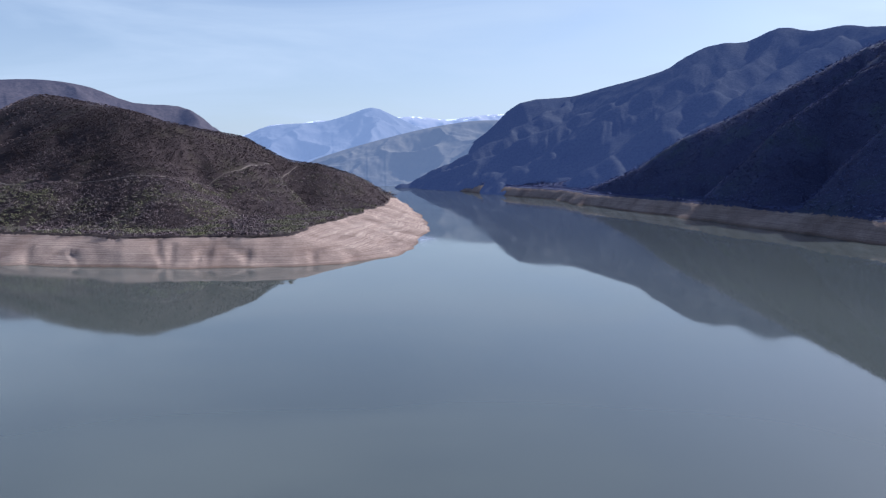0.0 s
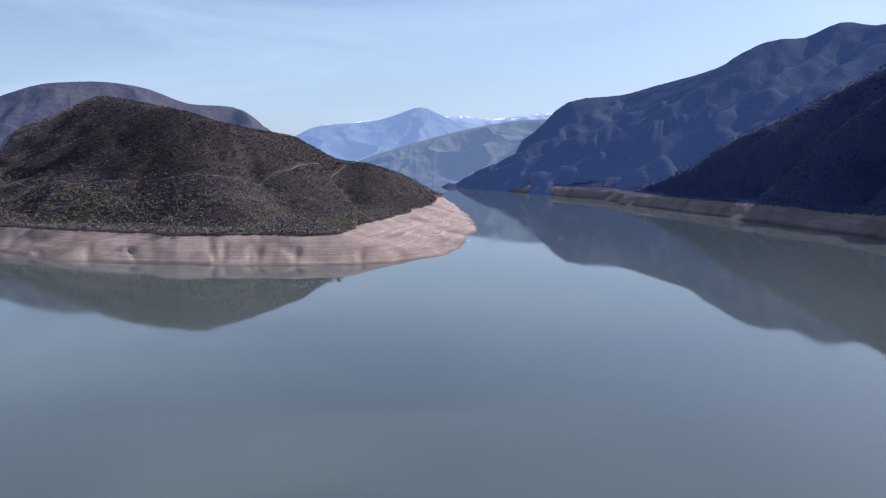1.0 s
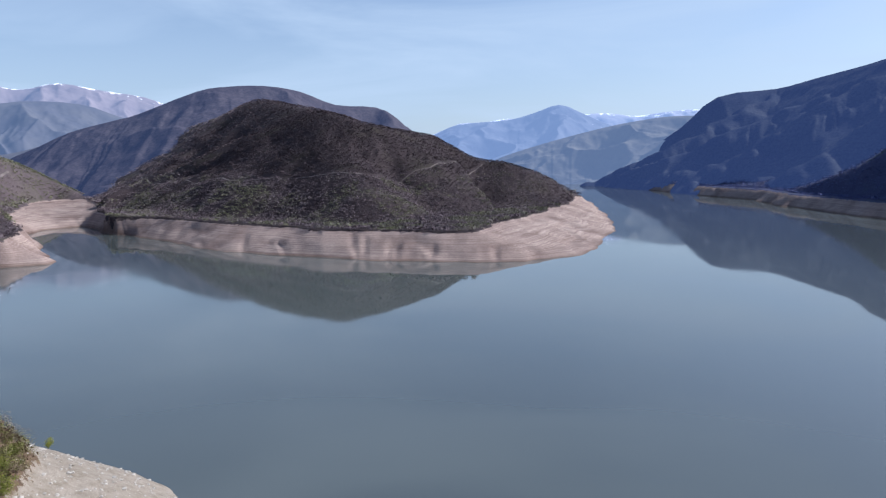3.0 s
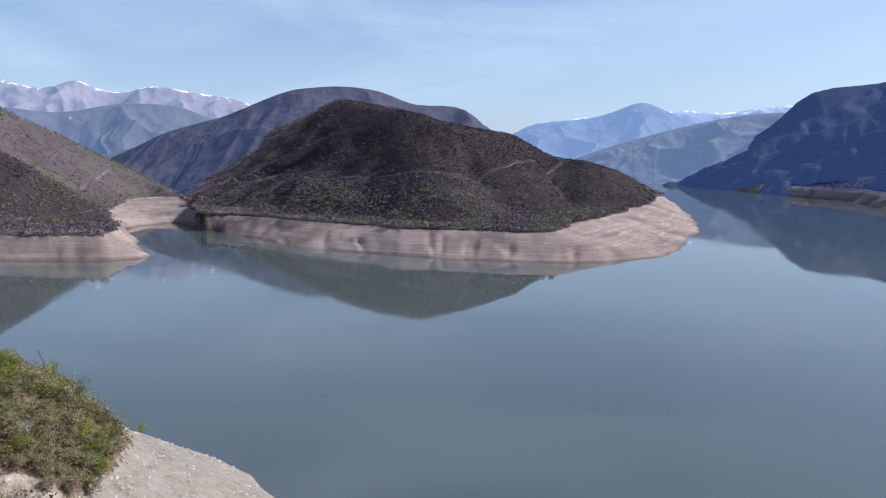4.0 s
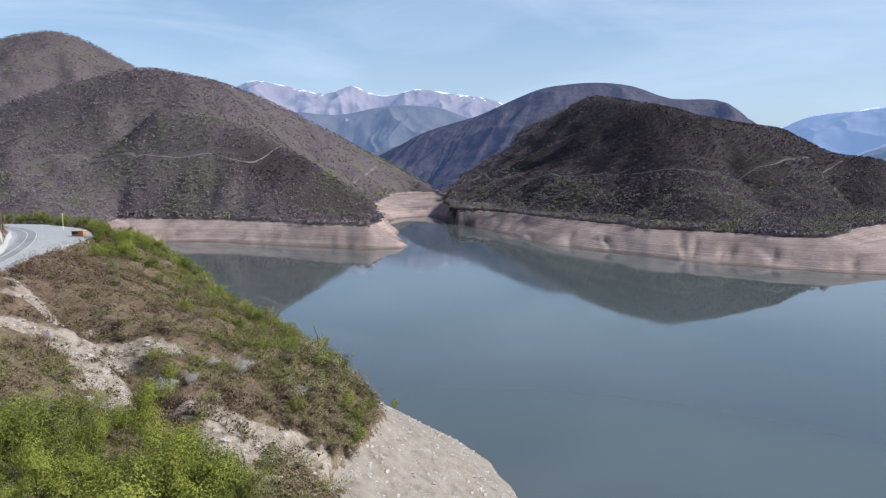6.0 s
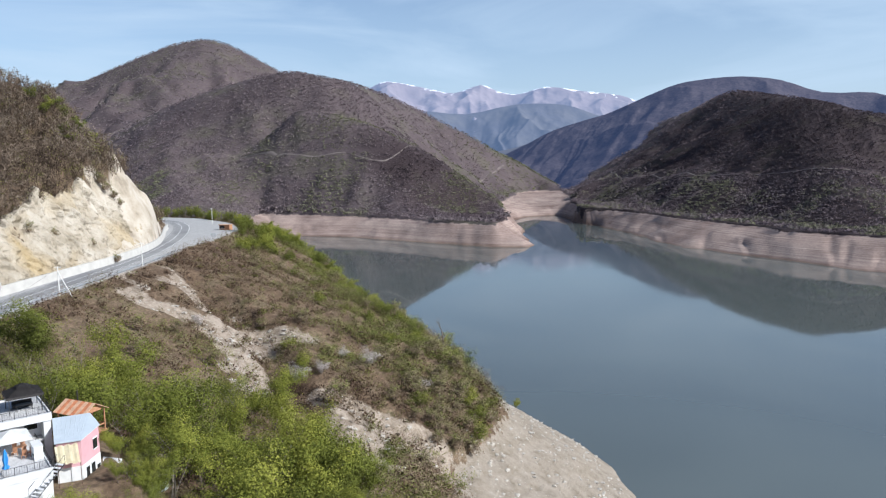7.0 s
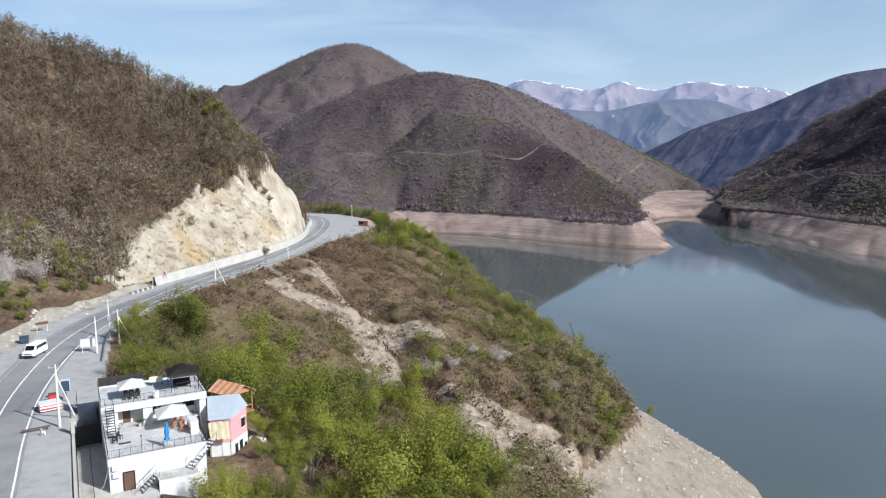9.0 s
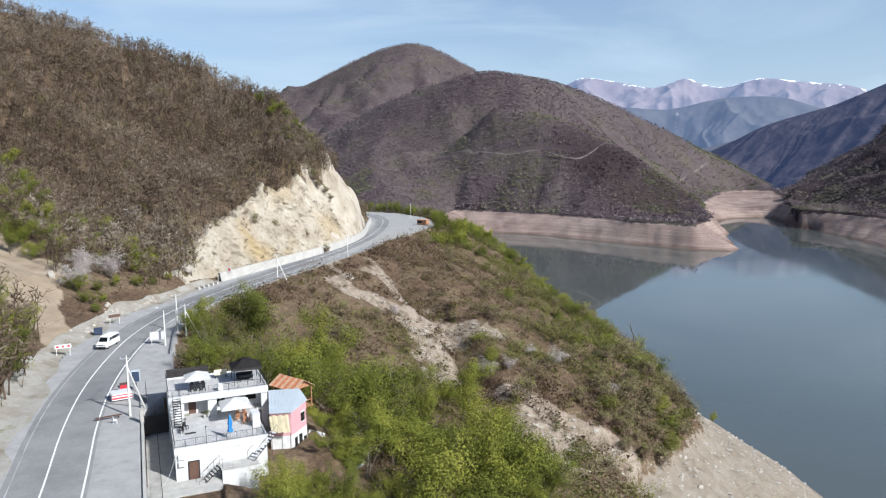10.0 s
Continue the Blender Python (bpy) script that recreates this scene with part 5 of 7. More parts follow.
table(at_house(3.6, 12.4, RZ), (0.9, 2.0), BLACK_METAL, "long black table under the roof parasol")
first = chair(at_house(2.9, 11.5, RZ), BLACK_METAL, "black chair at the roof table", "chairs on the roof", 90)
for u, v, turn in ((3.6, 11.5, 90), (4.3, 11.5, 90), (2.9, 13.3, -90), (3.6, 13.3, -90), (4.3, 13.3, -90)):
    copy_thing(first, pose(*at_house(u, v, RZ), 0, 0, turn))
table(at_house(8.4, 7.2, T), (0.8, 1.4), ORANGE_WOOD, "orange wooden table on the terrace")
first = chair(at_house(7.8, 6.4, T), ORANGE_WOOD, "orange wooden chair on the terrace", "chairs on the terrace", 60)
for u, v, turn in ((8.8, 6.2, 100), (8.0, 8.2, -80), (8.9, 8.3, -100), (9.2, 5.4, 40), (8.5, 4.9, 70)):
    copy_thing(first, pose(*at_house(u, v, T), 0, 0, turn))
first = chair(at_house(1.0, 5.8, T), BLACK_METAL, "black metal chair on the terrace", "stacked chairs", 10)
for u, v, turn in ((1.6, 6.2, 140), (1.0, 4.9, 20)):
    copy_thing(first, pose(*at_house(u, v, T), 0, 0, turn))
counter = thing("white_counter", at_house(9.75, 4.6, T), "tall white counter against the terrace rail", "counter")
part("body", block(((0, 0, 0.75), (2.2, 0.9, 1.5)), bevel=0.03), WHITE_CLOTH, counter)
part("top", block(((0, 0, 1.53), (2.3, 1.0, 0.06))), WHITEWASH, counter)
mat_ = thing("door_mat", at_house(2.0, 4.6, T), "dark rubber mat lying on the paving", "mat")
part("pad", block(((0, 0, 0.02), (0.5, 1.3, 0.03))), DARK_CLOTH, mat_)
for u, v in ((4.1, 9.5), (4.6, 9.6), (1.9, 9.5)):
    pot = thing("plant_pot", at_house(u, v, T), "grey planter pot with a small shrub", "plant pot", "pots by the porch")
    bm = bmesh.new()
    rod(bm, (0, 0, 0), (0, 0, 0.4), 0.16, 0.22, 10)
    part("pot", bm, CONCRETE, pot)
    tri, _ = sprays(np.array([[0, 0, 0.35]]), np.array([0.6]), np.array([0.6]), 60, np.array([0.07]))
    ob = new("leaves", soup("leaves", tri, rng.random(60), LEAVES))
    ob.parent = pot
for u, v in ((3.6, 1.6), (8.9, 1.0)):
    lamp = thing("terrace_lamp", at_house(u, v, T), "slim dark lamp post on the terrace", "lamp post", "terrace lamps")
    part("post", rods(((0, 0, 0), (0, 0, 1.6), 0.03)), BLACK_METAL, lamp)
    part("head", block(((0, 0, 1.66), (0.16, 0.16, 0.16)), bevel=0.02), BLACK_METAL, lamp)
cool = thing("white_cabinet", at_house(6.3, 10.6, RZ), "small white cabinet on the roof edge", "cabinet")
part("body", block(((0, 0, 0.45), (0.6, 0.6, 0.9)), bevel=0.03), VAN_PAINT, cool)
bench = thing("roof_bench", at_house(7.0, 16.6, RZ), "pale green bench on the roof terrace", "bench")
part("seat", block(((0, 0, 0.5), (0.7, 1.7, 0.08))), CREAM_CLOTH, bench)
part("backrest", block(((-0.33, 0, 0.8), (0.06, 1.7, 0.5))), CREAM_CLOTH, bench)
for y in (-0.7, 0.7):
    part("leg", block(((0, y, 0.23), (0.5, 0.08, 0.46))), BLACK_METAL, bench)

gz = thing("gazebo", at_house(10.0, 13.6, RZ), "dark canvas gazebo with a peaked vented roof on the roof terrace", "gazebo")
for x in (-1.7, 1.7):
    for y in (-1.7, 1.7):
        part("post", block(((x, y, 1.1), (0.09, 0.09, 2.2))), BLACK_METAL, gz)
bm = bmesh.new()
for r0, z0, r1, z1 in ((1.95, 2.2, 0.55, 3.0), (0.75, 3.0, 0.05, 3.35)):
    lo = [bm.verts.new((sx * r0, sy * r0, z0)) for sx, sy in ((-1, -1), (1, -1), (1, 1), (-1, 1))]
    hi = [bm.verts.new((sx * r1, sy * r1, z1)) for sx, sy in ((-1, -1), (1, -1), (1, 1), (-1, 1))]
    for i in range(4):
        bm.faces.new((lo[i], lo[(i + 1) % 4], hi[(i + 1) % 4], hi[i]))
bmesh.ops.solidify(bm, geom=bm.faces[:], thickness=0.03)
part("canopy", bm, DARK_CLOTH, gz)
part("valance", block(((0, -1.95, 2.1), (3.9, 0.03, 0.3)), ((0, 1.95, 2.1), (3.9, 0.03, 0.3)), ((-1.95, 0, 2.1), (0.03, 3.9, 0.3)), ((1.95, 0, 2.1), (0.03, 3.9, 0.3))), DARK_CLOTH, gz)
table(at_house(10.0, 13.4, RZ), (0.9, 1.8), BLACK_METAL, "black table in the gazebo")
sofa = thing("garden_sofa", at_house(10.0, 14.7, RZ), "dark garden sofa in the gazebo", "sofa")
part("seat", block(((0, 0, 0.3), (0.8, 2.2, 0.35)), bevel=0.04), DARK_CLOTH, sofa)
part("backrest", block(((-0.38, 0, 0.6), (0.15, 2.2, 0.5)), bevel=0.04), DARK_CLOTH, sofa)

# ---- the pink house and the wooden hut ----
pink = thing("pink_house", (0, 0, 0), "small pink and white house with a blue-grey sheet metal roof", "house")
PINK_PLAN = [(-88.7, 14.1), (-88.0, 16.6), (-91.1, 19.2), (-94.6, 19.0), (-95.5, 15.2)]


def prism(pts, z0, z1, grow=0.0):
    """An upright block over a plan; z1 may be one height or one for each corner."""
    cx, cy = sum(p[0] for p in pts) / len(pts), sum(p[1] for p in pts) / len(pts)
    tops = z1 if isinstance(z1, tuple) else (z1,) * len(pts)
    lows = z0 if isinstance(z0, tuple) else (z0,) * len(pts)
    bm = bmesh.new()
    out = [(x + (x - cx) * grow, y + (y - cy) * grow) for x, y in pts]
    lo = [bm.verts.new((*p, z)) for p, z in zip(out, lows)]
    hi = [bm.verts.new((*p, z)) for p, z in zip(out, tops)]
    bm.faces.new(hi)
    bm.faces.new(lo[::-1])
    for i in range(len(pts)):
        j = (i + 1) % len(pts)
        bm.faces.new((lo[i], lo[j], hi[j], hi[i]))
    bmesh.ops.recalc_face_normals(bm, faces=bm.faces[:])
    return bm


EAVES = (78.5, 78.5, 78.75, 79.2, 79.2)
part("wall", prism(PINK_PLAN, 75.4, tuple(z - 0.02 for z in EAVES)), PINK_WALL, pink, "pink plastered wall")
part("lower_wall", prism(PINK_PLAN, 70.5, 75.4, 0.012), WHITEWASH, pink, "white plastered lower wall")
roof = part("roof", prism(PINK_PLAN, EAVES, tuple(z + 0.1 for z in EAVES), 0.07), ROOF_BLUE, pink, "blue-grey sheet metal roof")
for k in range(7):
    f = (k + 0.5) / 7
    a, b = Vector((*PINK_PLAN[0], 78.61)).lerp(Vector((*PINK_PLAN[1], 78.61)), f), Vector((*PINK_PLAN[4], 79.31)).lerp(Vector((*PINK_PLAN[3], 79.31)), f)
    part("seam", rods((a, b, 0.02, None, 4)), ROOF_BLUE, roof)
end_a, end_b = Vector((*PINK_PLAN[1], 0)), Vector((*PINK_PLAN[2], 0))
end_turn = math.atan2(end_b.y - end_a.y, end_b.x - end_a.x)
out_ = Vector((math.sin(end_turn), -math.cos(end_turn), 0)) * (1 if math.sin(end_turn) > 0 else -1)
for f, z, w_, hh in ((0.72, 76.4, 0.8, 1.2), (0.25, 73.4, 0.6, 1.5), (0.55, 73.0, 0.7, 1.9), (0.85, 73.3, 0.6, 0.9)):
    c = end_a.lerp(end_b, f) + out_ * 0.07
    w = part("window", block(((c.x, c.y, z + hh / 2), (w_, 0.1, hh), end_turn)), GLASS, pink, "narrow dark window")
    part("window_frame", block(((c.x, c.y, z - 0.05), (w_ + 0.2, 0.16, 0.1), end_turn), ((c.x, c.y, z + hh + 0.05), (w_ + 0.2, 0.16, 0.1), end_turn)), WHITEWASH, w)
part("lean_to", prism([(-90.5, 19.2), (-89.6, 20.4), (-92.6, 22.0), (-93.4, 20.0)], 70.5, (73.6, 73.2, 73.2, 73.8)), GREY_WALL, pink, "low grey plastered lean-to")
tarp = thing("tarpaulin", (0, 0, 0), "cream tarpaulin awning hanging from the pink house", "tarpaulin")
bm = bmesh.new()
g_ = [[bm.verts.new((-88.45 + 0.05 * i + 1.1 * j / 4, 13.9 + 2.3 * i / 10, 78.25 - 1.75 * j / 4 - 0.1 * math.sin(i * 1.9) - 0.05 * i * j / 8)) for i in range(11)] for j in range(5)]
for j in range(4):
    for i in range(10):
        bm.faces.new((g_[j][i], g_[j][i + 1], g_[j + 1][i + 1], g_[j + 1][i]))
bmesh.ops.solidify(bm, geom=bm.faces[:], thickness=0.02)
part("sheet", bm, CREAM_CLOTH, tarp)
part("pole", rods(((-87.35, 13.95, 73.5), (-87.35, 13.95, 76.6), 0.04)), DARK_WOOD, tarp)
part("pole", rods(((-86.85, 16.2, 73.5), (-86.85, 16.2, 76.3), 0.04)), DARK_WOOD, tarp)

hut = thing("wooden_hut", (-98.6, 18.9, 75.7), "small open wooden hut with a striped orange gable roof", "hut", "", 28)
for x in (-2.2, 0, 2.2):
    for y in (-1.6, 1.6):
        part("post", block(((x, y, 1.5), (0.14, 0.14, 3.0))), ORANGE_WOOD, hut)
part("rail", block(((0, -1.6, 1.0), (4.4, 0.08, 0.12)), ((0, 1.6, 1.0), (4.4, 0.08, 0.12)), ((2.2, 0, 1.0), (0.08, 3.2, 0.12))), ORANGE_WOOD, hut)
part("floor", block(((0, 0, 0.12), (4.8, 3.5, 0.18))), ORANGE_WOOD, hut)
part("gable", block(((2.2, 0, 3.3), (0.1, 2.4, 0.6))), ORANGE_WOOD, hut)
part("gable", block(((-2.2, 0, 3.3), (0.1, 2.4, 0.6))), ORANGE_WOOD, hut)
for side in (-1, 1):
    for k in range(9):
        bm = bmesh.new()
        x0 = -2.7 + k * 0.6
        pts = [(x0, side * 2.0, 2.95), (x0 + 0.58, side * 2.0, 2.95), (x0 + 0.58, 0, 4.15), (x0, 0, 4.15)]
        lo = [bm.verts.new(p) for p in pts]
        hi = [bm.verts.new((p[0], p[1], p[2] + 0.06)) for p in pts]
        bm.faces.new(hi)
        bm.faces.new(lo[::-1])
        for i in range(4):
            bm.faces.new((lo[i], lo[(i + 1) % 4], hi[(i + 1) % 4], hi[i]))
        bmesh.ops.recalc_face_normals(bm, faces=bm.faces[:])
        part("roof_panel", bm, ROOF_ORANGE if k % 2 else ROOF_PALE, hut)
part("chimney", rods(((-2.0, 1.2, 3.0), (-2.0, 1.2, 5.0), 0.09)), BLACK_METAL, hut)

# ---- garden beside the houses ----
def garden_dome(where):
    """A small dome of clear sheet over bent hoops."""
    d = thing("garden_dome", where, "small clear plastic garden dome on bent hoops among the trees", "greenhouse", "", 20)
    bm = bmesh.new()
    bmesh.ops.create_uvsphere(bm, u_segments=20, v_segments=14, radius=1.25, matrix=Matrix.Diagonal((1, 1, 1.35, 1)))
    bmesh.ops.delete(bm, geom=[v for v in bm.verts if v.co.z < -0.05], context="VERTS")
    part("cover", bm, PLASTIC, d, "pale cloudy plastic cover")
    for k in range(4):
        a = math.pi * k / 4
        p = [(1.27 * math.cos(t) * math.cos(a), 1.27 * math.cos(t) * math.sin(a), 1.27 * 1.35 * math.sin(t)) for t in np.linspace(0, math.pi, 13)]
        part("hoop", rods(*[(p[i], p[i + 1], 0.03, None, 5) for i in range(12)]), STEEL, d)
    return d


PLASTIC = plain("cloudy_plastic", (0.42, 0.47, 0.45), 0.35, 0, 0.25, 2.5)
garden_dome((-92.6, 26.2, float(land(np.array([-92.6]), np.array([26.2]))[0][0])))
cover_z = float(land(np.array([-97.6]), np.array([25.6]))[0][0])
sheet_ = thing("ground_sheet", (-97.6, 25.6, cover_z + 0.5), "blue-grey sheet thrown over stacked timber in the garden", "sheet", "", 25)
bm = bmesh.new()
rows_ = [[bm.verts.new((-1.4 + 0.28 * i, -0.8 + 0.27 * j, 0.75 - 0.10 * (j - 3) ** 2 + 0.06 * math.sin(i * 2.1 + j))) for i in range(11)] for j in range(7)]
for j in range(6):
    for i in range(10):
        bm.faces.new((rows_[j][i], rows_[j][i + 1], rows_[j + 1][i + 1], rows_[j + 1][i]))
bmesh.ops.solidify(bm, geom=bm.faces[:], thickness=0.03)
part("sheet", bm, ROOF_BLUE, sheet_)
for k in range(5):
    part("timber", block(((0, -0.5 + 0.25 * k, -0.2), (2.6, 0.2, 0.9))), DARK_WOOD, sheet_)

# ---- yard between the road and the house ----
yard_slab = tagged(part("yard_paving", block(((-90.5, 0.85, YARD_Z + 0.04), (27, 3.1, 0.1)), ((-81.6, 3.2, YARD_Z - 0.5), (4.0, 8.0, 1.2))), CONCRETE), kind="structure")
kw = thing("yard_wall", (0, 0, 0), "low pale concrete kerb wall along the lay-by", "wall")
part("wall", block(((-91, -0.95, 75.75), (36, 0.3, 3.0))), WHITE_CONCRETE, kw)
railing("fence", (-74, 0.75), (-97, 0.75), YARD_Z, 1.9, 2.4, BLACK_METAL, kw, "dark wire fence")
gate = thing("black_gate", (0, 0, 0), "black sheet-metal gate across the yard", "gate")
part("gate_leaf", block(((-99.2, 0.85, 75.6), (0.08, 3.2, 2.6))), BLACK_METAL, gate)
part("gate_leaf", block(((-105.5, -0.3, 78.3), (3.0, 0.08, 2.4))), BLACK_METAL, gate)
part("gate_post", block(((-99.2, -0.72, 75.7), (0.14, 0.14, 2.9))), BLACK_METAL, gate)
part("gate_post", block(((-99.2, 2.3, 75.7), (0.14, 0.14, 2.9))), BLACK_METAL, gate)

# ---- poles, signs and vehicles along the road ----
def pole(where, high, label, brace=None, arms=1, box_=False, lamp=False):
    p = thing("utility_pole", where, label, "utility pole", "poles along the road")
    part("shaft", rods(((0, 0, -0.4), (0, 0, high), 0.17, 0.10, 8)), POLE, p)
    if brace:
        bx, by = brace
        part("brace", rods(((bx, by, -0.4), (0, 0, high * 0.82), 0.13, 0.10, 8)), POLE, p)
    for k in range(arms):
        part("cross_arm", block(((0, 0, high - 0.35 - 0.6 * k), (0.1, 1.6, 0.1))), STEEL, p)
        for y in (-0.7, 0.0, 0.7):
            part("insulator", rods(((0, y, high - 0.3 - 0.6 * k), (0, y, high - 0.08 - 0.6 * k), 0.05, 0.035)), WHITEWASH, p)
    if box_:
        part("transformer_box", block(((0.3, 0, high * 0.55), (0.5, 0.6, 0.9)), bevel=0.03), STEEL, p)
    if lamp:
        part("arm", rods(((0, 0, high - 0.1), (-1.0, -1.0, high + 0.4), 0.04)), STEEL, p)
        part("lamp_head", block(((-1.1, -1.1, high + 0.4), (0.5, 0.28, 0.14), 0.78), bevel=0.03), VAN_PAINT, p, "white lamp head")
    return p


pole((-100.1, -2.4, 77), 8.2, "pale concrete power pole with a slanting brace", (-3.0, 1.9))
pole((-148.7, 6.1, 76.6), 8.0, "pale concrete pole with a transformer box", None, 2, True)
pole((-142.8, 7.4, 76.2), 7.4, "slim concrete pole with a brace beside green trees", (1.0, 3.0))
pole((-137.8, 3.4, 77), 6.6, "street lamp pole with a white head", None, 0, False, True)
pole((-203.3, 36.0, 77), 7.6, "pale concrete power pole with two slanting braces", (2.6, 2.4))
pole((-244.4, 68.5, 76.6), 8.2, "pale concrete power pole at the roadside", None)
pole((-393.4, 149.5, 77), 9.0, "pale power pole at the far bend", None)


def cable(a, b, sag, mat, label):
    c = bpy.data.curves.new("cable", "CURVE")
    c.dimensions = "3D"
    c.bevel_depth, c.bevel_resolution = 0.02, 1
    s = c.splines.new("POLY")
    s.points.add(16)
    for i in range(17):
        f = i / 16
        p = Vector(a).lerp(Vector(b), f)
        s.points[i].co = (p.x, p.y, p.z - 4 * sag * f * (1 - f), 1)
    c.materials.append(mat)
    return tagged(new("cable", c), label, "cable", "overhead cables")


cable((-100.1, -2.4, 84.9), (-137.8, 3.4, 83.4), 0.7, BLACK_METAL, "thin dark overhead cable between poles")
cable((-142.8, 7.4, 83.2), (-203.3, 36.0, 84.2), 1.0, BLACK_METAL, "thin dark overhead cable between poles")
cable((-203.3, 36.0, 84.2), (-244.4, 68.5, 84.4), 0.8, BLACK_METAL, "thin dark overhead cable between poles")
cable((-76.0, 0.75, 76.8), (-84.2, 2.4, 76.6), 0.5, WHITEWASH, "pale cable slung to the house corner")


def guard_rail(i0, i1):
    q, nrm = along(LAKESIDE, 3.0)
    _, a = near_line(q[:, 0], q[:, 1], LAKESIDE)
    s = (a > i0) & (a < i1)
    q, nrm = q[s], nrm[s]
    g = thing("guard_rail", (0, 0, 0), "grey steel guard rail along the lake side of the road", "guard rail")
    me = profile("beam", q, nrm, [(0.55, 0.42), (0.49, 0.50), (0.55, 0.58), (0.49, 0.66), (0.55, 0.74), (0.60, 0.74), (0.60, 0.42)], STEEL, ROAD_Z)
    ob = new("beam", me)
    ob.parent = g
    for p, n in zip(q, nrm):
        c = p + n * 0.68
        part("post", block(((c[0], c[1], ROAD_Z + 0.3), (0.12, 0.12, 0.9))), STEEL, g)


guard_rail(7.0, 13.6)


def board(where, turn, wide, high, lift, mat, label, dots=0, name="sign_board"):
    s = thing(name, where, label, "sign", "", turn)
    part("panel", block(((0, 0, lift + high / 2), (wide, 0.06, high)), bevel=0.01), mat, s)
    for x in (-wide * 0.4, wide * 0.4):
        part("post", block(((x, 0.05, lift * 0.5), (0.09, 0.09, lift + 0.2))), WHITEWASH, s)
    for k in range(dots):
        x = -wide / 2 + wide * (k + 0.5) / dots
        part("bar", block(((x, -0.04, lift + high / 2), (wide / dots * 0.45, 0.02, high * 0.5))), RED, s)
    return s


board((-139.4, 2.2, 77), 78, 2.8, 1.5, 0.9, WHITEWASH, "blank white sign board on posts beside the road")
board((-136.9, -13.2, 77.3), 100, 2.6, 0.7, 1.3, WHITEWASH, "white warning board with red marks on two posts", 3)
board((-161.5, -5.6, 77), 110, 2.4, 0.6, 1.5, DARK_WOOD, "dark wooden notice board on two posts")
board((-185.2, -8.2, 78.2), 110, 1.6, 1.3, 0.8, WHITEWASH, "small white board among blossoming trees")
board((-210.5, 23.6, 79.0), 50, 1.3, 1.6, 0.2, WHITEWASH, "white poster board at the rock face", 1)
board((-314.5, 119.6, 77), 40, 2.6, 1.6, 0.7, GREY_WALL, "grey notice board at the lay-by")
bn = thing("waste_container", (-152.7, -8.4, 77.0), "dark blue plastic waste container beside the road", "container")
part("body", block(((0, 0, 0.7), (1.2, 1.5, 1.1)), bevel=0.08), DARK_BLUE, bn)
part("lid", block(((0, 0, 1.3), (1.26, 1.56, 0.12)), bevel=0.04), DARK_BLUE, bn)
for x in (-0.45, 0.45):
    for y in (-0.6, 0.6):
        part("wheel", rods(((x - 0.05, y, 0.1), (x + 0.05, y, 0.1), 0.1, None, 10)), TYRE, bn)

# kiosk things on the lay-by
cart = thing("snack_cart", (-108.0, -3.6, 77.0), "white snack cart with red stripes on the lay-by", "cart", "", 8)
part("body", block(((0, 0, 0.65), (2.0, 2.6, 0.9)), bevel=0.05), VAN_PAINT, cart)
part("stripe", block(((1.02, 0, 0.5), (0.04, 2.6, 0.22))), RED, cart, "red painted stripe")
part("stripe", block(((1.02, 0, 0.9), (0.04, 2.6, 0.12))), RED, cart, "red painted stripe")
part("counter", block(((0, 0, 1.14), (2.1, 2.7, 0.08))), WHITEWASH, cart)
for x in (-0.7, 0.7):
    for y in (-1.0, 1.0):
        part("wheel", rods(((x, y - 0.06, 0.12), (x, y + 0.06, 0.12), 0.2, None, 10)), TYRE, cart)
red_box = thing("red_crate", (-111.4, -3.2, 77.0), "dark red crate behind the snack cart", "crate")
part("body", block(((0, 0, 0.6), (1.0, 1.2, 1.2)), bevel=0.03), RED, red_box)
part("lid", block(((0, 0, 1.24), (1.06, 1.26, 0.08))), DARK_WOOD, red_box)
meter = thing("meter_cabinet", (-111.0, -1.6, 77.0), "grey-blue metal meter cabinet on a dark post", "cabinet")
part("post", block(((0, 0, 1.0), (0.14, 0.14, 2.0))), BLACK_METAL, meter)
part("body", block(((0, 0, 2.3), (0.8, 1.2, 1.7)), bevel=0.03), ROOF_BLUE, meter)
part("door", block(((0.42, 0, 2.3), (0.03, 1.0, 1.5))), DARK_BLUE, meter)
ch = chair((-97.8, -4.2, 77.0), VAN_PAINT, "white plastic chair on the lay-by", "chairs on the lay-by", 200)
bench = thing("plank_bench", (-99.8, -5.0, 77.0), "low dark plank bench on the lay-by", "bench", "", 6)
part("seat", block(((0, 0, 0.4), (0.4, 3.2, 0.07))), DARK_WOOD, bench)
for y in (-1.2, 1.2):
    part("leg", block(((0, y, 0.18), (0.35, 0.1, 0.36))), DARK_WOOD, bench)
post_ = thing("gate_pillar", (-96.6, -0.95, 77.0), "pale gate pillar with a lamp at the yard wall", "pillar")
part("shaft", block(((0, 0, 0.9), (0.45, 0.45, 1.8)), bevel=0.02), WHITE_CONCRETE, post_)
part("cap", block(((0, 0, 1.85), (0.6, 0.6, 0.1))), WHITE_CONCRETE, post_)


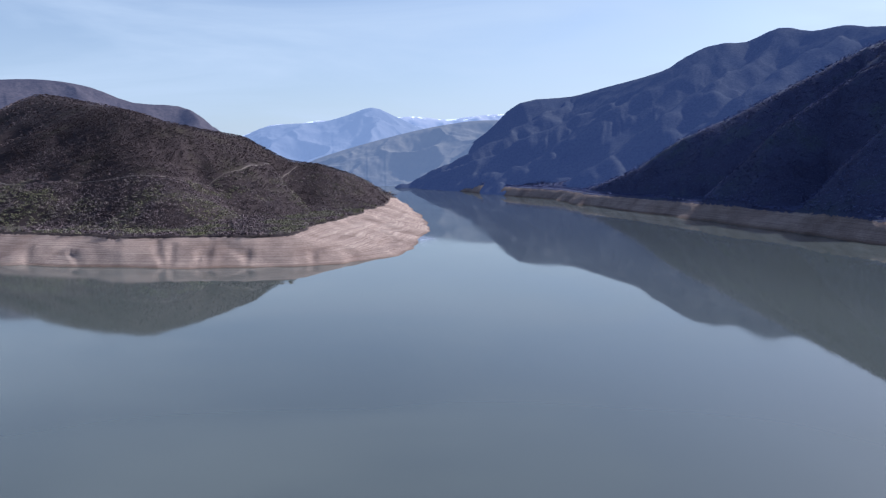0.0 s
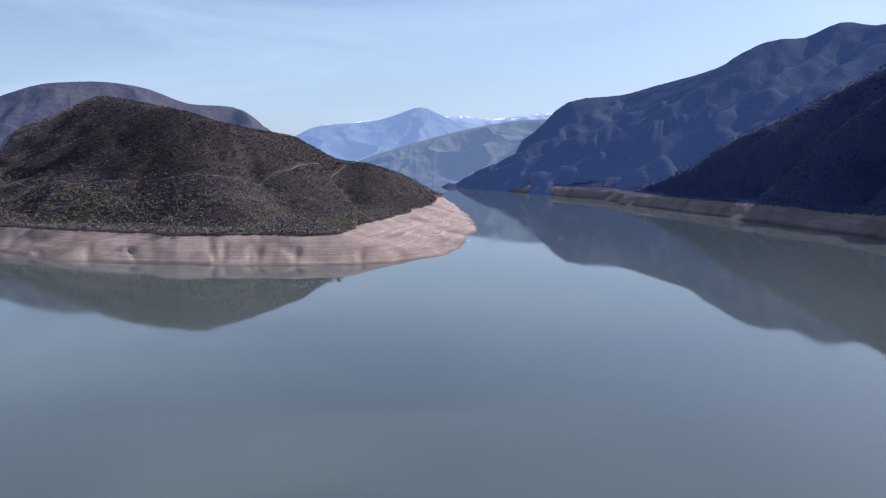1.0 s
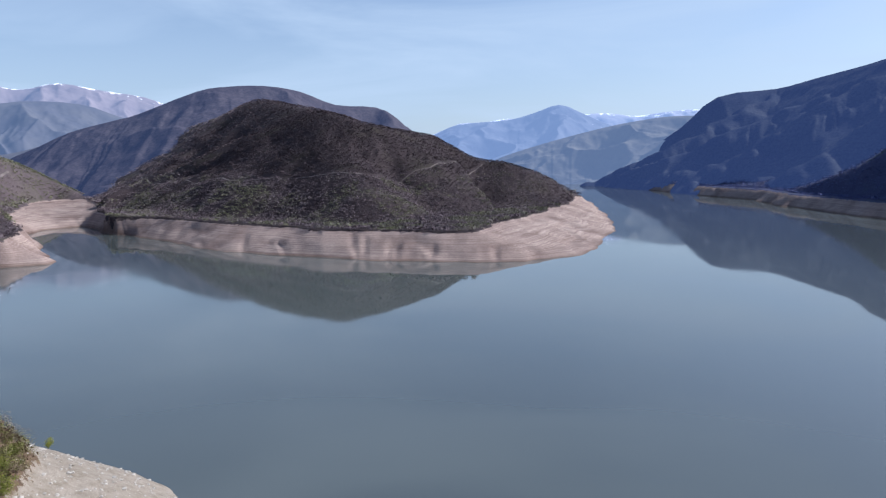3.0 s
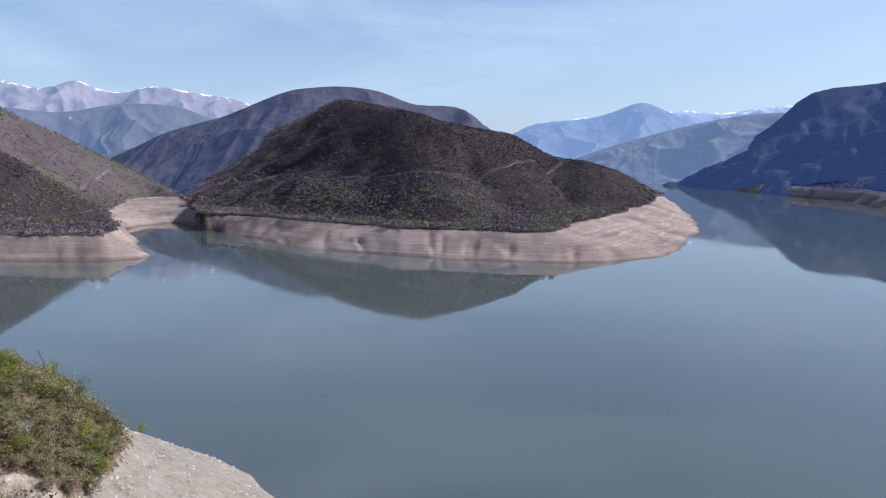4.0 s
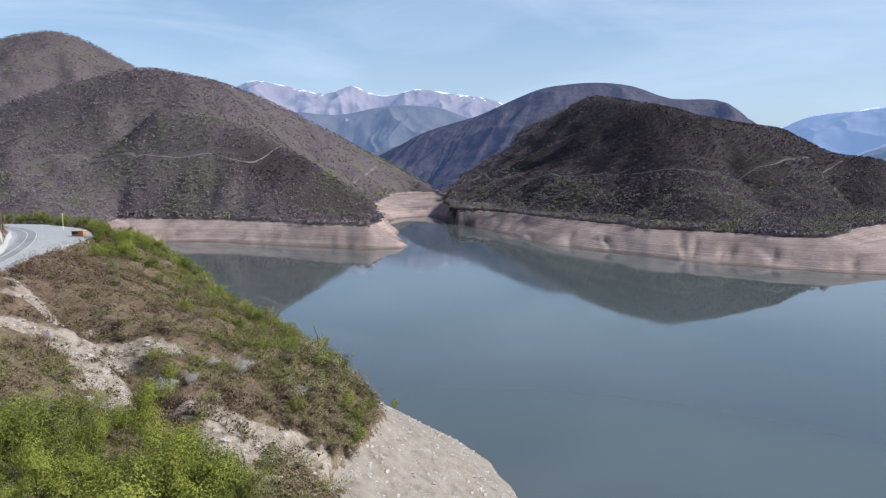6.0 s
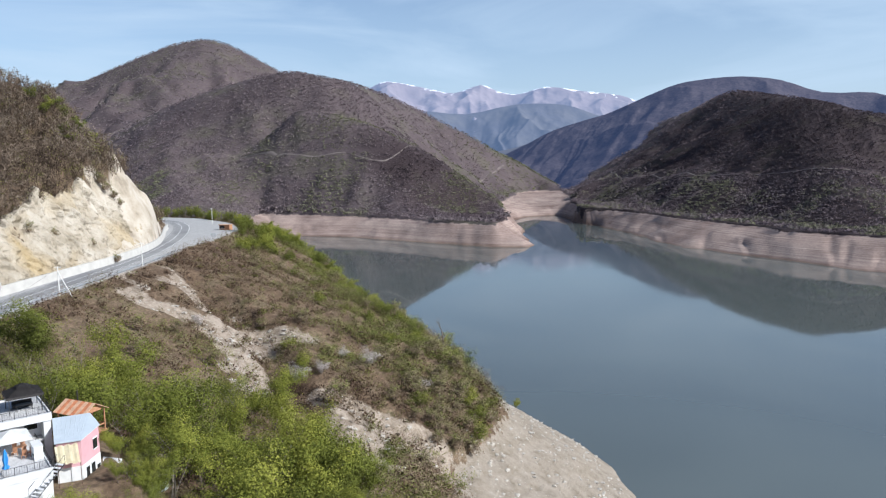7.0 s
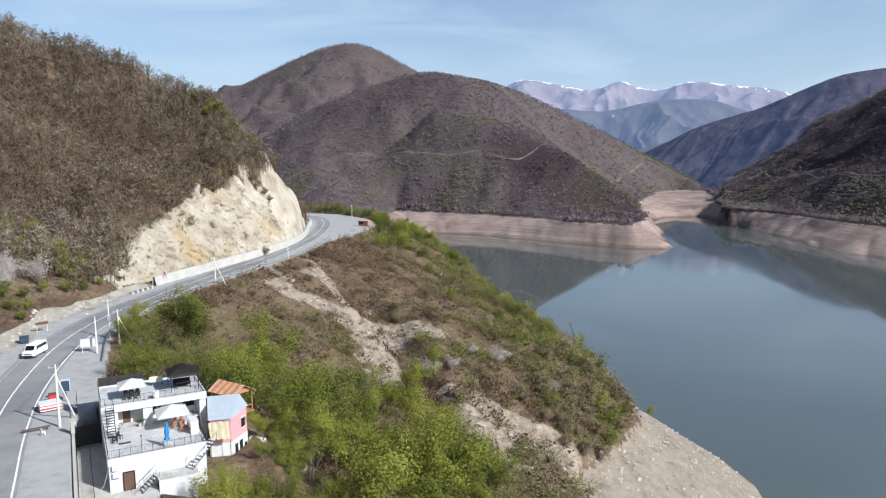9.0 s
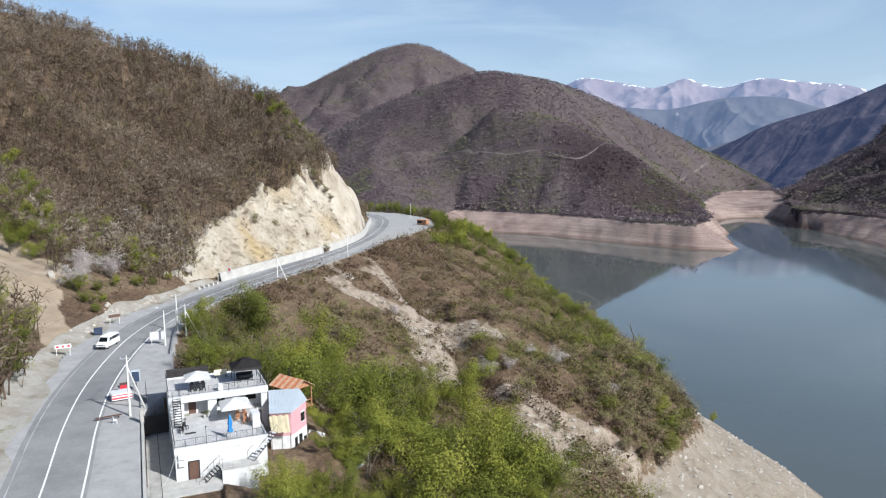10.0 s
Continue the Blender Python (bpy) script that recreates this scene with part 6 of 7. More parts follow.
def minibus(where, turn):
    """A white minibus: body with glazed cabin, wheels, lamps."""
    v = thing("minibus", where, "white minibus driving on the mountain road", "minibus", "", turn)
    side = [(-2.7, 0.35), (2.55, 0.35), (2.7, 0.6), (2.65, 1.05), (1.9, 1.25), (1.25, 2.05), (0.9, 2.2), (-2.45, 2.2), (-2.68, 2.0), (-2.72, 0.7)]
    bm = bmesh.new()
    left = [bm.verts.new((x, -0.95 if z < 1.3 else -0.85, z)) for x, z in side]
    right = [bm.verts.new((x, 0.95 if z < 1.3 else 0.85, z)) for x, z in side]
    bm.faces.new(left)
    bm.faces.new(right[::-1])
    n = len(side)
    for i in range(n):
        bm.faces.new((left[i], right[i], right[(i + 1) % n], left[(i + 1) % n]))
    bmesh.ops.recalc_face_normals(bm, faces=bm.faces[:])
    bmesh.ops.bevel(bm, geom=bm.edges[:], offset=0.06, segments=2, affect="EDGES")
    body = part("body", bm, VAN_PAINT, v)
    bm = bmesh.new()
    p = [(1.86, -0.78, 1.30), (1.86, 0.78, 1.30), (1.30, 0.72, 2.0), (1.30, -0.72, 2.0)]
    a = [bm.verts.new((x + 0.03, y, z + 0.03)) for x, y, z in p]
    bm.faces.new(a)
    bmesh.ops.solidify(bm, geom=bm.faces[:], thickness=0.02)
    part("windscreen", bm, GLASS, body)
    for s in (-1, 1):
        for x0, x1 in ((0.35, 1.15), (-0.65, 0.2), (-1.6, -0.75), (-2.4, -1.7)):
            part("side_window", block((((x0 + x1) / 2, s * 0.905, 1.66), (x1 - x0, 0.04, 0.56))), GLASS, body)
        part("headlight", block(((2.69, s * 0.68, 0.88), (0.06, 0.3, 0.18)), bevel=0.02), STEEL, body)
        part("mirror", block(((1.45, s * 1.08, 1.45), (0.1, 0.16, 0.24)), bevel=0.02), BLACK_METAL, body)
        part("tail_light", block(((-2.72, s * 0.8, 1.0), (0.04, 0.16, 0.4))), RED, body)
        for x in (1.75, -1.65):
            w = part("wheel", rods(((x, s * 0.95, 0.34), (x, s * 0.73, 0.34), 0.34, None, 18)), TYRE, v)
            part("rim", rods(((x, s * 0.965, 0.34), (x, s * 0.94, 0.34), 0.2, None, 12)), STEEL, w)
    part("bumper", block(((2.72, 0, 0.48), (0.12, 1.8, 0.24)), bevel=0.03), BLACK_METAL, v)
    part("rear_bumper", block(((-2.74, 0, 0.48), (0.12, 1.8, 0.24)), bevel=0.03), BLACK_METAL, v)
    part("grille", block(((2.7, 0, 0.85), (0.04, 0.9, 0.16))), BLACK_METAL, v)
    return v


minibus((-141.6, -6.3, ROAD_Z + 0.06), -24)

kiosk = thing("roadside_kiosk", (-353, 140.5, 77), "small brown roadside kiosk with an open front at the bend", "kiosk", "", 30)
part("body", block(((0.4, 0.4, 1.3), (6.2, 2.6, 2.6)), bevel=0.02), ORANGE_WOOD, kiosk)
part("roof", block(((0.4, 0.2, 2.7), (6.8, 3.4, 0.16))), ROOF_PALE, kiosk)
# solid black plate in place of the hatch's shaded inside
part("hatch", block(((-0.9, -0.93, 1.5), (3.0, 0.06, 1.4))), BLACK_METAL, kiosk, "black plate standing for the unlit open hatch")
part("counter", block(((-0.9, -1.1, 0.8), (3.2, 0.4, 0.08))), WHITEWASH, kiosk)
first = thing("concrete_block", (-197.5, 13.8, 77.35), "white concrete barrier block at the road edge", "barrier block", "barrier blocks", 38)
part("body", block(((0, 0, 0), (1.3, 0.6, 0.75)), bevel=0.06), WHITE_CONCRETE, first)
for k in range(1, 5):
    copy_thing(first, pose(-197.5 - 1.7 * k, 13.8 + 1.35 * k, 77.35, 0, 0, 38))


def boulder(name, size, seed):
    bm = bmesh.new()
    bmesh.ops.create_icosphere(bm, subdivisions=2, radius=1.0)
    for v in bm.verts:
        v.co *= 0.8 + 0.35 * noise.noise(v.co * 1.3 + Vector((seed, 0, 0)))
        v.co = Vector((v.co.x * size, v.co.y * size * 0.8, v.co.z * size * 0.6))
    me = bpy.data.meshes.new(name)
    bm.to_mesh(me)
    bm.free()
    me.materials.append(STONE)
    return me


stones = [boulder("boulder", 1.0, s) for s in (1, 5, 9)]
rs = random.Random(4)
for k in range(46):
    i = rs.uniform(0, 1)
    x, y = -150 - 26 * i + rs.uniform(-1.5, 1.5), -12.6 + 7.4 * i + rs.uniform(-1.5, 1.0)
    if k > 26:
        i = rs.uniform(0, 1)
        x, y = -168 - 22 * i + rs.uniform(-1, 1), -6.5 + 13.5 * i + rs.uniform(-1.6, 0.4)
    ob = new("boulder", stones[k % 3])
    s = rs.uniform(0.25, 0.75)
    z = land(np.array([x]), np.array([y]))[0][0]
    ob.matrix_world = pose(x, y, z + 0.15 * s, rs.uniform(-20, 20), rs.uniform(-20, 20), rs.uniform(0, 360)) @ Matrix.Diagonal((s, s, s, 1))
    tagged(ob, "pale broken rock lying at the road edge", "boulder", "rocks at the road edge")


def bank_stones(count):
    """Loose stones on the bare near bank, as one spread of rubble."""
    g = np.random.default_rng(5)
    b = np.radians(g.uniform(-76, -30, count))
    r = g.uniform(110, 330, count)
    X, Y = r * np.sin(b), r * np.cos(b)
    Z, kind, sw, sf = land(X, Y)
    keep = (sw > 0.5) & ((sf < 4) | (bare_rock(X, Y, sf) > 0.5))
    P = np.stack([X, Y, Z], 1)[keep]
    bm = bmesh.new()
    bmesh.ops.create_icosphere(bm, subdivisions=1, radius=1.0)
    V = np.array([v.co for v in bm.verts])
    F = np.array([[v.index for v in f.verts] for f in bm.faces])
    bm.free()
    n = len(P)
    s = 0.14 + 0.85 * g.random(n) ** 5
    co = P[:, None, :] + V[None] * s[:, None, None] * g.uniform(0.6, 1.25, (n, len(V), 1)) * np.array([1, 1, 0.6])
    F = (F[None] + (np.arange(n) * len(V))[:, None, None]).reshape(-1, 3)
    me = grid_mesh("rubble", co.reshape(-1, 3), F, None, False)
    me.materials.append(STONE)
    tagged(new("rubble", me), "pale broken stones strewn over the bare lake bank", "stones", "", "stuff")


bank_stones(11000)

# pale rock that breaks through the foot of the hill
for k, (x, y, s) in enumerate(((-222, -7.2, 2.6), (-219, -4.3, 3.0), (-216.5, -6, 2.4), (-221, -2.5, 2.2), (-217, -2.5, 1.8), (-204, 8.5, 2.0), (-206, 11.5, 2.6), (-213, 15.3, 2.4), (-212, 17.5, 2.2),
                               (-218, 19, 2.0), (-208.5, 14, 1.8), (-184, -19, 1.6), (-181, -17, 1.2), (-202, 6, 1.4))):
    ob = new("rock_outcrop", stones[k % 3])
    z = land(np.array([float(x)]), np.array([float(y)]))[0][0]
    ob.matrix_world = pose(x, y, z + 0.2 * s, 20 * (k % 3) - 20, 15 * (k % 4) - 20, k * 67) @ Matrix.Diagonal((s, s * 0.8, s * 1.3, 1))
    tagged(ob, "pale weathered rock breaking out of the wooded slope", "rock", "outcrops at the hill foot")

# ---- trees and bushes that stand out ----
BARK = plain("bark", (0.10, 0.075, 0.055), 0.95, 0, 0.3, 5)
GREY_BARK = plain("grey_bark", (0.16, 0.135, 0.115), 0.95, 0, 0.3, 5)
BLOSSOM = foliage("blossom", [(0.0, (0.24, 0.205, 0.185)), (0.5, (0.40, 0.355, 0.33)), (1.0, (0.58, 0.54, 0.51))], 0.8, 0.2)


def limbs(seed, high, spread_, forks=6, twigs=5, stems=1, stout=1.0):
    """Tapered stem, limbs and twigs as one mesh, and the places where the leaves sit."""
    r = random.Random(seed)
    bm = bmesh.new()
    tips = []

    def wander(a, d, length, rad, depth):
        a, d = Vector(a), Vector(d).normalized()
        steps = 3
        for s in range(steps):
            d = (d + Vector((r.gauss(0, 0.16), r.gauss(0, 0.16), r.gauss(0.05, 0.1)))).normalized()
            b = a + d * length / steps
            r1 = rad * (1 - 0.28)
            rod(bm, a, b, rad, r1, 5 if depth < 1 else 3, False) if depth < 2 or (s < 2 and (stems < 4 or stout > 1.5)) else None
            a, rad = b, r1
            if depth < 2:
                for _ in range(r.randint(1, 2) if depth else forks // 3):
                    out = Vector((r.gauss(0, 1), r.gauss(0, 1), r.uniform(0.1, 0.9))).normalized()
                    wander(a, d * 0.5 + out * spread_, length * r.uniform(0.45, 0.7), rad * 0.6, depth + 1)
            else:
                tips.append(tuple(a))
        tips.append(tuple(a))

    for k in range(stems):
        wander((r.gauss(0, 0.25) * (stems > 1), r.gauss(0, 0.25) * (stems > 1), -0.3), (r.gauss(0, 0.2) * stems ** 0.5, r.gauss(0, 0.2) * stems ** 0.5, 1), high * 0.72, high * 0.022 * stout / stems ** 0.4, 0)
    return bm, np.array(tips)


def tree(name, where, seed, high, spread_, mat, leaf, count, label, category, group="", stems=1, bark=None, clump=0.075, stout=1.0):
    t = thing(name, where, label, category, group, seed * 37 % 360)
    bm, tips = limbs(seed, high, spread_, 6, 5, stems, stout)
    part("trunk", bm, bark or BARK, t)
    if count:
        g = np.random.default_rng(seed)
        i = g.integers(0, len(tips), count)
        c = tips[i] + g.normal(0, high * clump, (count, 3)) * np.array([1, 1, 0.7])
        a, b = g.normal(size=(count, 3)), g.normal(size=(count, 3))
        out = (c - tips[i]) / (high * clump) + 1.6 * (tips[i] - tips.mean(0)) / high + np.array([0, 0, 0.5])
        out /= np.linalg.norm(out, axis=1, keepdims=True) + 1e-9
        a -= 0.8 * out * (a * out).sum(1, keepdims=True)
        b -= 0.8 * out * (b * out).sum(1, keepdims=True)
        a *= leaf / np.linalg.norm(a, axis=1, keepdims=True)
        b *= leaf / np.linalg.norm(b, axis=1, keepdims=True)
        tri = np.stack([c + a, c + b, c - (a + b) * 0.6], 1)
        # light from above painted in: crowns paler upwards; clumps differ at random
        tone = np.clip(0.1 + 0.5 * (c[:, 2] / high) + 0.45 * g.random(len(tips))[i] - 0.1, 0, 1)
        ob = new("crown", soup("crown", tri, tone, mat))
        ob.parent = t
    return t


def ground_z(x, y):
    return float(land(np.array([float(x)]), np.array([float(y)]))[0][0])


GREEN_LABEL = "broad deciduous tree in fresh yellow-green spring leaf"
protos = [tree("green_tree", (-122, 27, ground_z(-122, 27)), 3, 7.5, 0.9, LEAVES, 0.12, 9000, GREEN_LABEL, "tree", "green trees below the house", 1),
          tree("green_tree", (-132, 45, ground_z(-132, 45)), 8, 6.5, 1.0, LEAVES, 0.12, 8000, GREEN_LABEL, "tree", "green trees below the house", 2),
          tree("green_tree", (-97, 40, ground_z(-97, 40)), 14, 8.0, 0.8, LEAVES, 0.12, 9000, GREEN_LABEL, "tree", "green trees below the house", 2),
          tree("green_tree", (-94, 54, ground_z(-94, 54)), 21, 6.0, 1.1, LEAVES, 0.115, 7000, GREEN_LABEL, "tree", "green trees below the house", 3),
          tree("budding_tree", (-110, 33, ground_z(-110, 33)), 27, 7.0, 0.9, LEAVES, 0.10, 1500, "thin grey-brown tree just coming into leaf", "tree", "budding trees below the house", 2, GREY_BARK)]
GROVE = [(-150, 8), (-132, 10), (-110, 8), (-109, 27), (-80, 24), (-82, 9), (-70, 10), (-60, 22), (-62, 44), (-88, 62), (-112, 58), (-138, 52), (-128, 36), (-140, 24), (-154, 16)]
tr = random.Random(12)
placed = [(-122, 27), (-132, 45), (-97, 40), (-94, 54), (-110, 33)]
tries = 0
while len(placed) < 92 and tries < 6000:
    tries += 1
    x, y = tr.uniform(-156, -56), tr.uniform(6, 64)
    if not inside(np.array([x]), np.array([y]), GROVE)[0] or min((x - a) ** 2 + (y - b) ** 2 for a, b in placed) < 5.0 ** 2:
        continue
    if -109 < x < -76 and y < 22 or x > -82.5 and y < 9 or x > -84 and y < -0.16 * x:
        continue
    placed.append((x, y))
    p = protos[tr.choice((0, 1, 2, 2, 3, 4, 4, 4))]
    s = tr.choice((0.75, 0.95, 1.1, 1.3, 1.6)) * tr.uniform(0.9, 1.1) * (0.5 if x > -84 and y < 26 else 1.0)
    copy_thing(p, pose(x, y, ground_z(x, y), tr.uniform(-5, 5), tr.uniform(-5, 5), tr.uniform(0, 360)) @ Matrix.Diagonal((s, s, s, 1)))

for x, y, s in ((-76, 14, 0.6), (-73, 18, 0.55), (-71, 13.5, 0.5), (-74, 24, 0.6), (-79.5, 23, 0.6), (-85, 22.5, 0.6), (-88, 25, 0.7), (-68, 16, 0.5), (-69, 21, 0.6), (-66, 26, 0.6),
                (-71, 28, 0.7), (-76.5, 28, 0.75), (-82, 27.5, 0.75), (-65, 14.5, 0.55), (-64, 20, 0.6), (-62, 24, 0.6), (-86, 21.5, 0.45), (-82, 20.5, 0.45), (-81.5, 19, 0.4), (-81, 16, 0.35), (-92, 21.5, 0.5), (-88, 23, 0.5), (-84, 23.5, 0.5), (-96, 24.5, 0.6), (-84.5, 19.5, 0.3), (-79, 21, 0.5), (-77, 23, 0.5), (-75, 19, 0.5), (-80, 14.5, 0.36), (-77, 12.5, 0.4), (-79, 17.5, 0.4), (-75.5, 16, 0.42), (-74.5, 12, 0.4), (-81.5, 17, 0.36), (-78, 15, 0.34), (-72.5, 14.5, 0.45), (-66, 31, 0.7), (-61, 29, 0.7), (-78, 24, 0.6), (-74.5, 21, 0.55), (-71, 17, 0.5)):
    p = protos[(0, 3, 4, 1)[int(-x) % 4]]
    copy_thing(p, pose(x, y, ground_z(x, y), 0, 0, x * 41 % 360) @ Matrix.Diagonal((s, s, s, 1)))

blossom = tree("blossom_tree", (-186, -12.5, ground_z(-186, -12.5)), 31, 6.0, 1.1, BLOSSOM, 0.13, 4200, "wide tree covered in pale white blossom", "tree", "blossoming trees", 3, GREY_BARK)
for x, y, s in ((-190, -6.5, 1.15), (-179, -13, 1.1), (-217.6, -25.8, 0.7), (-176.5, 24, 0.8), (-170, 85.7, 0.9), (-173.7, 110.6, 1.0), (-164.5, 125, 0.6), (-199, 70, 0.55), (-232, -1, 0.8), (-168, 92, 0.6), (-178, 105, 0.6)):
    copy_thing(blossom, pose(x, y, ground_z(x, y) - 0.1, 0, 0, x * 7 % 360) @ Matrix.Diagonal((s, s, s * 0.85, 1)))


def brow(bearing, lo, hi):
    """Where the slope ends against the lake in that direction."""
    r = np.linspace(lo, hi, 300)
    b = radians(bearing)
    z = land(r * math.sin(b), r * math.cos(b))[0]
    i = int(np.argmax((z - EYE) / r))
    return r[i] * math.sin(b), r[i] * math.cos(b), z[i] - 0.2


tree("bare_tree", brow(-51.0, 150, 300), 41, 13.5, 1.1, None, 0, 0, "dead leafless tree leaning over the lake from the slope", "tree", "", 1, BARK, 0.09, 2.0)
tree("bare_sapling", brow(-49.3, 150, 300), 44, 8.5, 0.7, None, 0, 0, "thin leafless sapling at the slope edge", "tree", "", 1, BARK, 0.09, 2.6)
bush = tree("green_bush", brow(-45.2, 150, 280), 47, 3.4, 1.2, LEAVES, 0.11, 2400, "bright yellow-green bush at the edge of the bare rock", "bush", "bushes at the slope edge", 4)
for b, s in ((-45.9, 0.5), (-47.4, 0.8), (-49.0, 1.0), (-52.0, 1.6), (-53.1, 1.2), (-54.3, 1.5), (-55.7, 1.5), (-57.1, 1.6), (-58.5, 1.6), (-59.8, 1.5), (-61, 1.7), (-62, 1.7), (-63, 1.7), (-64, 1.6), (-46.6, 0.7), (-48.2, 0.9), (-50.0, 1.2), (-51.4, 1.5), (-52.6, 1.3), (-53.6, 1.2), (-55, 1.3), (-56.4, 1.3), (-57.8, 1.4), (-59.2, 1.3), (-60.4, 1.5), (-61.5, 1.4), (-62.5, 1.5), (-63.5, 1.6), (-64.4, 1.5), (-65.2, 1.6)):
    copy_thing(bush, pose(*brow(b, 150, 480), 0, 0, b * 77 % 360) @ Matrix.Diagonal((s, s, s, 1)))
for k in range(96):
    # young growth along the brow over the water
    b = -47.5 - 18.0 * k / 95 + tr.uniform(-0.15, 0.15)
    x, y, z = brow(b, 150, 480)
    f = tr.choice((1.0, 0.985, 0.96, 0.93, 0.9))
    s = tr.uniform(0.45, 0.75) * (1.25 if b < -58 else 1.0)
    copy_thing(protos[k % 4], pose(x * f, y * f, ground_z(x * f, y * f) - 0.3, 0, 0, k * 47) @ Matrix.Diagonal((s * 1.2, s * 1.2, s, 1)))
for k in range(40):
    # a hedge of young trees beyond the bend
    a = 15.6 + 5.2 * k / 39
    i, f = int(a), a - int(a)
    x, y = (LAKESIDE[i][c] * (1 - f) + LAKESIDE[i + 1][c] * f for c in (0, 1))
    q = min(ROAD, key=lambda p: (p[0] - x) ** 2 + (p[1] - y) ** 2)
    gap = math.hypot(x - q[0], y - q[1])
    x, y = x + (x - q[0]) / gap * tr.uniform(2.5, 7), y + (y - q[1]) / gap * tr.uniform(2.5, 7)
    s = tr.uniform(0.6, 1.0)
    if not inside(np.array([x]), np.array([y]), LAKESIDE + HILLSIDE[::-1])[0]:
        copy_thing(bush, pose(x, y, ground_z(x, y) - 0.1, 0, 0, k * 53) @ Matrix.Diagonal((s * 1.9, s * 1.9, s * 2.4, 1)))
for k in range(46):
    a = k / 45
    x, y = -300 - 190 * a + tr.uniform(-4, 4), 128 + 62 * math.sin(a * 2.3) + tr.uniform(-1, 9)
    s = tr.uniform(1.4, 2.4)
    if not inside(np.array([x]), np.array([y]), LAKESIDE + HILLSIDE[::-1])[0]:
        copy_thing(bush, pose(x, y, ground_z(x, y) - 0.1, 0, 0, k * 53) @ Matrix.Diagonal((s, s, s, 1)))
for x, y, s in ((-181, -9, 0.7), (-186, -6, 0.8), (-175, -8.5, 0.6), (-190, -1, 0.8), (-193, 3, 0.7), (-183, -14, 0.9), (-169, -9, 0.7), (-198, -1.5, 1.0), (-178, -13.5, 1.2), (-172, -11, 1.0), (-160, -27, 1.4), (-152, -30, 1.5), (-146, -27, 1.3), (-208, 3, 1.3), (-214, -2, 1.6), (-201, -3, 1.2), (-196, -10, 1.2), (-226, -8, 1.6), (-220, -16, 1.7)):
    copy_thing(bush, pose(x, y, ground_z(x, y) - 0.1, 0, 0, x * 31 % 360) @ Matrix.Diagonal((s, s, s, 1)))

# dark brush clinging to the cut rock
brush = tree("brush", (-258, 64, ground_z(-258, 64)), 53, 3.0, 1.2, SCRUB, 0.13, 1500, "dark dry brush growing from the cut rock", "bush", "brush on the cut rock", 4, GREY_BARK)
for x, y, z, s in ((-245.7, 36.4, 90.2, 1.3), (-253.1, 44.7, 88.1, 1.1), (-264.9, 58.5, 83.5, 0.9), (-295.6, 70.8, 101, 1.3), (-297.3, 74.3, 98, 1.2), (-296, 69.3, 103.7, 1.4), (-297.9, 76.6, 95.1, 1.0)):
    copy_thing(brush, pose(x * 0.99, y * 0.99, z - 0.8, 0, 0, x * 31 % 360) @ Matrix.Diagonal((s, s, s, 1)))

# a dense dark thicket over the bare point
for k, (x, y) in enumerate(((-159, 120), (-155, 124), (-153, 131), (-146, 115), (-151, 134), (-155, 143), (-152, 112), (-163, 128), (-160, 138), (-158, 133), (-150, 122), (-148, 128),
                            (-157, 115), (-165, 141), (-162, 121), (-146, 121), (-156, 138), (-168, 134), (-166, 122), (-152, 117), (-160, 146), (-149, 118))):
    s = 1.3 + 0.8 * ((k * 37) % 10) / 10
    copy_thing(bush if k % 4 == 0 else brush, pose(x, y, ground_z(x, y) - 0.2, 0, 0, k * 83) @ Matrix.Diagonal((s, s, s * 0.9, 1)))

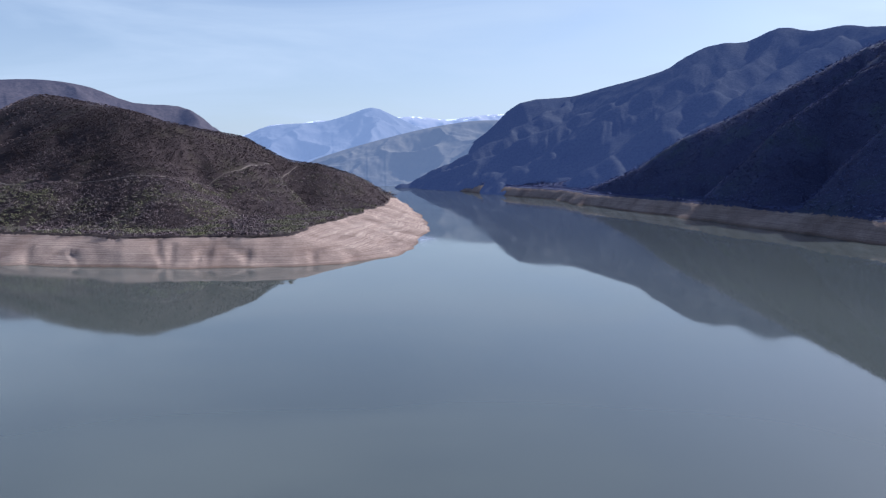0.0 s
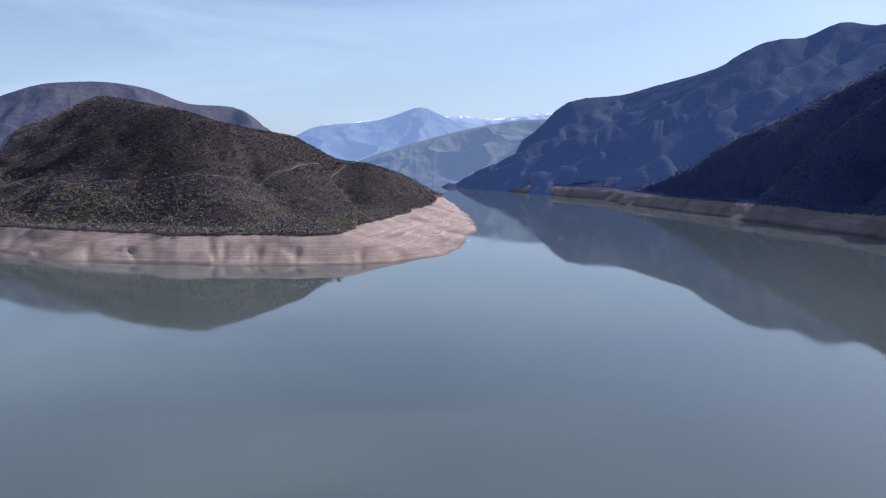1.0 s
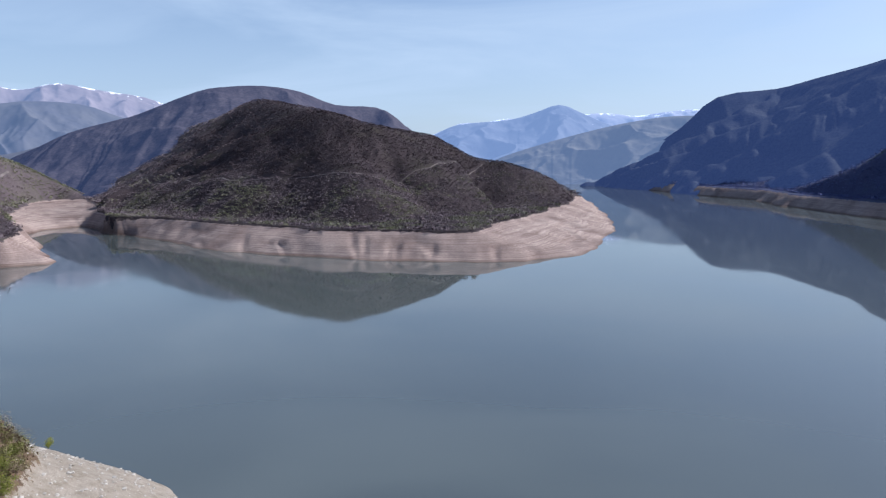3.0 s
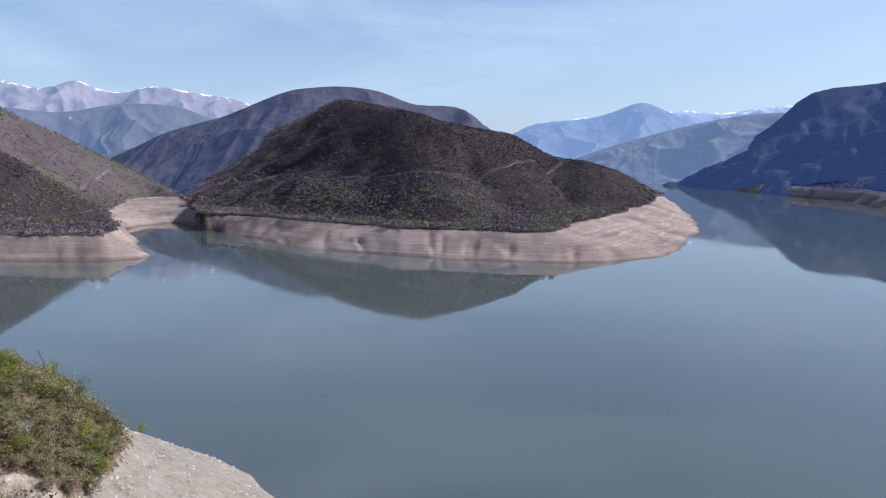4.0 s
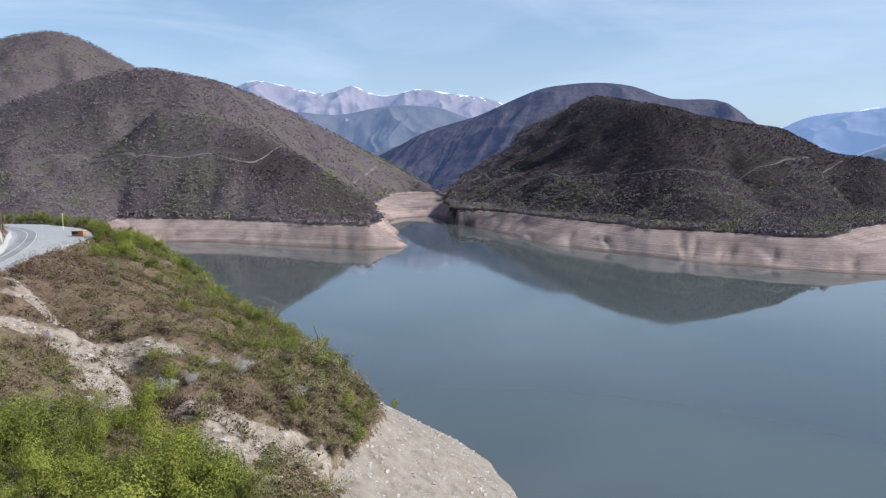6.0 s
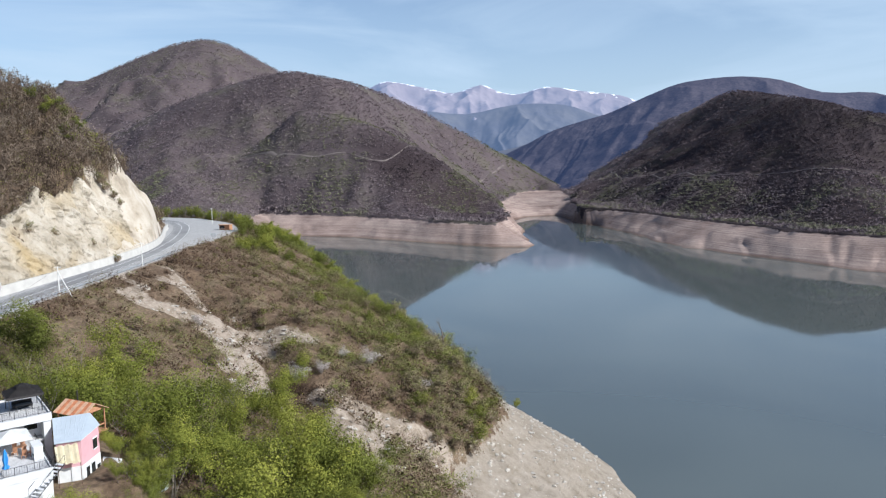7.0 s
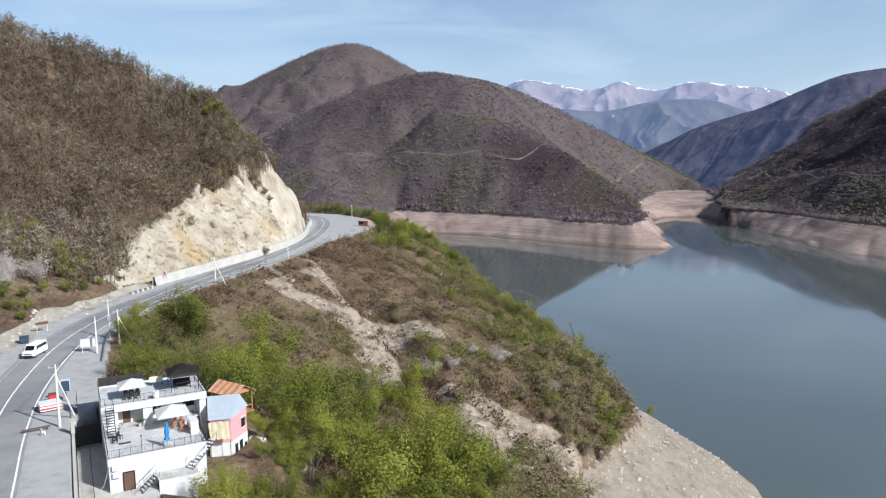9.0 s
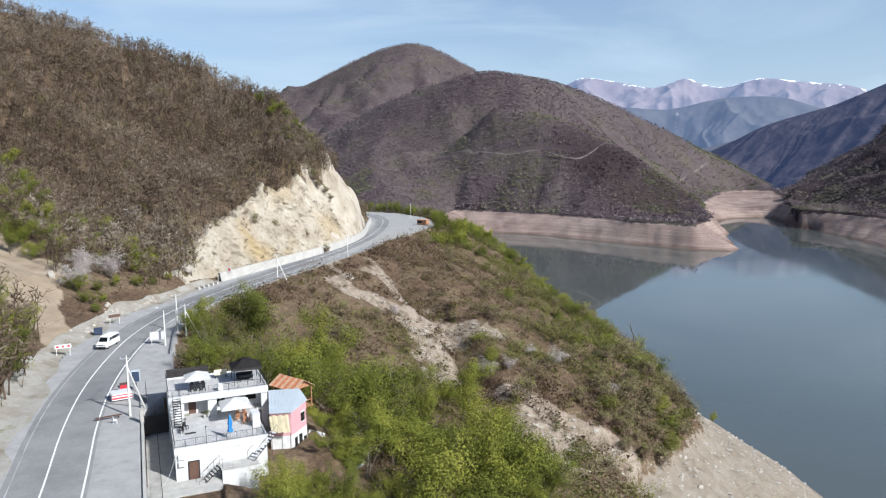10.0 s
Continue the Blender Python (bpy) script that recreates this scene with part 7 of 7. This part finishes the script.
# fresh green on the foot of the hill
for k, (x, y, s) in enumerate(((-206, -27, 0.8), (-213, -21, 0.8), (-203, -17, 0.7), (-218, -30, 0.9), (-222, -24, 0.8), (-209, -12, 0.6), (-228, -16, 0.7), (-212, -33, 0.8), (-199, -23, 0.6),
                               (-206, -2.5, 0.55), (-198, 1, 0.4), (-199, 6.5, 0.35), (-131, -20, 0.7), (-145, -20, 0.75), (-121, -19, 0.6), (-133, -19, 0.6), (-139, -23, 0.7), (-127, -24, 0.8), (-116, -21, 0.7),
                               (-150, -25, 0.7), (-137, -28, 0.8), (-124, -29, 0.8))):
    p = protos[(0, 3, 4, 1, 2)[k % 5]]
    copy_thing(p, pose(x, y, ground_z(x, y), 0, 0, k * 67) @ Matrix.Diagonal((s, s, s, 1)))

for k, (x, y, s) in enumerate(((-281, -40, 1.0), (-260, -33, 0.9), (-238, -26, 0.8), (-230, -32, 0.9), (-223, -26, 0.8), (-215, -29, 0.8), (-212, -23, 0.7), (-204, -18, 0.6), (-200, -29, 0.8), (-198, -24, 0.7),
                               (-268, -40, 0.9), (-250, -34, 0.9), (-244, -30, 0.8), (-270, -33, 0.8), (-208, 1.8, 0.6), (-203, 0.2, 0.5), (-205, 4, 0.5), (-367, 60, 0.9), (-361, 67, 0.9), (-360, 72, 0.9),
                               (-337, 72, 0.8), (-334, 76, 0.8), (-330, 69, 0.7), (-329, 76, 0.7), (-358, 63, 0.9), (-348, 70, 0.8), (-342, 66, 0.7), (-352, 74, 0.8), (-324, 78, 0.6), (-320, 80, 0.6))):
    copy_thing(protos[(0, 3, 1, 2)[k % 4]], pose(x, y, ground_z(x, y) - 0.1, 0, 0, k * 59) @ Matrix.Diagonal((s, s, s, 1)))

# single bushes that stand out of the scrub
picked = []
for x, y, z, s, bare in zip(*SLOPE):
    if len(picked) >= 96:
        break
    if bare > 0.5 or min([(x - a) ** 2 + (y - b) ** 2 for a, b in picked] or [99]) < 30 or inside(np.array([x]), np.array([y]), GROVE)[0]:
        continue
    picked.append((x, y))
    k = len(picked)
    big = tr.uniform(1.0, 1.7) * (1.25 if s < 35 else 0.85)
    copy_thing(bush if k % 5 in (0, 2) and s < 60 else brush, pose(float(x), float(y), float(z) - 0.2, 0, 0, k * 71 % 360) @ Matrix.Diagonal((big * 1.15, big * 1.15, big, 1)))
